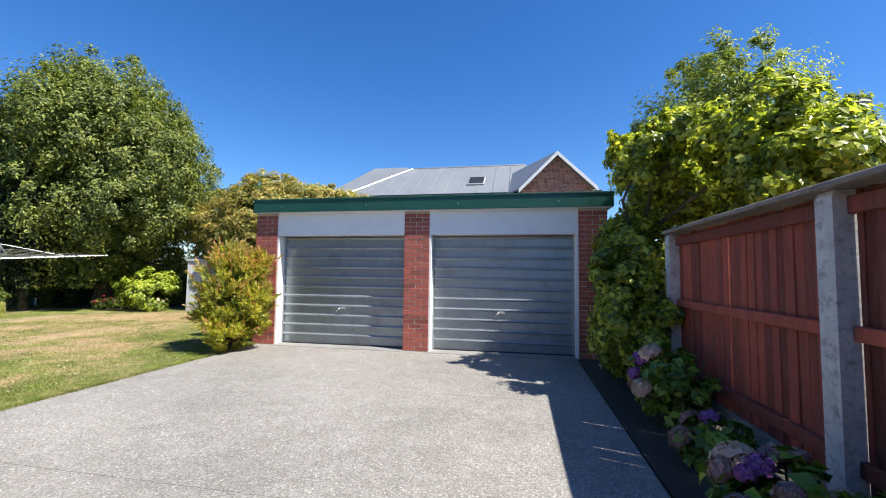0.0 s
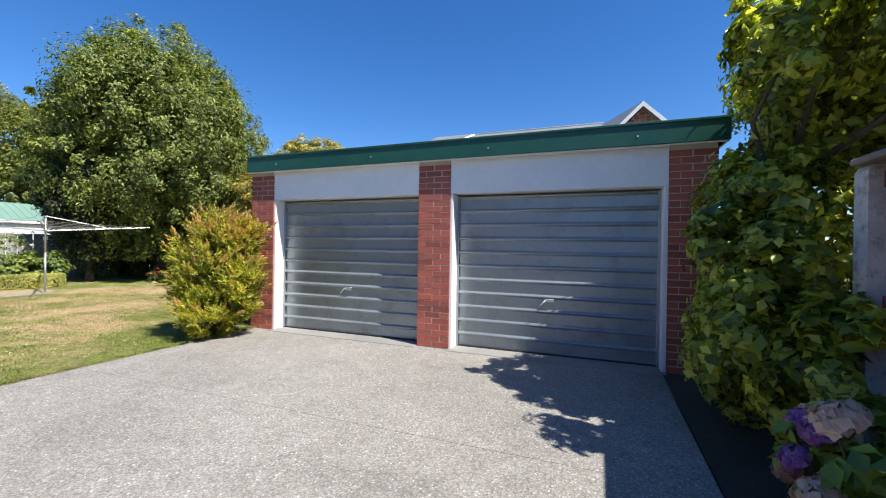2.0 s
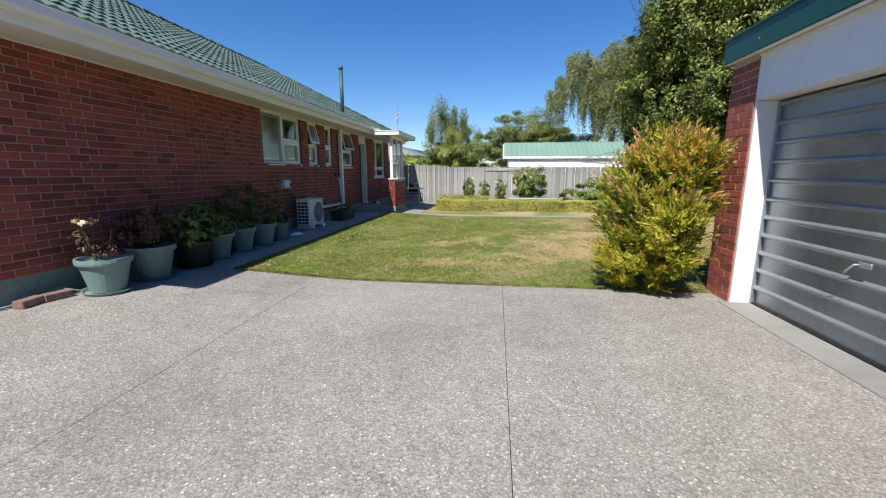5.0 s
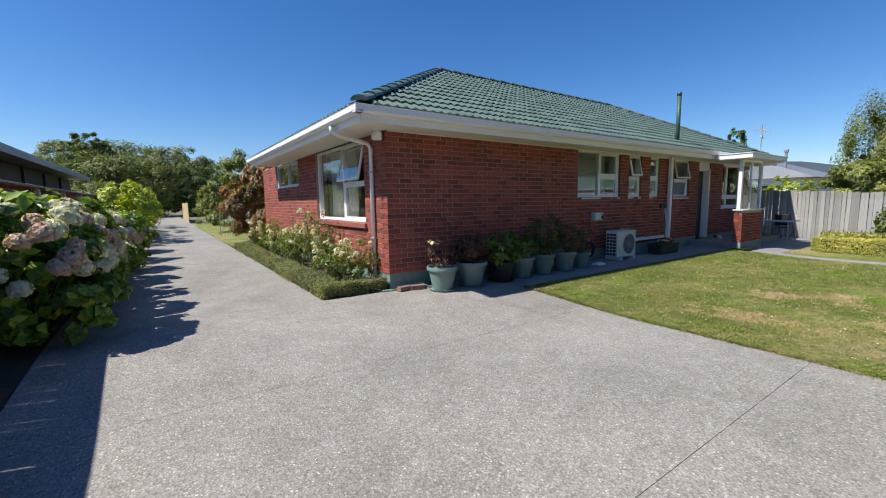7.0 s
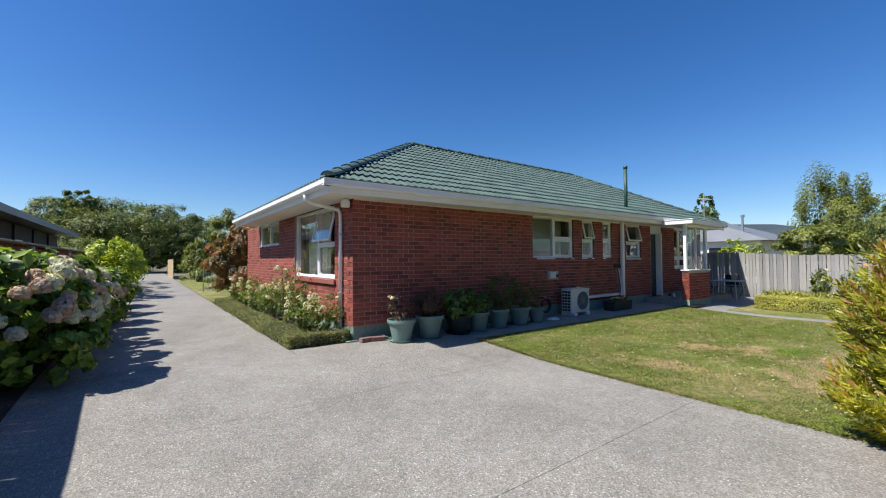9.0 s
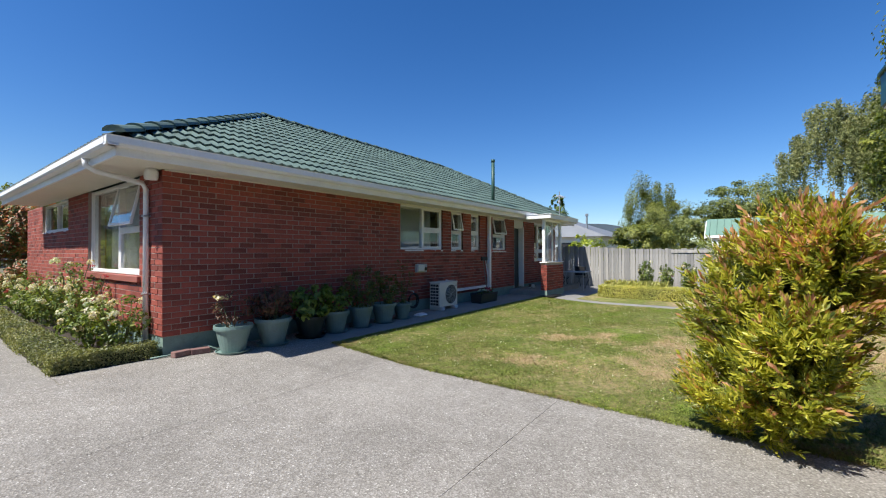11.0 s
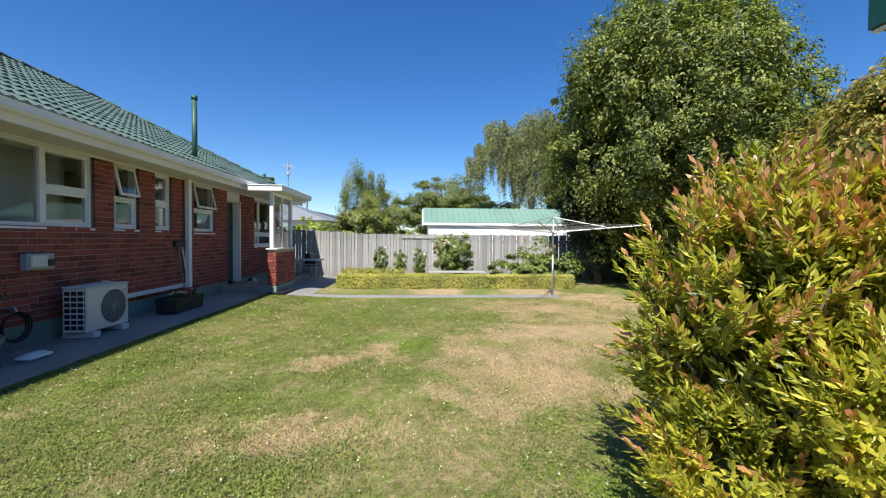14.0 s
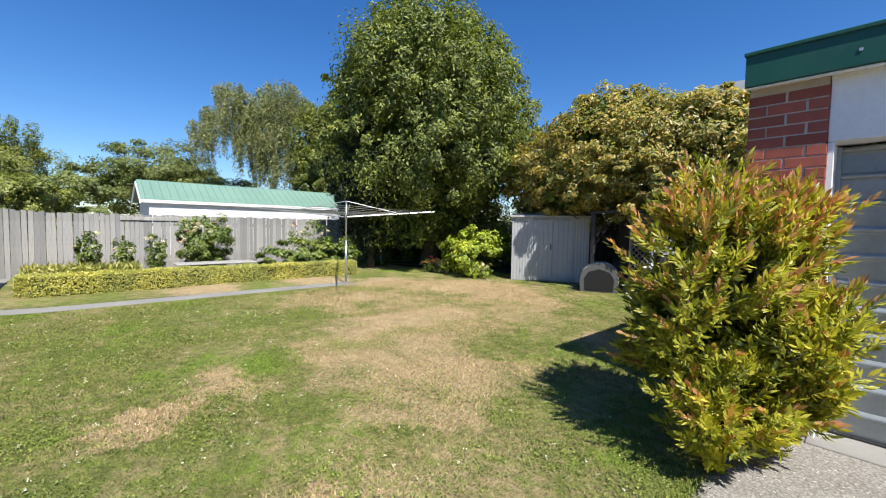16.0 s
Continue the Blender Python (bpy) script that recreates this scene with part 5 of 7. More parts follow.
tree("spreading green tree far off", (-36, 7.2, 0), 3.0, 0.25, [(-36, 7.2, 4.4, 2.6, 3.2, 1.7), (-36, 4.4, 3.4, 2.0, 2.0, 1.4), (-35, 10.2, 3.4, 2.0, 2.4, 1.1)], 60000, 0.16, L_FAR, 28, inside=0.4, clump=0.22, clumps=150)
tree("ochre-leaved shrub behind the boundary fence", (-27, 1.6, 0), 1.5, 0.1, [(-27, 1.6, 2.1, 1.4, 1.6, 1.0)], 14000, 0.16, L_ROUND, 29)
tree("tall grey-green trees beyond the end of the drive", (7, -62, 0), 6.0, 0.4, [(7.5, -62, 7.2, 3.4, 3.4, 2.6), (6.5, -61, 9.2, 1.6, 1.6, 1.4), (12, -60, 4.2, 5, 5, 2.6), (2, -64, 5.8, 5.5, 4, 3.8), (-2.5, -60, 5.0, 4.5, 4, 3.5), (16, -58, 3.6, 4, 4, 2.6), (4, -56, 3.6, 6, 3, 3.4), (-5, -58, 3.8, 5, 3, 3.2)], 150000, 0.30, L_FAR, 30, clump=0.2, clumps=420)
tree("round green garden tree by the drive", (-5.5, -22, 0), 2.5, 0.15, [(-5.2, -22, 3.1, 1.9, 1.9, 1.7), (-4.6, -21.5, 2.2, 1.4, 1.4, 1.2)], 22000, 0.17, L_FAR, 33)
tree("lime-green garden shrub at the drive bend", (-3.1, -26, 0), 1.5, 0.12, [(-3.2, -26, 1.5, 0.9, 0.9, 1.4)], 9000, 0.15, L_ROUND, 34)
tree("large red-tipped shrub at the end of the house", (-3.9, -11.0, 0.13), 1.4, 0.1, [(-3.75, -11.0, 1.75, 1.45, 1.4, 1.35), (-3.1, -10.4, 1.3, 0.9, 0.9, 1.0)], 30000, 0.11, L_RED, 35)


def house_behind():
    """The neighbour's two-storey house that looks over the garage roof."""
    h = thing("neighbour_house", "brick house with grey steel roof and gabled dormer", "house")
    Y = 24.0
    part("wall", Shape().box(-10.5, Y + 0.6, 0, 4.0, Y + 9.4, 6.3), MAT["brick_rest"], h)
    s = Shape().add([(-11.3, Y, 6.30), (4.6, Y, 6.30), (4.6, Y + 10, 6.3), (-11.3, Y + 10, 6.3), (-7.9, Y + 5, 9.25), (0.4, Y + 5, 9.25)], [(0, 1, 5, 4), (1, 2, 5), (2, 3, 4, 5), (3, 0, 4), (0, 3, 2, 1)])
    part("roof", s, MAT["roof_grey"], h, "grey ribbed steel hip roof")
    part("rear_roof", Shape().add([(-16.5, Y + 4, 6.3), (-8, Y + 4, 6.3), (-8, Y + 14, 6.3), (-16.5, Y + 14, 6.3), (-12.4, Y + 9, 10.5), (-9.4, Y + 9, 10.5)], [(0, 1, 5, 4), (1, 2, 5), (2, 3, 4, 5), (3, 0, 4), (0, 3, 2, 1)]), MAT["roof_grey"], h)
    part("rear_wall", Shape().box(-16, Y + 9.5, 0, -8.2, Y + 13.5, 6.29), MAT["brick_rest"], h)
    part("fascia", Shape().box(-11.3, Y - 0.06, 6.12, 4.6, Y, 6.30), MAT["dark_metal"], h)
    for k in range(15):
        x = -10.6 + k * 1.0
        top = min(1.0, (x + 11.3) / 3.4, (4.6 - x) / 4.2)
        part("roof_rib", Shape().tube([(x, Y, 6.33), (x, Y + 5 * top, 6.33 + 2.95 * top)], 0.02, 4), MAT["roof_grey"], h, mend=False)
    part("ridge", Shape().tube([(-7.9, Y + 5, 9.27), (0.4, Y + 5, 9.27)], 0.06, 6).tube([(-11.3, Y, 6.33), (-7.9, Y + 5, 9.27)], 0.05, 6), MAT["metal"], h)
    g = part("gable", Shape().extrude([(0.1, 4.0), (4.0, 4.0), (4.0, 6.2), (2.05, 8.02), (0.1, 6.2)], 1, Y - 1.0, Y + 0.4), MAT["mortar"], h, "pinkish brick gable end")
    rng = random.Random(5)
    rest = Shape()
    for r in range(39):
        z = 4.05 + r * 0.1
        half = 1.95 if z < 6.2 else 1.95 * (7.97 - z) / 1.77
        x = 2.05 - half + (0.12 if r % 2 else 0)
        while x < 2.05 + half - 0.1:
            rest.box(x, Y - 1.02, z, min(x + 0.22, 2.05 + half), Y - 1.0, z + 0.085)
            x += 0.24
    tagged(part("brickwork", rest, MAT["brick_pale"], g, mend=False), kind="stuff")
    for sgn in (-1, 1):
        part("dormer_roof", Shape().add([(2.05, Y - 1.35, 8.27), (2.05 + sgn * 2.1, Y - 1.35, 6.22), (2.05 + sgn * 2.1 - 3.4, Y + 5, 6.22), (2.05 - 3.4, Y + 5, 8.27), (2.05, Y - 1.35, 8.17), (2.05 + sgn * 2.1, Y - 1.35, 6.12), (2.05 + sgn * 2.1 - 3.4, Y + 5, 6.12), (2.05 - 3.4, Y + 5, 8.17)], [(0, 1, 2, 3), (4, 7, 6, 5), (0, 4, 5, 1), (1, 5, 6, 2)]), MAT["roof_grey"], h)
        part("bargeboard", Shape().add([(2.05, Y - 1.36, 8.25), (2.05 + sgn * 2.1, Y - 1.36, 6.20), (2.05 + sgn * 2.1, Y - 1.36, 5.97), (2.05, Y - 1.36, 8.03), (2.05, Y - 1.40, 8.25), (2.05 + sgn * 2.1, Y - 1.40, 6.20), (2.05 + sgn * 2.1, Y - 1.40, 5.97), (2.05, Y - 1.40, 8.03)], [(0, 1, 2, 3), (4, 7, 6, 5), (0, 4, 5, 1), (3, 2, 6, 7)]), MAT["white"], h, "white painted bargeboard")
    sk = part("skylight", Shape().box(-0.45, -0.6, 0, 0.45, 0.6, 0.09, 0.02), MAT["grey_plastic"], h)
    sk.matrix_basis = Matrix.Translation((-2.75, Y + 1.9, 7.43)) @ pose(0, 0, 0, 30.5) @ Matrix.Scale(1.2, 4)
    skp = part("skylight_pane", Shape().box(-0.40, -0.55, 0.091, 0.40, 0.55, 0.1), MAT["black"], h)
    skp.matrix_basis = sk.matrix_basis
    return h


house_behind()


def garage_next_door():
    g = thing("neighbour_garage", "long low garage with pale mint green roof", "garage")
    x0, x1, xr, y0, y1 = -25.8, -22.7, -24.2, 5.2, 14.2
    part("wall", Shape().box(x0, y0 + 0.1, 0, x1 - 0.02, y1, 2.24), MAT["white"], g)
    part("gable", Shape().extrude([(x0, 2.251), (x1 - 0.15, 2.251), (xr, 3.0)], 1, y0 + 0.1, y0 + 0.25), MAT["white"], g)
    part("roof", Shape().extrude([(x1, 2.24), (xr, 3.03), (x0 - 0.1, 2.24), (x0 - 0.1, 2.30), (xr, 3.10), (x1, 2.30)], 1, y0 - 0.15, y1 + 0.1), MAT["roof_mint"], g, "pale mint ribbed steel roof")
    for k in range(34):
        y = y0 + k * 0.27
        part("roof_rib", Shape().tube([(x1, y, 2.31), (xr, y, 3.11)], 0.016, 4), MAT["roof_mint"], g, mend=False)
    part("gutter", Shape().box(x1, y0 - 0.15, 2.15, x1 + 0.1, y1 + 0.1, 2.27, 0.01), MAT["white"], g)
    part("bargeboard", Shape().extrude([(x1, 2.12), (xr, 2.92), (x0 - 0.1, 2.12), (x0 - 0.1, 2.235), (xr, 3.025), (x1, 2.235)], 1, y0 - 0.19, y0 - 0.151), MAT["white"], g)


garage_next_door()


def house_over_fence():
    """Low dark house across the drive fence."""
    h = thing("low_house", "low neighbouring house with dark walls and flat eaves", "house")
    part("wall", Shape().box(4.6, -30, 0, 9, -3.0, 3.3), MAT["dark_room"], h)
    part("roof", Shape().extrude([(3.7, 3.32), (10, 3.7), (10, 3.92), (3.7, 3.54)], 1, -31, -2.2), MAT["roof_grey"], h)
    part("fascia", Shape().box(3.66, -31, 3.25, 3.699, -2.2, 3.52, 0.01), MAT["roof_grey"], h)
    for k in range(7):
        part("wall_post", Shape().box(4.50, -3.1 - 3.9 * k, 0, 4.599, -3.0 - 3.9 * k, 3.25, 0.008), MAT["dark_metal"], h)
    for y in (-4.0, -8.0, -13.0, -19.0):
        w = part("window", Shape().box(4.55, y - 1.3, 1.2, 4.62, y, 2.6, 0.01), MAT["cream"], h)
        part("pane", Shape().box(4.535, y - 1.2, 1.3, 4.549, y - 0.1, 2.5), MAT["black"], w)


house_over_fence()


def far_belt():
    """The belt of far trees and hedges that closes the horizon."""
    t = thing("far_trees", "distant belt of green garden trees and hedges", "trees", kind="stuff")
    rng = np.random.default_rng(95)
    blobs = []
    for k in range(46):
        a = math.radians(100 + 160 * k / 45) if k < 30 else math.radians(-80 + 170 * (k - 30) / 15)
        d = rng.uniform(75, 95)
        blobs.append((d * math.cos(a) - 4, d * math.sin(a), rng.uniform(0.8, 2.0), rng.uniform(5, 9), rng.uniform(5, 9), rng.uniform(1.8, 3.4)))
    crown("foliage", blobs, 110000, 0.45, L_FAR, t, 95, clump=0.26, clumps=260, inside=0.4, floor=-0.1)


far_belt()


# ---------------------------------------------------------------- things by the house wall
def shoot_leaves(axes, tips, n, length, width, rng, spread=(0.35, 0.95)):
    """Narrow leaves in a spiral round each shoot; returns corner places, four to a leaf."""
    m = len(axes)
    ax = axes / np.linalg.norm(axes, axis=1, keepdims=True)
    ref = np.where(np.abs(ax[:, 2:3]) < 0.9, np.array([[0, 0, 1.0]]), np.array([[1.0, 0, 0]]))
    u = np.cross(ax, ref)
    u /= np.linalg.norm(u, axis=1, keepdims=True)
    w = np.cross(ax, u)
    out = np.empty((m, n, 4, 3), dtype=np.float32)
    for k in range(n):
        f = k / (n - 1)
        ang = k * 2.4 + rng.uniform(0, 6.28, m)
        r = (u * np.cos(ang)[:, None] + w * np.sin(ang)[:, None])
        lean = (spread[1] + (spread[0] - spread[1]) * f) * rng.uniform(0.8, 1.2, m)[:, None]
        d = ax * np.cos(lean) + r * np.sin(lean)
        nor = np.cross(d, np.cross(r, d))
        side = np.cross(d, nor)
        side /= np.linalg.norm(side, axis=1, keepdims=True) + 1e-9
        ln = length * rng.uniform(0.75, 1.2, m)[:, None]
        base = tips - ax * (0.16 * (1 - f))
        out[:, k, 0] = base
        out[:, k, 1] = base + d * ln * 0.6 + side * width * 0.5
        out[:, k, 2] = base + d * ln + ax * ln * 0.12
        out[:, k, 3] = base + d * ln * 0.6 - side * width * 0.5
    return out.reshape(-1, 4, 3)


def quads(name, v, material):
    n = len(v)
    me = bpy.data.meshes.new(name)
    me.vertices.add(n * 4)
    me.vertices.foreach_set("co", v.reshape(-1).astype(np.float32))
    idx = np.arange(n)[:, None] * 4 + np.array([[0, 1, 2, 0, 2, 3]])
    me.loops.add(n * 6)
    me.loops.foreach_set("vertex_index", idx.reshape(-1).astype(np.int32))
    me.polygons.add(n * 2)
    me.polygons.foreach_set("loop_start", np.arange(0, n * 6, 3, dtype=np.int32))
    me.update(calc_edges=True)
    me.materials.append(material)
    me.shade_smooth()
    return me


L_LEUCA = leafy("leaf_leucadendron", [(0.20, 0.24, 0.028), (0.36, 0.37, 0.04), (0.52, 0.49, 0.06), (0.68, 0.60, 0.11)], 0.4, 0.38)
# darker copy of the leaf, with the shrub's inner shade in its colour
L_LEUCA_SHADED = leafy("leaf_leucadendron_shaded", [(0.07, 0.095, 0.02), (0.17, 0.20, 0.03), (0.34, 0.35, 0.05)], 0.4, 0.3)
L_TIP = leafy("leaf_leucadendron_tip", [(0.54, 0.36, 0.12), (0.62, 0.30, 0.16), (0.70, 0.42, 0.26), (0.56, 0.20, 0.13)], 0.4, 0.35)


def leucadendron(at):
    """The upright shrub of narrow leaves with reddish tips at the garage corner: branches that each end in a tuft of shoots."""
    t = thing("flowering_shrub", "bushy upright shrub with yellow-green leaves and reddish tips", "shrub", at=at)
    rng = np.random.default_rng(77)
    blobs = [(-0.02, 0.0, 1.02, 0.54, 0.52, 0.80), (0.20, 0.14, 1.30, 0.38, 0.36, 0.48), (-0.26, -0.04, 0.80, 0.40, 0.40, 0.48), (0.36, 0.02, 0.62, 0.34, 0.32, 0.46), (0.12, -0.16, 0.42, 0.42, 0.36, 0.38), (-0.08, 0.10, 1.60, 0.36, 0.36, 0.36), (0.60, 0.05, 0.80, 0.24, 0.23, 0.42), (0.36, 0.20, 1.54, 0.26, 0.26, 0.28)]
    blobs = [(x * 0.92, y * 1.4, z, rx * 0.90, ry * 1.22, rz) for x, y, z, rx, ry, rz in blobs]
    part("leafy_stem", Shape().tube([(0, 0, -0.02), (0.02, 0, 0.4), (0, 0, 1.0)], [0.05, 0.04, 0.015], 7), MAT["bark"], t, smooth=True)
    groups = {"shaded_leaf": ([], []), "new": ([], []), "tip": ([], [])}

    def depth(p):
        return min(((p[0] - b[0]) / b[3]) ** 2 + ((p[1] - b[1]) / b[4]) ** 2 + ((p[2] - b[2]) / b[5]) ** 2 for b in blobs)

    count = 0
    for bi, (x, y, z, rx, ry, rz) in enumerate(blobs):
        for k in range(int(145 * (rx * rz) / 0.4) + 10):
            d = rng.normal(size=3)
            d /= np.linalg.norm(d)
            c = np.array([x, y, z]) + d * np.array([rx, ry, rz]) * rng.uniform(0.70, 1.0)
            if c[2] < 0.12 or (c[2] < 0.50 and c[0] < -0.12):
                continue
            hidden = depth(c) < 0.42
            out = d * np.array([0.85, 0.85, 0.45]) + np.array([0, 0, 0.75])
            if count % 6 == 0:
                root = np.array([c[0] * 0.12, c[1] * 0.12, max(0.10, c[2] * 0.3)])
                mid = (root + c) / 2 + np.array([0, 0, 0.05])
                part("leafy_stem", Shape().tube([root, mid, c], [0.016, 0.011, 0.005], 5), MAT["bark"], t, smooth=True, mend=False)
            count += 1
            for q in range(int(rng.integers(4, 8))):
                p = c + rng.normal(size=3) * np.array([0.065, 0.065, 0.055])
                a = out + (p - c) * 5.0 + rng.normal(size=3) * 0.12
                tip = rng.random() < (0.62 if p[2] > 1.45 else 0.34 if p[2] > 1.05 else 0.11)
                # leaves deep inside, and a few at random, get the shade-darkened colour
                kind = "shaded_leaf" if hidden or rng.random() < 0.12 else ("tip" if tip else "new")
                groups[kind][0].append(a)
                groups[kind][1].append(p)
    for kind, mat_ in (("shaded_leaf", L_LEUCA_SHADED), ("new", L_LEUCA), ("tip", L_LEUCA)):
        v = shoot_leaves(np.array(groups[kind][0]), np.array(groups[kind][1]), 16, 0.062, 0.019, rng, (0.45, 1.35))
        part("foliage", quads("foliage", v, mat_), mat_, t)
    v = shoot_leaves(np.array(groups["tip"][0]), np.array(groups["tip"][1]) + np.array([0, 0, 0.02]), 9, 0.062, 0.026, rng, (0.15, 0.70))
    part("red_tip", quads("red_tip", v, L_TIP), L_TIP, t, "pinkish-red bracts at the shoot tips")
    return t


leucadendron((-5.17, 6.55, 0.0))


def pot_profile(r, h):
    return [(r * 0.62, 0.0), (r * 0.66, 0.01), (r * 0.93, h * 0.80), (r * 0.94, h * 0.83), (r * 1.04, h * 0.84), (r * 1.06, h * 0.90), (r * 1.05, h), (r * 0.97, h), (r * 0.92, h * 0.88), (r * 0.90, h * 0.86)]


L_NANDINA = leafy("leaf_nandina", [(0.05, 0.05, 0.02), (0.12, 0.06, 0.035), (0.20, 0.07, 0.045)])
L_SPARSE = leafy("leaf_potted", [(0.06, 0.085, 0.02), (0.11, 0.13, 0.025), (0.18, 0.17, 0.03)])
L_LILY = leafy("leaf_lily", [(0.09, 0.15, 0.025), (0.17, 0.24, 0.04), (0.27, 0.33, 0.07)])
PETAL = {k: leafy("petal_" + k, v, 0.6, 0.3) for k, v in dict(
    white=[(0.76, 0.74, 0.64), (0.86, 0.84, 0.74), (0.82, 0.72, 0.64)], pink=[(0.68, 0.46, 0.42), (0.78, 0.58, 0.52), (0.82, 0.70, 0.60)],
    mauve=[(0.34, 0.20, 0.21), (0.48, 0.30, 0.30), (0.54, 0.40, 0.36)], purple=[(0.22, 0.07, 0.36), (0.34, 0.13, 0.46), (0.42, 0.22, 0.50)],
    cream=[(0.70, 0.58, 0.40), (0.80, 0.72, 0.56), (0.76, 0.62, 0.48)], red=[(0.45, 0.04, 0.06), (0.55, 0.08, 0.10)]).items()}


def potted(x, r, h, kind, label, dark=False, seed=0):
    g = ground_at(x, 0.45)
    t = thing("potted_plant", label, "potted plant", "pots along the house wall", at=(x, 0.46, g))
    rng = np.random.default_rng(seed)
    part("saucer", Shape().lathe([(r * 0.9, 0.0), (r * 1.0, 0.03), (r * 0.96, 0.03), (r * 0.9, 0.012)], 22), MAT["pot_dark" if dark else "pot"], t)
    part("pot", Shape().lathe([(a * 1.04, b * 1.04 + 0.013) for a, b in pot_profile(r, h)], 26), MAT["pot_dark" if dark else "pot"], t, smooth=False)
    part("soil", Shape().lathe([(r * 0.89, h * 0.84), (r * 0.89, h * 0.885), (r * 0.5, h * 0.91)], 18), MAT["soil"], t)
    tall = dict(bare=0.5, nandina=0.55, lily=0.5, leafy=0.5, tall=0.75, twig=0.95)[kind]
    n_st = dict(bare=4, nandina=9, lily=7, leafy=6, tall=5, twig=3)[kind]
    for k in range(n_st):
        a, rr = rng.uniform(0, 6.28), rng.uniform(0.1, 0.8) * r
        top = (rr * 1.5 * math.cos(a), rr * 1.5 * math.sin(a), h + tall * rng.uniform(0.6, 1.0))
        part("stem", Shape().tube([(rr * 0.5 * math.cos(a), rr * 0.5 * math.sin(a), h * 0.85), (rr * math.cos(a), rr * math.sin(a), h + tall * 0.4), top], [0.008, 0.006, 0.003], 5), MAT["stem"], t, mend=False)
    spec = dict(bare=(L_NANDINA, 300, 0.05, 0.22), nandina=(L_NANDINA, 1500, 0.055, 0.32), lily=(L_LILY, 620, 0.12, 0.32), leafy=(L_LILY, 620, 0.09, 0.28), tall=(L_SPARSE, 1100, 0.055, 0.28), twig=(L_SPARSE, 330, 0.055, 0.18))[kind]
    zc = h + tall * 0.55
    crown("leaves", [(0, 0, zc, spec[3], spec[3], tall * 0.42), (0.05, 0.02, h + tall * 0.25, spec[3] * 0.9, spec[3] * 0.9, tall * 0.22)], spec[1], spec[2], spec[0], t, seed, clumps=24, clump=0.3)
    if kind == "bare":
        crown("flower", [(0.18, 0.05, h + 0.42, 0.09, 0.09, 0.05)], 90, 0.05, PETAL["cream"], t, seed + 1, aspect=0.6, clumps=10)
    return t


POTS = [(-3.83, 0.235, 0.36, "bare", "green plastic pot with sparse twiggy plant and cream flower", False),
        (-4.44, 0.245, 0.38, "nandina", "green plastic pot with reddish feathery shrub", False),
        (-5.12, 0.25, 0.33, "lily", "black pot overflowing with broad green leaves", True),
        (-5.64, 0.225, 0.35, "leafy", "green plastic pot with leafy green plant", False),
        (-6.24, 0.215, 0.36, "tall", "green plastic pot with thin yellowing shrub", False),
        (-6.86, 0.235, 0.36, "tall", "green plastic pot with tall yellow-green shrub", False),
        (-7.42, 0.185, 0.30, "twig", "small green pot with tall twiggy sapling", False)]
for i, (x, r, h, kind, label, dark) in enumerate(POTS):
    potted(x, r, h, kind, label, dark, 100 + i)


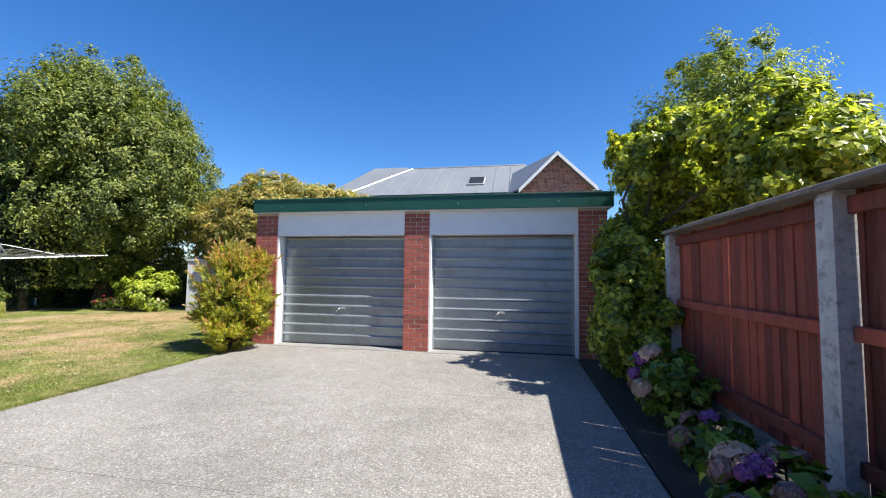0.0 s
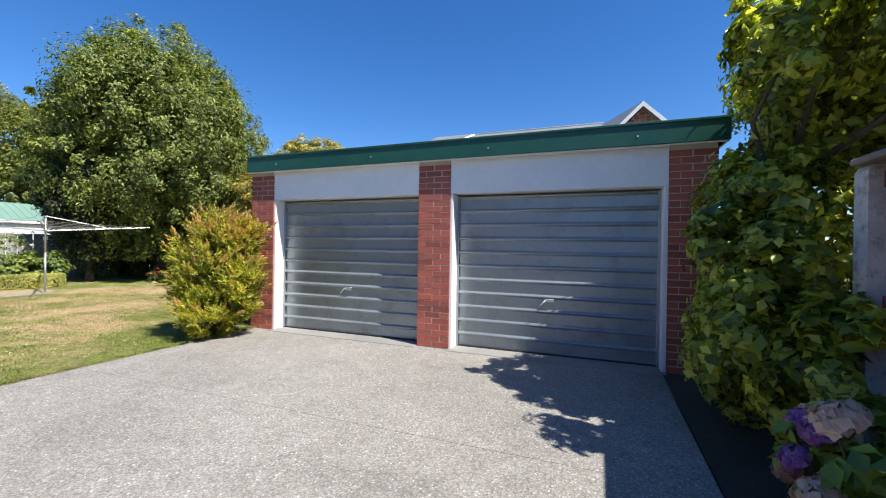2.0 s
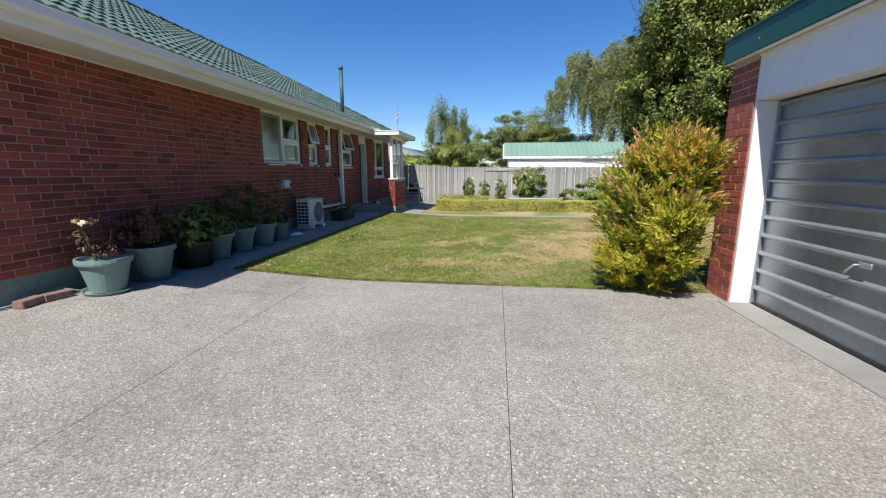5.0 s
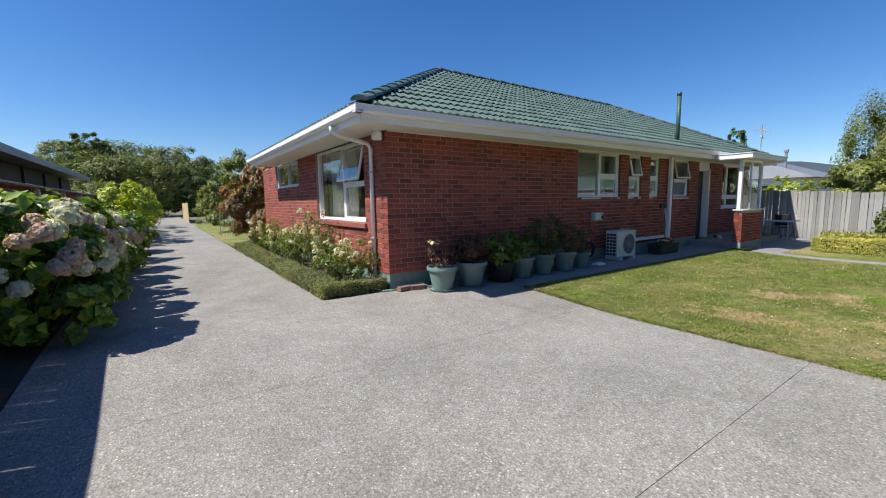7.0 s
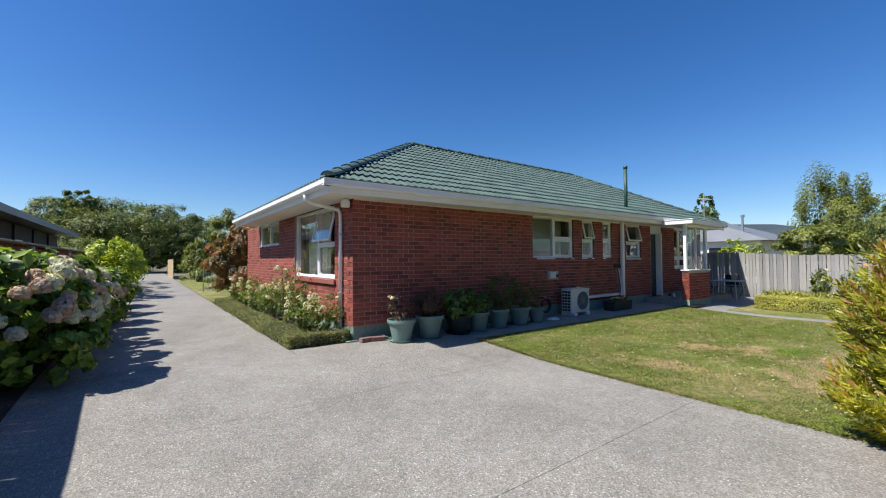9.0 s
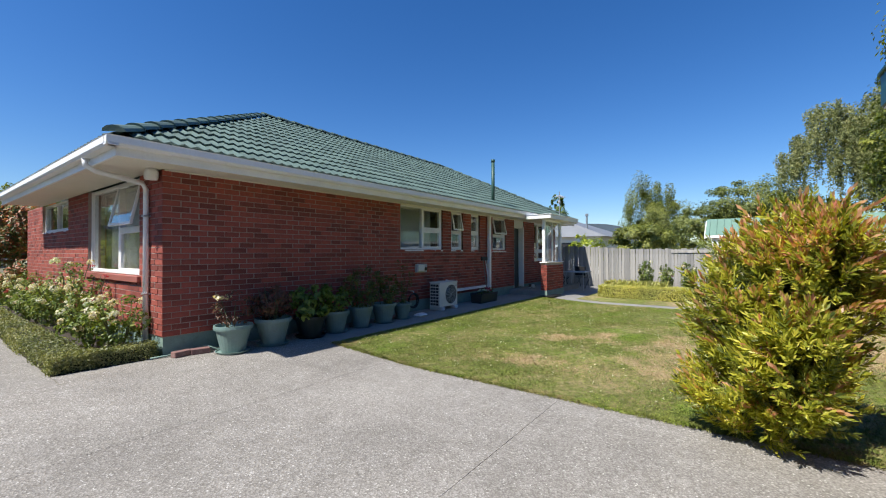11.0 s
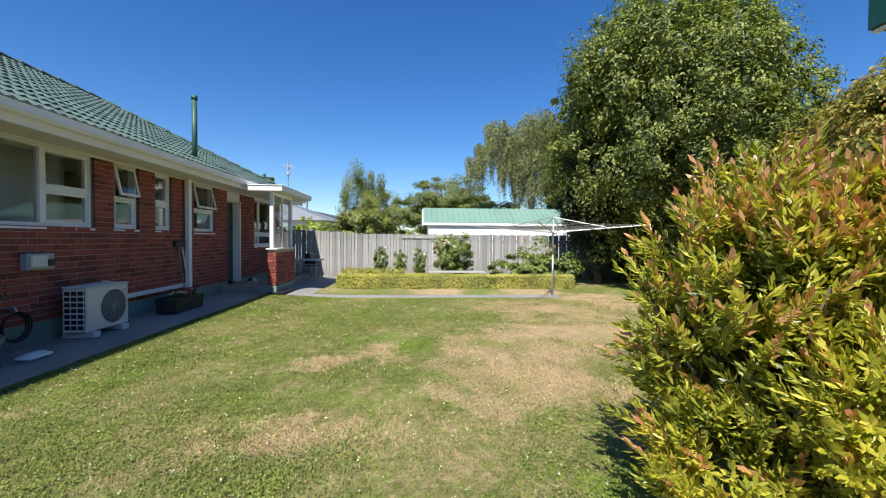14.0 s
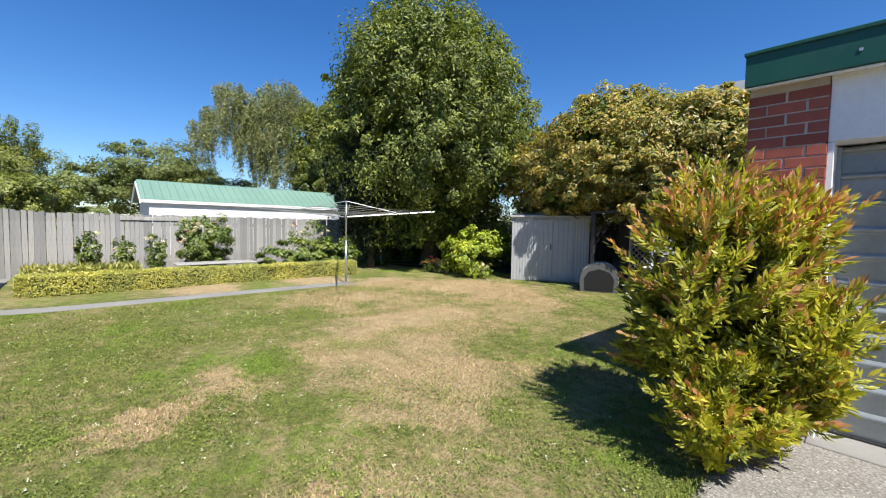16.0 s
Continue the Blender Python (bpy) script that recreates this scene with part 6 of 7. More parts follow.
def heat_pump():
    t = thing("heat_pump", "cream outdoor heat pump unit on two feet", "heat pump", at=(-9.12, 0.33, ground_at(-9, 0.3)))
    part("casing", Shape().box(-0.38, -0.15, 0.08, 0.38, 0.15, 0.66, 0.012), MAT["plastic"], t)
    part("top_lid", Shape().box(-0.39, -0.16, 0.661, 0.39, 0.16, 0.685, 0.008), MAT["plastic"], t)
    for x in (-0.27, 0.27):
        part("foot", Shape().box(x - 0.06, -0.20, 0, x + 0.06, 0.20, 0.078, 0.01), MAT["plastic"], t)
    ring = [(-0.09 + 0.235 * math.cos(2 * math.pi * k / 28), 0.152, 0.37 + 0.235 * math.sin(2 * math.pi * k / 28)) for k in range(28)]
    # flat black disc on the casing stands for the shade behind the grille
    part("fan_recess", Shape().add([(x, 0.1505, z) for x, y, z in ring], [tuple(reversed(range(28)))]), MAT["black"], t)
    for k in range(7):
        r = 0.235 - k * 0.031
        pts = [(-0.09 + r * math.cos(2 * math.pi * j / 24), 0.158, 0.37 + r * math.sin(2 * math.pi * j / 24)) for j in range(25)]
        part("grille_ring", Shape().tube(pts, 0.004, 5, False), MAT["grey_plastic"], t, mend=False)
    for k in range(6):
        a = math.pi * k / 6
        part("grille_bar", Shape().tube([(-0.09 + 0.235 * math.cos(a), 0.160, 0.37 + 0.235 * math.sin(a)), (-0.09 - 0.235 * math.cos(a), 0.160, 0.37 - 0.235 * math.sin(a))], 0.004, 5), MAT["grey_plastic"], t, mend=False)
    part("coil", Shape().box(0.3802, -0.13, 0.10, 0.384, 0.13, 0.64), MAT["black"], t)
    for k in range(8):
        z = 0.10 + k * 0.0755
        part("guard_bar", Shape().box(0.3845, -0.14, z, 0.395, 0.14, z + 0.022, 0.003), MAT["plastic"], t, mend=False)
    for k in range(4):
        y = -0.13 + k * 0.083
        part("guard_bar", Shape().box(0.3955, y, 0.09, 0.40, y + 0.014, 0.65, 0.002), MAT["plastic"], t, mend=False)
    part("badge", Shape().box(-0.34, 0.1505, 0.56, -0.26, 0.154, 0.585), MAT["grey_plastic"], t)
    d = thing("pipe_duct", "white plastic pipe duct along the house wall", "pipe", at=(0, 0, 0))
    z = 0.47
    part("duct", Shape().box(-11.78, 0.005, z, -9.72, 0.07, z + 0.07, 0.006), MAT["white"], d)
    part("elbow", Shape().tube([(-9.75, 0.04, z + 0.03), (-9.68, 0.05, z + 0.06), (-9.66, 0.06, z + 0.16), (-9.66, 0.06, z + 0.27)], 0.045, 10), MAT["white"], d, smooth=True)
    part("cowl", Shape().tube([(-9.66, 0.0, z + 0.30), (-9.66, 0.16, z + 0.26)], 0.055, 10), MAT["white"], d, smooth=True)


heat_pump()


def small_things():
    m = thing("meter_box", "grey wall-mounted power meter box", "meter box", at=(-8.56, 0.0, 1.06))
    part("case", Shape().box(-0.19, 0.004, 0.0, 0.19, 0.09, 0.20, 0.01), MAT["grey_plastic"], m)
    part("cover", Shape().box(-0.06, 0.091, 0.03, 0.16, 0.12, 0.18, 0.01), MAT["plastic"], m)
    part("socket", Shape().box(-0.17, 0.091, 0.04, -0.08, 0.115, 0.12, 0.008), MAT["black"], m)
    hz = thing("garden_hose", "dark hose coiled against the wall below a tap", "hose", at=(-8.2, 0.06, ground_at(0, 0)))
    part("tap", Shape().tube([(0, -0.05, 0.5), (0, 0.04, 0.5), (0, 0.06, 0.46)], 0.014, 8), MAT["metal"], hz)
    for k in range(3):
        r = 0.15 + 0.012 * k
        part("loop", Shape().tube([(r * math.cos(2 * math.pi * j / 20), 0.03 + 0.02 * k, 0.28 + r * math.sin(2 * math.pi * j / 20)) for j in range(21)], 0.011, 6, False), MAT["black"], hz, mend=False)
    dish = tagged(part("pet_dish", Shape().box(-8.06, 0.48, 0.127, -7.76, 0.66, 0.17, 0.02).box(-8.02, 0.52, 0.171, -7.8, 0.62, 0.19, 0.01), MAT["white"]), "small white plastic tray on the path", "tray")
    pl = thing("planter_box", "dark trough planter with red and white flowers", "planter", at=(-10.95, 0.42, ground_at(0, 0.4)))
    part("trough", Shape().extrude([(-0.15, 0.0), (0.15, 0.0), (0.19, 0.27), (0.165, 0.27), (0.14, 0.05), (-0.14, 0.05), (-0.165, 0.27), (-0.19, 0.27)], 0, -0.45, 0.45), MAT["pot_dark"], pl)
    part("soil", Shape().box(-0.44, -0.15, 0.05, 0.44, 0.15, 0.24), MAT["soil"], pl)
    crown("leaves", [(0, 0, 0.30, 0.42, 0.14, 0.08)], 500, 0.05, L_SPARSE, pl, 5, clumps=30)
    crown("red_flower", [(-0.1, 0.05, 0.36, 0.3, 0.1, 0.05)], 90, 0.05, PETAL["red"], pl, 6, aspect=0.8, clumps=12)
    crown("white_flower", [(0.1, 0.05, 0.35, 0.3, 0.1, 0.05)], 70, 0.05, PETAL["white"], pl, 7, aspect=0.8, clumps=8)
    for x, lab, col in ((-11.50, "wooden-handled broom leaning on the house wall", "cap_wood"), (-11.64, "white-handled garden tool leaning on the wall", "white")):
        b = thing("broom", lab, "broom", at=(x, 0, 0.13))
        part("handle", Shape().tube([(0.06, 0.26, 0.02), (-0.04, 0.04, 1.18)], 0.013, 8), MAT[col], b)
        part("head", Shape().box(-0.13, 0.015, 1.16, 0.06, 0.065, 1.28, 0.015), MAT["black"], b)
    mat_ = tagged(part("doormat", Shape().box(-14.0, 1.15, 0.131, -13.2, 1.55, 0.15, 0.004).box(-13.95, 1.2, 0.1505, -13.25, 1.5, 0.156, 0.002), MAT["black"]), "dark rubber doormat before the porch step", "doormat")
    for k, y in enumerate((0.30, 0.42)):
        sh = thing("shoe", "white and black shoe lying on the porch step", "shoe", "shoes on the step", at=(-14.35, y, 0.296), rz=20 + 15 * k)
        part("sole", Shape().box(-0.14, -0.045, 0, 0.14, 0.045, 0.025, 0.012), MAT["white"], sh)
        part("upper", Shape().extrude([(-0.13, 0.0255), (0.13, 0.0255), (0.135, 0.05), (0.05, 0.075), (-0.04, 0.11), (-0.13, 0.10)], 1, -0.04, 0.04), MAT["white" if k else "black"], sh)
    for x, y, rz in ((-3.28, 0.16, 8), (-3.50, 0.20, -14)):
        b = tagged(part("loose_brick", Shape().box(-0.115, -0.055, 0, 0.115, 0.055, 0.076, 0.006), surf("weathered_brick", (0.22, 0.12, 0.105), 0.9, 0.3, 9, 60, 0.5, 0.004, dirt=(0.3, 0.27, 0.24), dirt_amount=0.5)), "loose weathered red brick lying at the wall foot", "brick", "loose bricks")
        b.matrix_basis = pose(x, y, ground_at(x, y), 0, 0, rz)
    pts = [(-2.95, 0.05, 0.15), (-3.2, 0.06, 0.15), (-3.45, 0.07, 0.17), (-3.6, 0.12, 0.215), (-3.7, 0.25, 0.16), (-4.1, 0.12, 0.15)]
    tagged(part("hose", Shape().tube(pts, 0.012, 8), MAT["plinth"], smooth=True), "pale green garden hose along the plinth", "hose")
    an = thing("aerial", "thin metal television aerial above the roof", "aerial", at=(-15.65, 0.90, 2.75))
    part("mast", Shape().tube([(0, 0, 0), (0, 0, 1.05)], 0.014, 6), MAT["metal"], an)
    part("boom", Shape().tube([(-0.32, 0, 0.86), (0.3, 0.06, 0.86)], 0.008, 5), MAT["metal"], an)
    for k in range(7):
        part("element", Shape().tube([(-0.3 + 0.1 * k, -0.12, 0.86), (-0.3 + 0.1 * k, 0.16, 0.86)], 0.005, 4), MAT["metal"], an)
    part("box", Shape().box(-0.05, -0.03, 0.60, 0.05, 0.03, 0.72, 0.01), MAT["grey_plastic"], an)


small_things()


def garden_table():
    t = thing("garden_table", "small pale-topped outdoor table on metal legs", "table", at=(-16.6, 1.25, ground_at(-16.6, 1.25) + 0.012))
    part("tabletop", Shape().box(-0.45, -0.42, 0.66, 0.45, 0.42, 0.69, 0.008), MAT["grey_plastic"], t)
    for sx in (-1, 1):
        for sy in (-1, 1):
            part("leg", Shape().tube([(sx * 0.38, sy * 0.36, 0), (sx * 0.34, sy * 0.32, 0.66)], 0.014, 7), MAT["metal"], t)
    for x, y, rz in ((-16.5, 0.70, 0), (-17.45, 1.2, 80)):
        c = thing("garden_chair", "dark folding garden chair beside the table", "chair", "chairs at the table", at=(x, y, ground_at(x, y) + 0.012), rz=rz)
        part("seat", Shape().box(-0.22, -0.2, 0.42, 0.22, 0.2, 0.445, 0.01), MAT["black"], c)
        part("backrest", Shape().box(-0.22, -0.24, 0.5, 0.22, -0.215, 0.86, 0.01), MAT["black"], c)
        for sx in (-1, 1):
            part("leg", Shape().tube([(sx * 0.2, 0.22, 0), (sx * 0.2, -0.22, 0.87)], 0.011, 6), MAT["black"], c)
            part("leg", Shape().tube([(sx * 0.2, -0.24, 0), (sx * 0.2, 0.18, 0.43)], 0.011, 6), MAT["black"], c)


garden_table()


# ---------------------------------------------------------------- rose bed beside the drive
def rosette(name, r, n, colours, seed):
    """A head of small overlapping petals, shared by all flowers of one look."""
    rng = np.random.default_rng(seed)
    d = rng.normal(size=(n, 3))
    d[:, 2] = np.abs(d[:, 2]) * 1.1 - 0.3
    d /= np.linalg.norm(d, axis=1, keepdims=True)
    return leaf_mesh(name, d * r * rng.uniform(0.85, 1.05, (n, 1)) * np.array([1, 1, 0.8]), d + rng.normal(size=(n, 3)) * 0.25, np.full(n, r * 0.55), PETAL[colours], 0.9, rng, 0.15)


ROSE = rosette("bloom", 0.06, 46, "cream", 1)
ROSE_W = rosette("bloom", 0.065, 46, "white", 2)
ROSE_R = rosette("bloom", 0.04, 36, "red", 3)
HEADS = {"white": rosette("flower_head", 0.125, 190, "white", 4), "pink": rosette("flower_head", 0.12, 190, "pink", 5), "mauve": rosette("flower_head", 0.10, 170, "mauve", 6), "purple": rosette("flower_head", 0.085, 150, "purple", 7)}


def rose_bush(x, y, h, r, blooms, label, seed, leaves=900, z=None, leaf=0.06):
    rng = np.random.default_rng(seed)
    t = thing("rose_bush", label, "rose", "roses", at=(x, y, ground_at(x, y) if z is None else z))
    for k in range(6):
        a = rng.uniform(0, 6.28)
        part("cane", Shape().tube([(0.02 * math.cos(a), 0.02 * math.sin(a), 0), (0.4 * r * math.cos(a), 0.4 * r * math.sin(a), h * 0.5), (0.8 * r * math.cos(a + 0.3), 0.8 * r * math.sin(a + 0.3), h * rng.uniform(0.75, 0.98))], [0.011, 0.008, 0.004], 5), MAT["stem"], t, mend=False)
    crown("leaves", [(0, 0, h * 0.55, r * 0.85, r * 0.85, h * 0.36), (0, 0, h * 0.3, r * 0.6, r * 0.6, h * 0.22)], leaves, leaf, L_ROSE, t, seed, aspect=0.6, clumps=60, clump=0.25)
    for k in range(blooms):
        a, u = rng.uniform(0, 6.28), rng.uniform(0.1, 1)
        o = part("bloom", [ROSE, ROSE, ROSE_W, ROSE_R][int(rng.integers(0, 40) / 12.5) if rng.random() < 0.9 else 3], None, t)
        o.matrix_basis = pose(r * 0.85 * math.cos(a) * math.sqrt(1 - (u - 0.4) ** 2), r * 0.85 * math.sin(a) * math.sqrt(1 - (u - 0.4) ** 2), h * (0.42 + 0.55 * u), rng.uniform(-40, 40), rng.uniform(-40, 40), 0)


rr = random.Random(3)
for k in range(11):
    y = -0.55 - k * 0.78
    rose_bush(-2.72 + rr.uniform(-0.1, 0.1), y, (0.85, 0.75, 1.1, 1.35, 1.0, 0.95, 0.8, 0.9, 1.0, 0.8, 0.9)[k], rr.uniform(0.3, 0.42), rr.randint(6, 11), "rose bush with cream and peach blooms beside the wall", 200 + k)


def border(x0, x1, y0, y1, z1, label, leaf, material, n, seed, floor=0.02, name="low_hedge"):
    """A clipped low hedge: leaves over the faces of a softened box."""
    t = thing(name, label, "hedge")
    rng = np.random.default_rng(seed)
    g = np.array([ground_at((x0 + x1) / 2, y) for y in (y0, y1)])
    p = rng.uniform(0, 1, (n, 3))
    face = rng.choice(5, n, p=[0.26, 0.26, 0.1, 0.1, 0.28])
    q = p.copy()
    jit = np.abs(rng.normal(0, 0.05, n))
    q[face == 0, 0], q[face == 1, 0], q[face == 2, 1], q[face == 3, 1], q[face == 4, 2] = jit[face == 0], 1 - jit[face == 1], jit[face == 2] * 0.3, 1 - jit[face == 3] * 0.3, 1 - jit[face == 4] * 0.6
    nor = np.zeros((n, 3))
    nor[face == 0, 0], nor[face == 1, 0], nor[face == 2, 1], nor[face == 3, 1], nor[face == 4, 2] = -1, 1, -1, 1, 1
    c = q * np.array([x1 - x0, y1 - y0, z1]) + np.array([x0, y0, 0])
    c[:, 2] += g[0] + (g[1] - g[0]) * q[:, 1]
    bulge = np.array([noise.noise((a * 2.2, b * 2.2, cc * 2.2)) for a, b, cc in c])
    c += nor * (bulge * 0.06)[:, None] + rng.normal(0, 0.012, (n, 3))
    me = leaf_mesh("foliage", c, nor * 0.8 + rng.normal(size=(n, 3)) * 0.6, leaf * rng.uniform(0.6, 1.3, n), material, 0.5, rng)
    part("foliage", me, material, t)
    zlow = float(min(g))
    # solid box added inside, dark as the shade between the leaves
    part("inner_mass", Shape().box(x0 + 0.06, y0 + 0.06, zlow - 0.02, x1 - 0.06, y1 - 0.06, zlow + z1 - 0.06, 0.04), surf(name + "_inner_shade", (0.05, 0.055, 0.02), 0.9, 0.4, 20, 90, 0.6, 0.01), t)
    return t


border(-2.38, -2.0, -8.6, -0.02, 0.20, "low clipped grey-green herb hedge edging the rose bed", 0.035, L_LAVENDER, 22000, 41)
border(-3.05, -2.385, -0.32, -0.02, 0.20, "low clipped grey-green herb hedge at the house corner", 0.035, L_LAVENDER, 5000, 42)
border(-15.55, -15.05, 2.45, 9.5, 0.40, "long low box hedge clipped square, variegated yellow-green", 0.042, L_HEDGE, 46000, 43, name="box_hedge")


# ---------------------------------------------------------------- hydrangeas along the fence
def hydrangea(x, y, h, r, heads, colours, label, seed, n=1500, leaf=0.15):
    rng = np.random.default_rng(seed)
    t = thing("hydrangea", label, "hydrangea", "hydrangeas along the fence", at=(x, y, ground_at(x, y)))
    for k in range(7):
        a = rng.uniform(0, 6.28)
        part("stem", Shape().tube([(0.05 * math.cos(a), 0.05 * math.sin(a), 0), (0.5 * r * math.cos(a), 0.5 * r * math.sin(a), h * 0.5), (0.75 * r * math.cos(a), 0.75 * r * math.sin(a), h * 0.85)], [0.014, 0.01, 0.006], 5), MAT["stem"], t, mend=False)
    crown("leaves", [(0, 0, h * 0.55, r, r, h * 0.42), (-r * 0.2, 0, h * 0.35, r * 0.85, r * 0.85, h * 0.3)], n, leaf, L_HYDRA, t, seed, aspect=0.68, clumps=60, clump=0.2, floor=0.03)
    for k in range(heads):
        a, u = rng.normal(2.6, 1.1), rng.uniform(-0.3, 0.98)
        q = math.sqrt(max(0, 1 - u * u))
        o = part("flower_head", HEADS[colours[int(rng.integers(0, len(colours)))]], None, t)
        o.matrix_basis = pose(r * 1.04 * q * math.cos(a), r * 1.04 * q * math.sin(a), h * (0.57 + 0.42 * u), rng.uniform(-30, 30) + 50 * q * -math.sin(a), 50 * q * math.cos(a), 0) @ Matrix.Scale(rng.uniform(0.55, 0.95), 4)


hydrangea(1.36, 2.38, 0.46, 0.32, 17, ("mauve", "mauve", "pink", "mauve", "mauve", "purple"), "low hydrangea with faded mauve and purple heads", 301, 500, 0.12)
hydrangea(1.48, 4.35, 0.72, 0.36, 9, ("mauve", "pink", "purple"), "hydrangea with faded pink heads beside the fence", 302, 800, 0.11)
hydrangea(1.45, 3.45, 0.34, 0.24, 3, ("mauve", "purple"), "small hydrangea in the shade of the fence", 309, 400, 0.11)
for k, (y, h, r) in enumerate(((-0.02, 1.50, 0.66), (-1.2, 1.52, 0.66), (-2.5, 1.42, 0.70), (-3.9, 1.35, 0.68), (-5.5, 1.3, 0.7), (-7.4, 1.25, 0.75), (-9.7, 1.2, 0.8))):
    hydrangea(1.06 if k == 0 else 1.08 - 0.01 * k, y, h, r, 30 if k < 4 else 18, ("white", "pink", "white", "white", "pink"), "large hydrangea with pale pink and white heads", 303 + k, 3400, 0.14)
tree("bright green shrub along the drive fence", (1.0, -13.5, 0.13), 1.0, 0.05, [(1.0, -13.5, 1.25, 0.9, 1.6, 1.1), (0.9, -16.5, 1.2, 0.9, 1.8, 1.0)], 9000, 0.16, L_LIME, 36, name="drive_shrub")
tree("bright green shrub along the drive fence", (1.2, -22, 0.13), 1.0, 0.05, [(1.2, -21, 1.3, 1.1, 2.4, 1.2), (1.2, -27, 1.4, 1.2, 3.0, 1.4)], 9000, 0.2, L_CREEP, 37, name="drive_shrub")


# ---------------------------------------------------------------- lawn furniture and the far beds
def clothes_line():
    t = thing("rotary_clothes_line", "silver rotary clothes line standing in the lawn", "clothes line", at=(-13.5, 8.3, 0.0))
    part("pole", Shape().tube([(0, 0, -0.02), (0, 0, 1.1)], 0.026, 10).tube([(0, 0, 1.1), (0, 0, 2.08)], 0.02, 10), MAT["metal"], t, smooth=True)
    part("collar", Shape().tube([(0, 0, 1.62), (0, 0, 1.74)], 0.035, 10), MAT["metal"], t, smooth=True)
    part("ground_socket", Shape().lathe([(0.06, 0), (0.06, 0.03), (0.035, 0.05)], 12), MAT["concrete"], t)
    part("crank", Shape().tube([(0.02, 0, 0.22), (0.12, 0, 0.22), (0.12, 0, 0.12)], 0.009, 6), MAT["metal"], t)
    tips = []
    for k in range(4):
        a = math.radians(-27 + 90 * k)
        d = Vector((math.cos(a), math.sin(a), 0))
        tip = d * 2.25 + Vector((0, 0, 1.86))
        tips.append((d, tip))
        part("arm", Shape().tube([d * 0.03 + Vector((0, 0, 1.68)), tip], [0.016, 0.012], 7), MAT["metal"], t)
        part("stay", Shape().tube([(0, 0, 2.07), d * 1.35 + Vector((0, 0, 1.79))], 0.010, 5), MAT["metal"], t, mend=False)
    for q in range(5):
        f = 0.45 + 0.137 * q
        for k in range(4):
            (d0, t0), (d1, t1) = tips[k], tips[(k + 1) % 4]
            p0, p1 = Vector((0, 0, 1.68)).lerp(t0, f), Vector((0, 0, 1.68)).lerp(t1, f)
            part("line", Shape().tube([p0, p0.lerp(p1, 0.5) - Vector((0, 0, 0.02)), p1], 0.0042, 4, False), MAT["metal"], t, mend=False)


clothes_line()
for k, (y, h) in enumerate(((3.5, 0.95), (4.17, 0.85), (4.85, 0.9))):
    rose_bush(-17.4, y, h + 0.30, 0.26, 3, "young standard rose against the grey fence", 230 + k, 1300, leaf=0.075)
rose_bush(-17.6, 6.05, 1.75, 0.74, 34, "broad rose bush covered in white blooms", 240, 8000, leaf=0.085)
rose_bush(-17.2, 9.0, 1.65, 0.7, 10, "thin rose bush with dry brown shoots", 241, 1800, leaf=0.075)


def ground_cover():
    t = thing("ground_cover", "spreading dark green leafy ground cover behind the hedge", "shrub")
    crown("leaves", [(-16.6, 8.6, 0.46, 0.7, 1.1, 0.50), (-16.5, 9.6, 0.46, 0.6, 0.8, 0.50), (-16.6, 7.7, 0.3, 0.5, 0.6, 0.36)], 8500, 0.12, L_ROSE, t, 51, aspect=0.6, floor=0.03)
    part("stem", Shape().tube([(-16.6, 8.6, 0), (-16.6, 8.6, 0.4)], [0.03, 0.01], 5), MAT["stem"], t)
    s = thing("bench_seat", "low broad weathered grey timber slatted bench", "bench", at=(-16.65, 6.1, 0.03))
    for k in range(7):
        part("slat", Shape().box(-0.36 + 0.1 * k, -0.95, 0.35, -0.27 + 0.1 * k, 0.95, 0.38, 0.006), MAT["grey_wood"], s)
    for sx in (-0.2, 0.2):
        for sy in (-0.6, 0.6):
            part("leg", Shape().box(sx - 0.03, sy - 0.03, 0, sx + 0.03, sy + 0.03, 0.35, 0.005), MAT["grey_wood"], s)
    g = thing("meadow_grass", "tufts of dry yellow grass behind the hedge", "grass", kind="stuff")
    rng = np.random.default_rng(52)
    n = 2500
    c = np.stack([rng.uniform(-16.6, -15.6, n), 2.5 + 1.9 * rng.random(n) ** 1.4, rng.uniform(0.1, 0.5, n)], 1)
    part("blades", leaf_mesh("blades", c, rng.normal(size=(n, 3)) * np.array([1, 1, 0.1]), np.full(n, 0.22), L_HEDGE, 0.06, rng), L_HEDGE, g)


ground_cover()


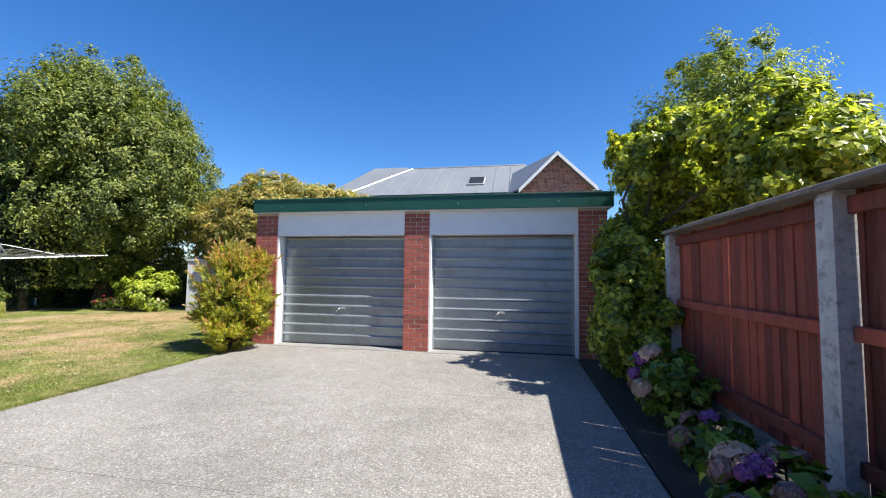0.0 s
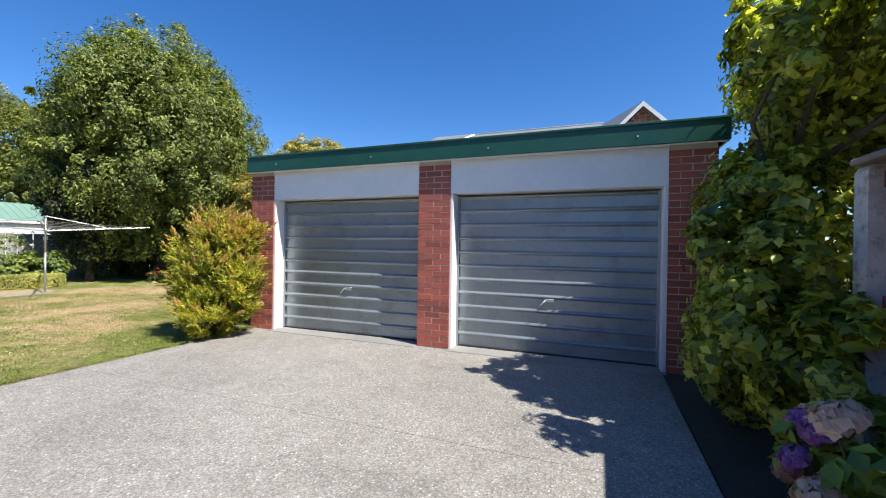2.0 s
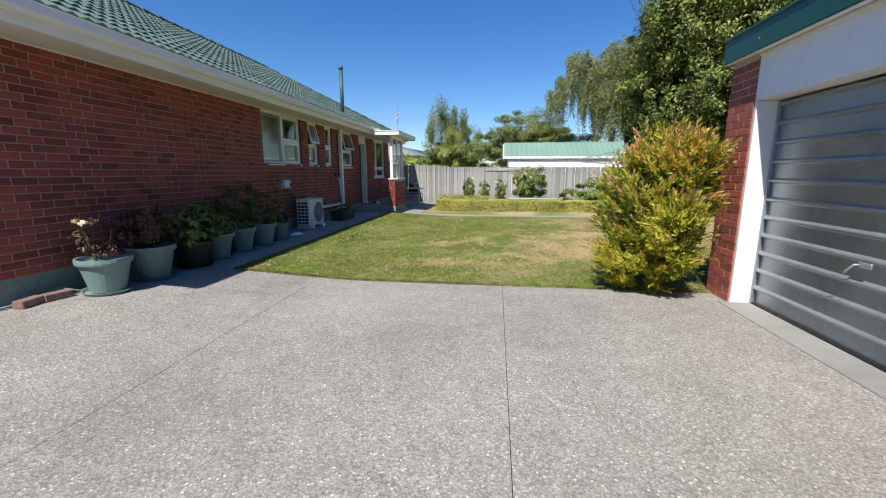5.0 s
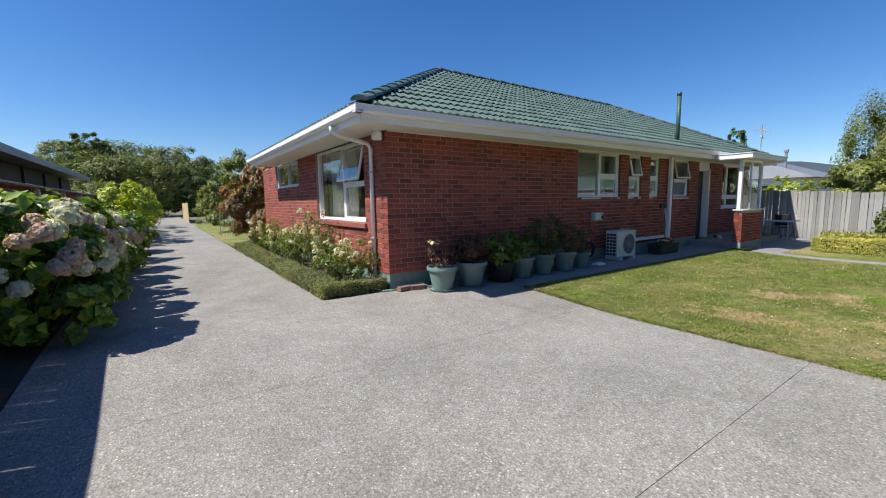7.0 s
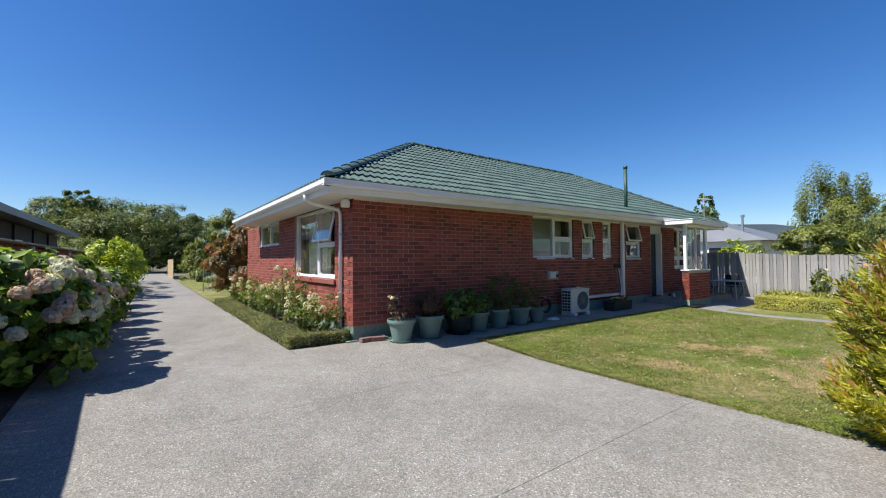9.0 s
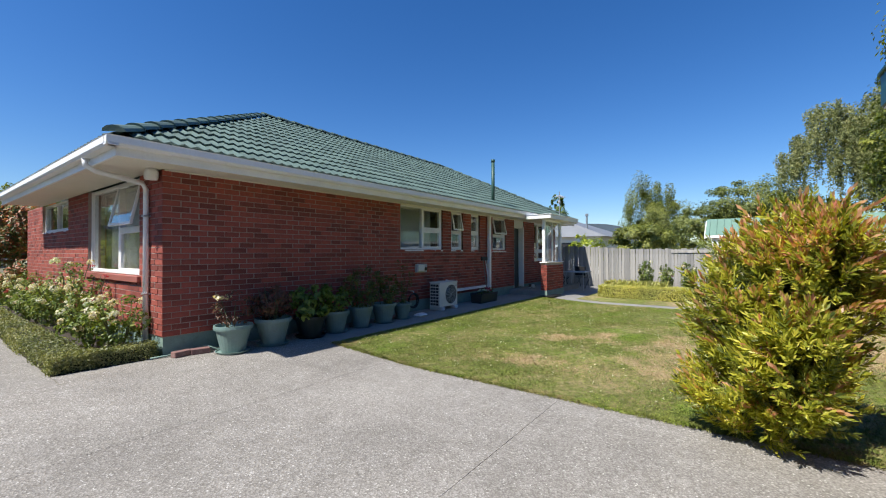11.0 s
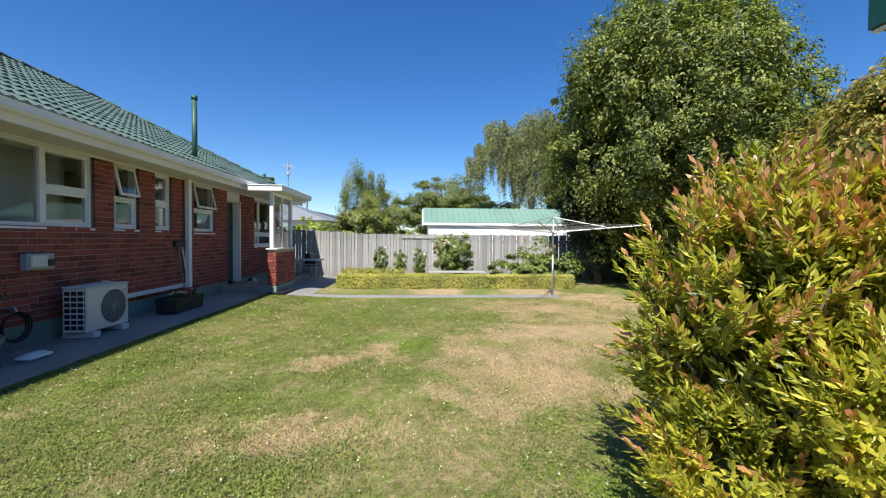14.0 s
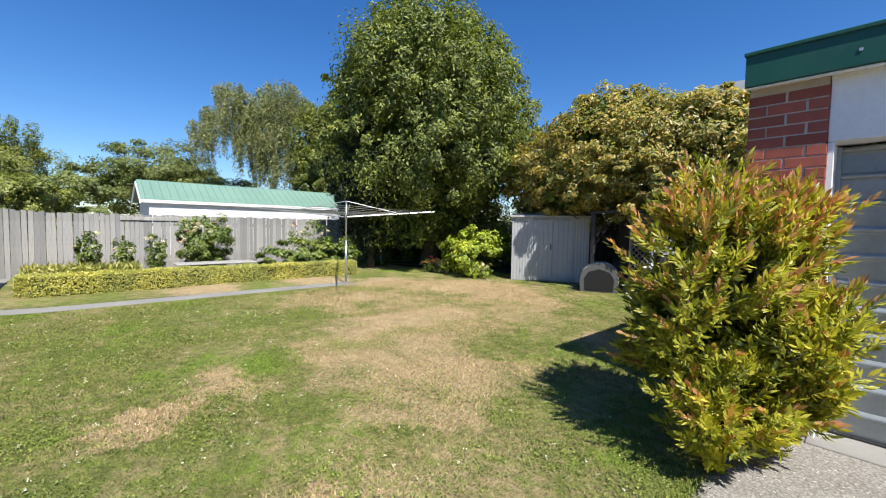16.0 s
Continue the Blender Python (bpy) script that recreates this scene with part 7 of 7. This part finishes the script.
def shed():
    t = thing("garden_shed", "pale grey corrugated steel garden shed", "shed", at=(-10.68, 12.95, 0.0), rz=31)
    W, D, H = 2.05, 1.7, 1.78
    s = Shape()
    n = 26
    out = []
    for i in range(n * 4 + 1):
        x = -W / 2 + W * i / (n * 4)
        out.append((x, 0.005 if (i // 2) % 2 else 0.0))
    v = [(x, y, z) for z in (0.02, H) for x, y in out]
    k = len(out)
    s.add(v, [(i, i + 1, k + i + 1, k + i) for i in range(k - 1)])
    part("front_panel", s, MAT["shed"], t, mend=False)
    part("side_panel", Shape().box(-W / 2, 0.02, 0, -W / 2 + 0.03, D, H), MAT["shed"], t)
    part("side_panel", Shape().box(W / 2 - 0.03, 0.02, 0, W / 2, D, H), MAT["shed"], t)
    part("back_panel", Shape().box(-W / 2 + 0.031, D - 0.03, 0, W / 2 - 0.031, D, H), MAT["shed"], t)
    part("roof", Shape().extrude([(-0.08, H + 0.002), (D + 0.05, H + 0.002), (D + 0.05, H + 0.05), (D / 2, H + 0.16), (-0.08, H + 0.05)], 0, -W / 2 - 0.05, W / 2 + 0.05), MAT["shed"], t)
    for x in (-0.42, 0.10):
        d = part("door", Shape().box(x, -0.035, 0.05, x + 0.50, -0.012, H - 0.06, 0.005), MAT["shed"], t, "pale steel shed door, shut")
        for j in range(1, 4):
            part("rib", Shape().box(x + 0.125 * j - 0.008, -0.045, 0.08, x + 0.125 * j + 0.008, -0.0355, H - 0.1, 0.003), MAT["shed"], d)
    part("handle", Shape().tube([(0.04, -0.035, 0.9), (0.04, -0.08, 0.92), (0.04, -0.08, 1.04), (0.04, -0.035, 1.06)], 0.009, 6), MAT["dark_metal"], t)
    for x in (-W / 2 + 0.02, -0.45, 0.62, W / 2 - 0.02):
        part("corner_strip", Shape().box(x - 0.02, -0.02, 0.0, x + 0.02, -0.001, H, 0.003), MAT["shed"], t)

    c = thing("lean_to", "dark timber lean-to shelter beside the garage", "shelter", at=(0, 0, 0))
    part("roof", Shape().extrude([(12.55, 1.86), (16.4, 2.1), (16.4, 2.15), (12.55, 1.91)], 0, -9.35, -5.35), MAT["dark_metal"], c)
    part("back_wall", Shape().box(-9.3, 16.2, 0, -5.4, 16.3, 2.08), MAT["dark_room"], c)
    part("side_wall", Shape().box(-9.36, 14.2, 0, -9.28, 16.2, 1.95), MAT["dark_room"], c)
    for x in (-9.25, -7.65, -5.5):
        part("post", Shape().box(x - 0.045, 12.6, 0, x + 0.045, 12.69, 1.86, 0.005), MAT["dark_room"], c)
    lat = part("lattice", Shape().box(-8.38, 12.64, 0.05, -8.34, 12.68, 1.84), MAT["cap_wood"], c, "brown diamond trellis panel")
    x0, x1, z0, z1 = -8.34, -7.70, 0.05, 1.84
    for sgn in (1, -1):
        k = -1.9
        while k < 0.7:
            u0 = max(0.0, k)
            v0 = u0 - k
            u1 = min(x1 - x0, k + (z1 - z0))
            v1 = u1 - k
            if u1 - u0 > 0.05:
                xa, xb = (x0 + u0, x0 + u1) if sgn > 0 else (x1 - u0, x1 - u1)
                off = 0.0 if sgn > 0 else 0.012
                part("lath", Shape().tube([(xa, 12.65 + off, z0 + v0), (xb, 12.65 + off, z0 + v1)], 0.012, 4), MAT["cap_wood"], lat, mend=False)
            k += 0.13
    b = thing("white_bench", "white painted slatted garden bench", "bench", at=(-7.25, 12.2, 0.0), rz=0)
    for z in (0.98, 1.10, 1.22):
        part("back_slat", Shape().box(-0.60, 0.2, z, 0.60, 0.225, z + 0.08, 0.006), MAT["white"], b)
    for k in range(4):
        part("seat_slat", Shape().box(-0.60, -0.25 + 0.11 * k, 0.50, 0.60, -0.16 + 0.11 * k, 0.525, 0.006), MAT["white"], b)
    for x in (-0.57, 0.53):
        part("leg", Shape().box(x, 0.226, 0, x + 0.05, 0.275, 1.30, 0.006), MAT["white"], b)
        part("leg", Shape().box(x, -0.26, 0, x + 0.05, -0.21, 0.70, 0.006), MAT["white"], b)
        part("armrest", Shape().box(x, -0.26, 0.701, x + 0.05, 0.225, 0.73, 0.006), MAT["white"], b)
    kn = thing("pet_kennel", "domed grey and black plastic pet kennel", "kennel", at=(-8.92, 12.35, 0.0), rz=24)
    prof = [(0.40, 0.0), (0.42, 0.12), (0.42, 0.34), (0.36, 0.52), (0.22, 0.64), (0.08, 0.68)]
    dome = Shape()
    nseg = 12
    outline = [(u, z) for u, z in prof] + [(-u, z) for u, z in reversed(prof)]
    dome.extrude([(u, z) for u, z in outline], 1, -0.02, 0.75)
    part("body", dome, surf("kennel_grey", (0.10, 0.10, 0.10), 0.6, 0.2, 6, 50, 0.2, 0.003), kn)
    # thin black plate on the solid front draws the unlit doorway
    part("opening", Shape().extrude([(0.31, 0.04), (0.33, 0.32), (0.24, 0.48), (0.0, 0.56), (-0.24, 0.48), (-0.33, 0.32), (-0.31, 0.04)], 1, -0.026, -0.021), MAT["black"], kn)
    for y in (0.12, 0.36, 0.6):
        part("rib", Shape().extrude([(u * 1.02, z * 1.01 + 0.002) for u, z in outline], 1, y, y + 0.05), MAT["grey_plastic"], kn)


shed()


def back_fence():
    # fence added behind the trees; its near-black colour deepens the shade there
    f = thing("dark_back_fence", "dark timber fence coloured near-black for the tree shade", "fence")
    rng = random.Random(12)
    x = -18.6
    while x < -5.4:
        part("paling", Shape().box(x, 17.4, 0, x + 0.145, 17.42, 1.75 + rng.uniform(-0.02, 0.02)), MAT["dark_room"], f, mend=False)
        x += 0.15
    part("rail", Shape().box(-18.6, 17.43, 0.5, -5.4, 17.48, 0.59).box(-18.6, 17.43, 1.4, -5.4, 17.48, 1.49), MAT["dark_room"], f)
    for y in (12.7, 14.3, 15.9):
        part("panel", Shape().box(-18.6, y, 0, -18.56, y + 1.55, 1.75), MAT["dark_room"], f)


back_fence()


def flower_clump(x, y, colour, seed):
    t = thing("flower_clump", "small clump of bright flowers in the shade", "flowers", at=(x, y, 0.03))
    crown("leaves", [(0, 0, 0.2, 0.3, 0.3, 0.2)], 300, 0.09, L_ROSE, t, seed, floor=0.0)
    crown("petals", [(0, 0, 0.34, 0.25, 0.25, 0.12)], 60, 0.09, PETAL[colour], t, seed + 1, aspect=0.8, clumps=8)


flower_clump(-14.3, 11.8, "red", 61)
flower_clump(-13.9, 11.9, "pink", 63)
flower_clump(-12.2, 11.9, "cream", 65)


def far_house():
    h = thing("white_house", "pale neighbouring house beyond the boundary fence", "house")
    part("wall", Shape().box(-38, -9.5, 0, -29, -1.2, 2.6), MAT["white"], h)
    part("roof", Shape().add([(-28.6, -10, 2.6), (-28.6, -0.7, 2.6), (-38.4, -0.7, 2.6), (-38.4, -10, 2.6), (-31.5, -5.3, 4.3), (-35.5, -5.3, 4.3)], [(0, 1, 4), (1, 2, 5, 4), (2, 3, 5), (3, 0, 4, 5), (0, 3, 2, 1)]), MAT["roof_grey"], h)
    part("chimney_pipe", Shape().tube([(-30, -2.4, 2.8), (-30, -2.4, 4.1)], 0.07, 8).tube([(-30, -2.4, 4.1), (-30, -2.4, 4.25)], 0.12, 8), MAT["metal"], h)
    w = part("window", Shape().box(-28.99, -4, 1.2, -28.95, -2.4, 2.3), MAT["cream"], h)
    part("pane", Shape().box(-28.945, -3.9, 1.3, -28.94, -2.5, 2.2), MAT["black"], w)


far_house()
tree("lime-green shrub with red flowers over the fence", (-21.0, 0.3, 0), 1.0, 0.06, [(-21, 0.3, 1.6, 0.7, 0.8, 0.7)], 2200, 0.14, L_LIME, 71, name="neighbour_shrub")
tree("dark narrow conifer far beyond the roofs", (-62, -16.5, 0), 8.0, 0.3, [(-62, -16.5, 8.0, 1.1, 1.1, 2.0), (-62, -16.5, 5.0, 1.8, 1.8, 3.0)], 5000, 0.4, L_DARK, 72, name="conifer")


def distant_hill():
    """A long wooded hill on the skyline beyond the houses."""
    v, f, n = [], [], 60
    for i in range(n + 1):
        k = i / n
        a = math.radians(92 + 70 * k)
        d = Vector((-math.sin(a), math.cos(a), 0))
        z = 52 * math.sin(math.pi * k ** 0.62) ** 1.1 + 5 * noise.noise((i * 0.35, 0, 0)) * math.sin(math.pi * k)
        v += [tuple(d * 520 - Vector((0, 0, 3))), tuple(d * 600 + Vector((0, 0, max(z * 0.65, -2)))), tuple(d * 680 + Vector((0, 0, max(z, -2)))), tuple(d * 800 - Vector((0, 0, 3)))]
    for i in range(n):
        for q in range(3):
            f.append((i * 4 + q, i * 4 + q + 1, i * 4 + q + 5, i * 4 + q + 4))
    # the hill's base colour includes the blue of distance haze
    structure("backdrop_hill", Shape().add(v, f), MAT["hill"], "distant wooded hill on the skyline, tinted blue-green for haze", "hill", smooth=True, mend=False)


distant_hill()


def drive_end():
    """What closes the long drive: a timber fence, a wire gate, low planting."""
    f = thing("timber_side_fence", "pale new timber fence beside the drive", "fence")
    for k in range(16):
        part("board", Shape().box(-2.02, -34.0 - 0.62 * k, 0.13, -1.98, -33.4 - 0.62 * k, 1.75), surf("new_timber", (0.45, 0.34, 0.19), 0.8, 0.2, 3, 30, 0.2, 0.003) if k == 0 else f.children[0].data.materials[0], f, mend=False)
    g = thing("wire_gate", "grey wire mesh gate panel beside the drive", "gate")
    part("frame", Shape().tube([(-2.3, -15.0, 0.13), (-2.3, -15.0, 1.35)], 0.025, 6).tube([(-3.6, -15.0, 0.13), (-3.6, -15.0, 1.35)], 0.025, 6).tube([(-2.3, -15.0, 1.33), (-3.6, -15.0, 1.33)], 0.02, 6), MAT["metal"], g)
    for k in range(12):
        part("wire", Shape().tube([(-2.3 - 0.108 * k, -15.0, 0.15), (-2.3 - 0.108 * k, -15.0, 1.33)], 0.006, 4), MAT["metal"], g, mend=False)
    s = thing("drive_hedge", "mixed green garden shrubs along the drive edge", "shrub")
    crown("leaves", [(-3.2, -12.6, 0.6, 0.9, 1.2, 0.5), (-3.4, -18, 0.8, 1.2, 2.2, 0.8), (-3.6, -30, 1.2, 1.4, 4, 1.3), (-1.0, -62, 1.6, 6, 1.5, 2.2), (4.5, -44, 1.8, 2.0, 8, 2.0)], 16000, 0.17, L_FAR, s, 81, floor=0.1)
    part("stem", Shape().tube([(-3.2, -12.6, 0.1), (-3.2, -12.6, 0.6)], 0.03, 6), MAT["stem"], s)


drive_end()


L_CLOVER = leafy("leaf_clover", [(0.08, 0.12, 0.02), (0.15, 0.21, 0.036), (0.23, 0.29, 0.055), (0.32, 0.34, 0.09)], 0.65, 0.15)


def turf_blades():
    """Short mown grass, thick enough to roughen the lawn and its edges."""
    g = thing("grass", "short mown patchy grass of the back lawn", "grass", kind="stuff")
    rng = np.random.default_rng(90)
    n = 460000
    x, y = rng.uniform(-13.28, -5.06, n), 1.10 + 11.5 * rng.random(n) ** 1.25
    edge = rng.random(n) < 0.05
    x[edge] = rng.normal(-5.10, 0.03, edge.sum())
    z = 0.13 * np.clip((3.2 - y) / 3.0, 0, 1) ** 2 * (3 - 2 * np.clip((3.2 - y) / 3.0, 0, 1)) + 0.006
    a = rng.uniform(0, 6.283, n)
    h = rng.uniform(0.012, 0.03, n)
    w = 0.0045
    lean = rng.normal(0, 0.018, (n, 2))
    v = np.empty((n, 3, 3), dtype=np.float32)
    v[:, 0] = np.stack([x - np.cos(a) * w, y - np.sin(a) * w, z], 1)
    v[:, 1] = np.stack([x + np.cos(a) * w, y + np.sin(a) * w, z], 1)
    v[:, 2] = np.stack([x + lean[:, 0], y + lean[:, 1], z + h], 1)
    me = bpy.data.meshes.new("blades")
    me.vertices.add(n * 3)
    me.vertices.foreach_set("co", v.reshape(-1))
    me.loops.add(n * 3)
    me.loops.foreach_set("vertex_index", np.arange(n * 3, dtype=np.int32))
    me.polygons.add(n)
    me.polygons.foreach_set("loop_start", np.arange(0, n * 3, 3, dtype=np.int32))
    me.update(calc_edges=True)
    me.materials.append(MAT["blades"])
    part("blades", me, None, g)
    k = 620
    cx, cy = rng.uniform(-12.8, -5.2, k), 1.15 + 8.5 * rng.random(k) ** 1.5
    which = rng.integers(0, k, 130000)
    px, py = cx[which] + rng.normal(0, 0.13, 130000), cy[which] + rng.normal(0, 0.13, 130000)
    keep = (px > -13.2) & (px < -5.12) & (py > 1.14)
    px, py = px[keep], py[keep]
    e = np.clip((3.2 - py) / 3.0, 0, 1)
    p = np.stack([px, py, 0.13 * e ** 2 * (3 - 2 * e) + 0.022 + 0.018 * rng.random(len(px))], 1)
    part("clover", leaf_mesh("clover", p, rng.normal(size=p.shape) * 0.45 + np.array([0, 0, 1]), rng.uniform(0.009, 0.018, len(px)), L_CLOVER, 0.85, rng), None, g)
    c = thing("clover_flowers", "tiny white clover flowers scattered in the grass", "flowers", kind="stuff")
    n = 480
    x, y = rng.uniform(-12.5, -5.3, n), 1.25 + 5.5 * rng.random(n) ** 1.6
    z = np.array([ground_at(a, b) for a, b in zip(x, y)]) + 0.04
    p = np.repeat(np.stack([x, y, z], 1), 5, 0) + rng.normal(0, 0.006, (n * 5, 3))
    part("petals", leaf_mesh("petals", p, rng.normal(size=(n * 5, 3)) + np.array([0, 0, 1]), np.full(n * 5, 0.012), PETAL["white"], 0.8, rng), None, c)


turf_blades()
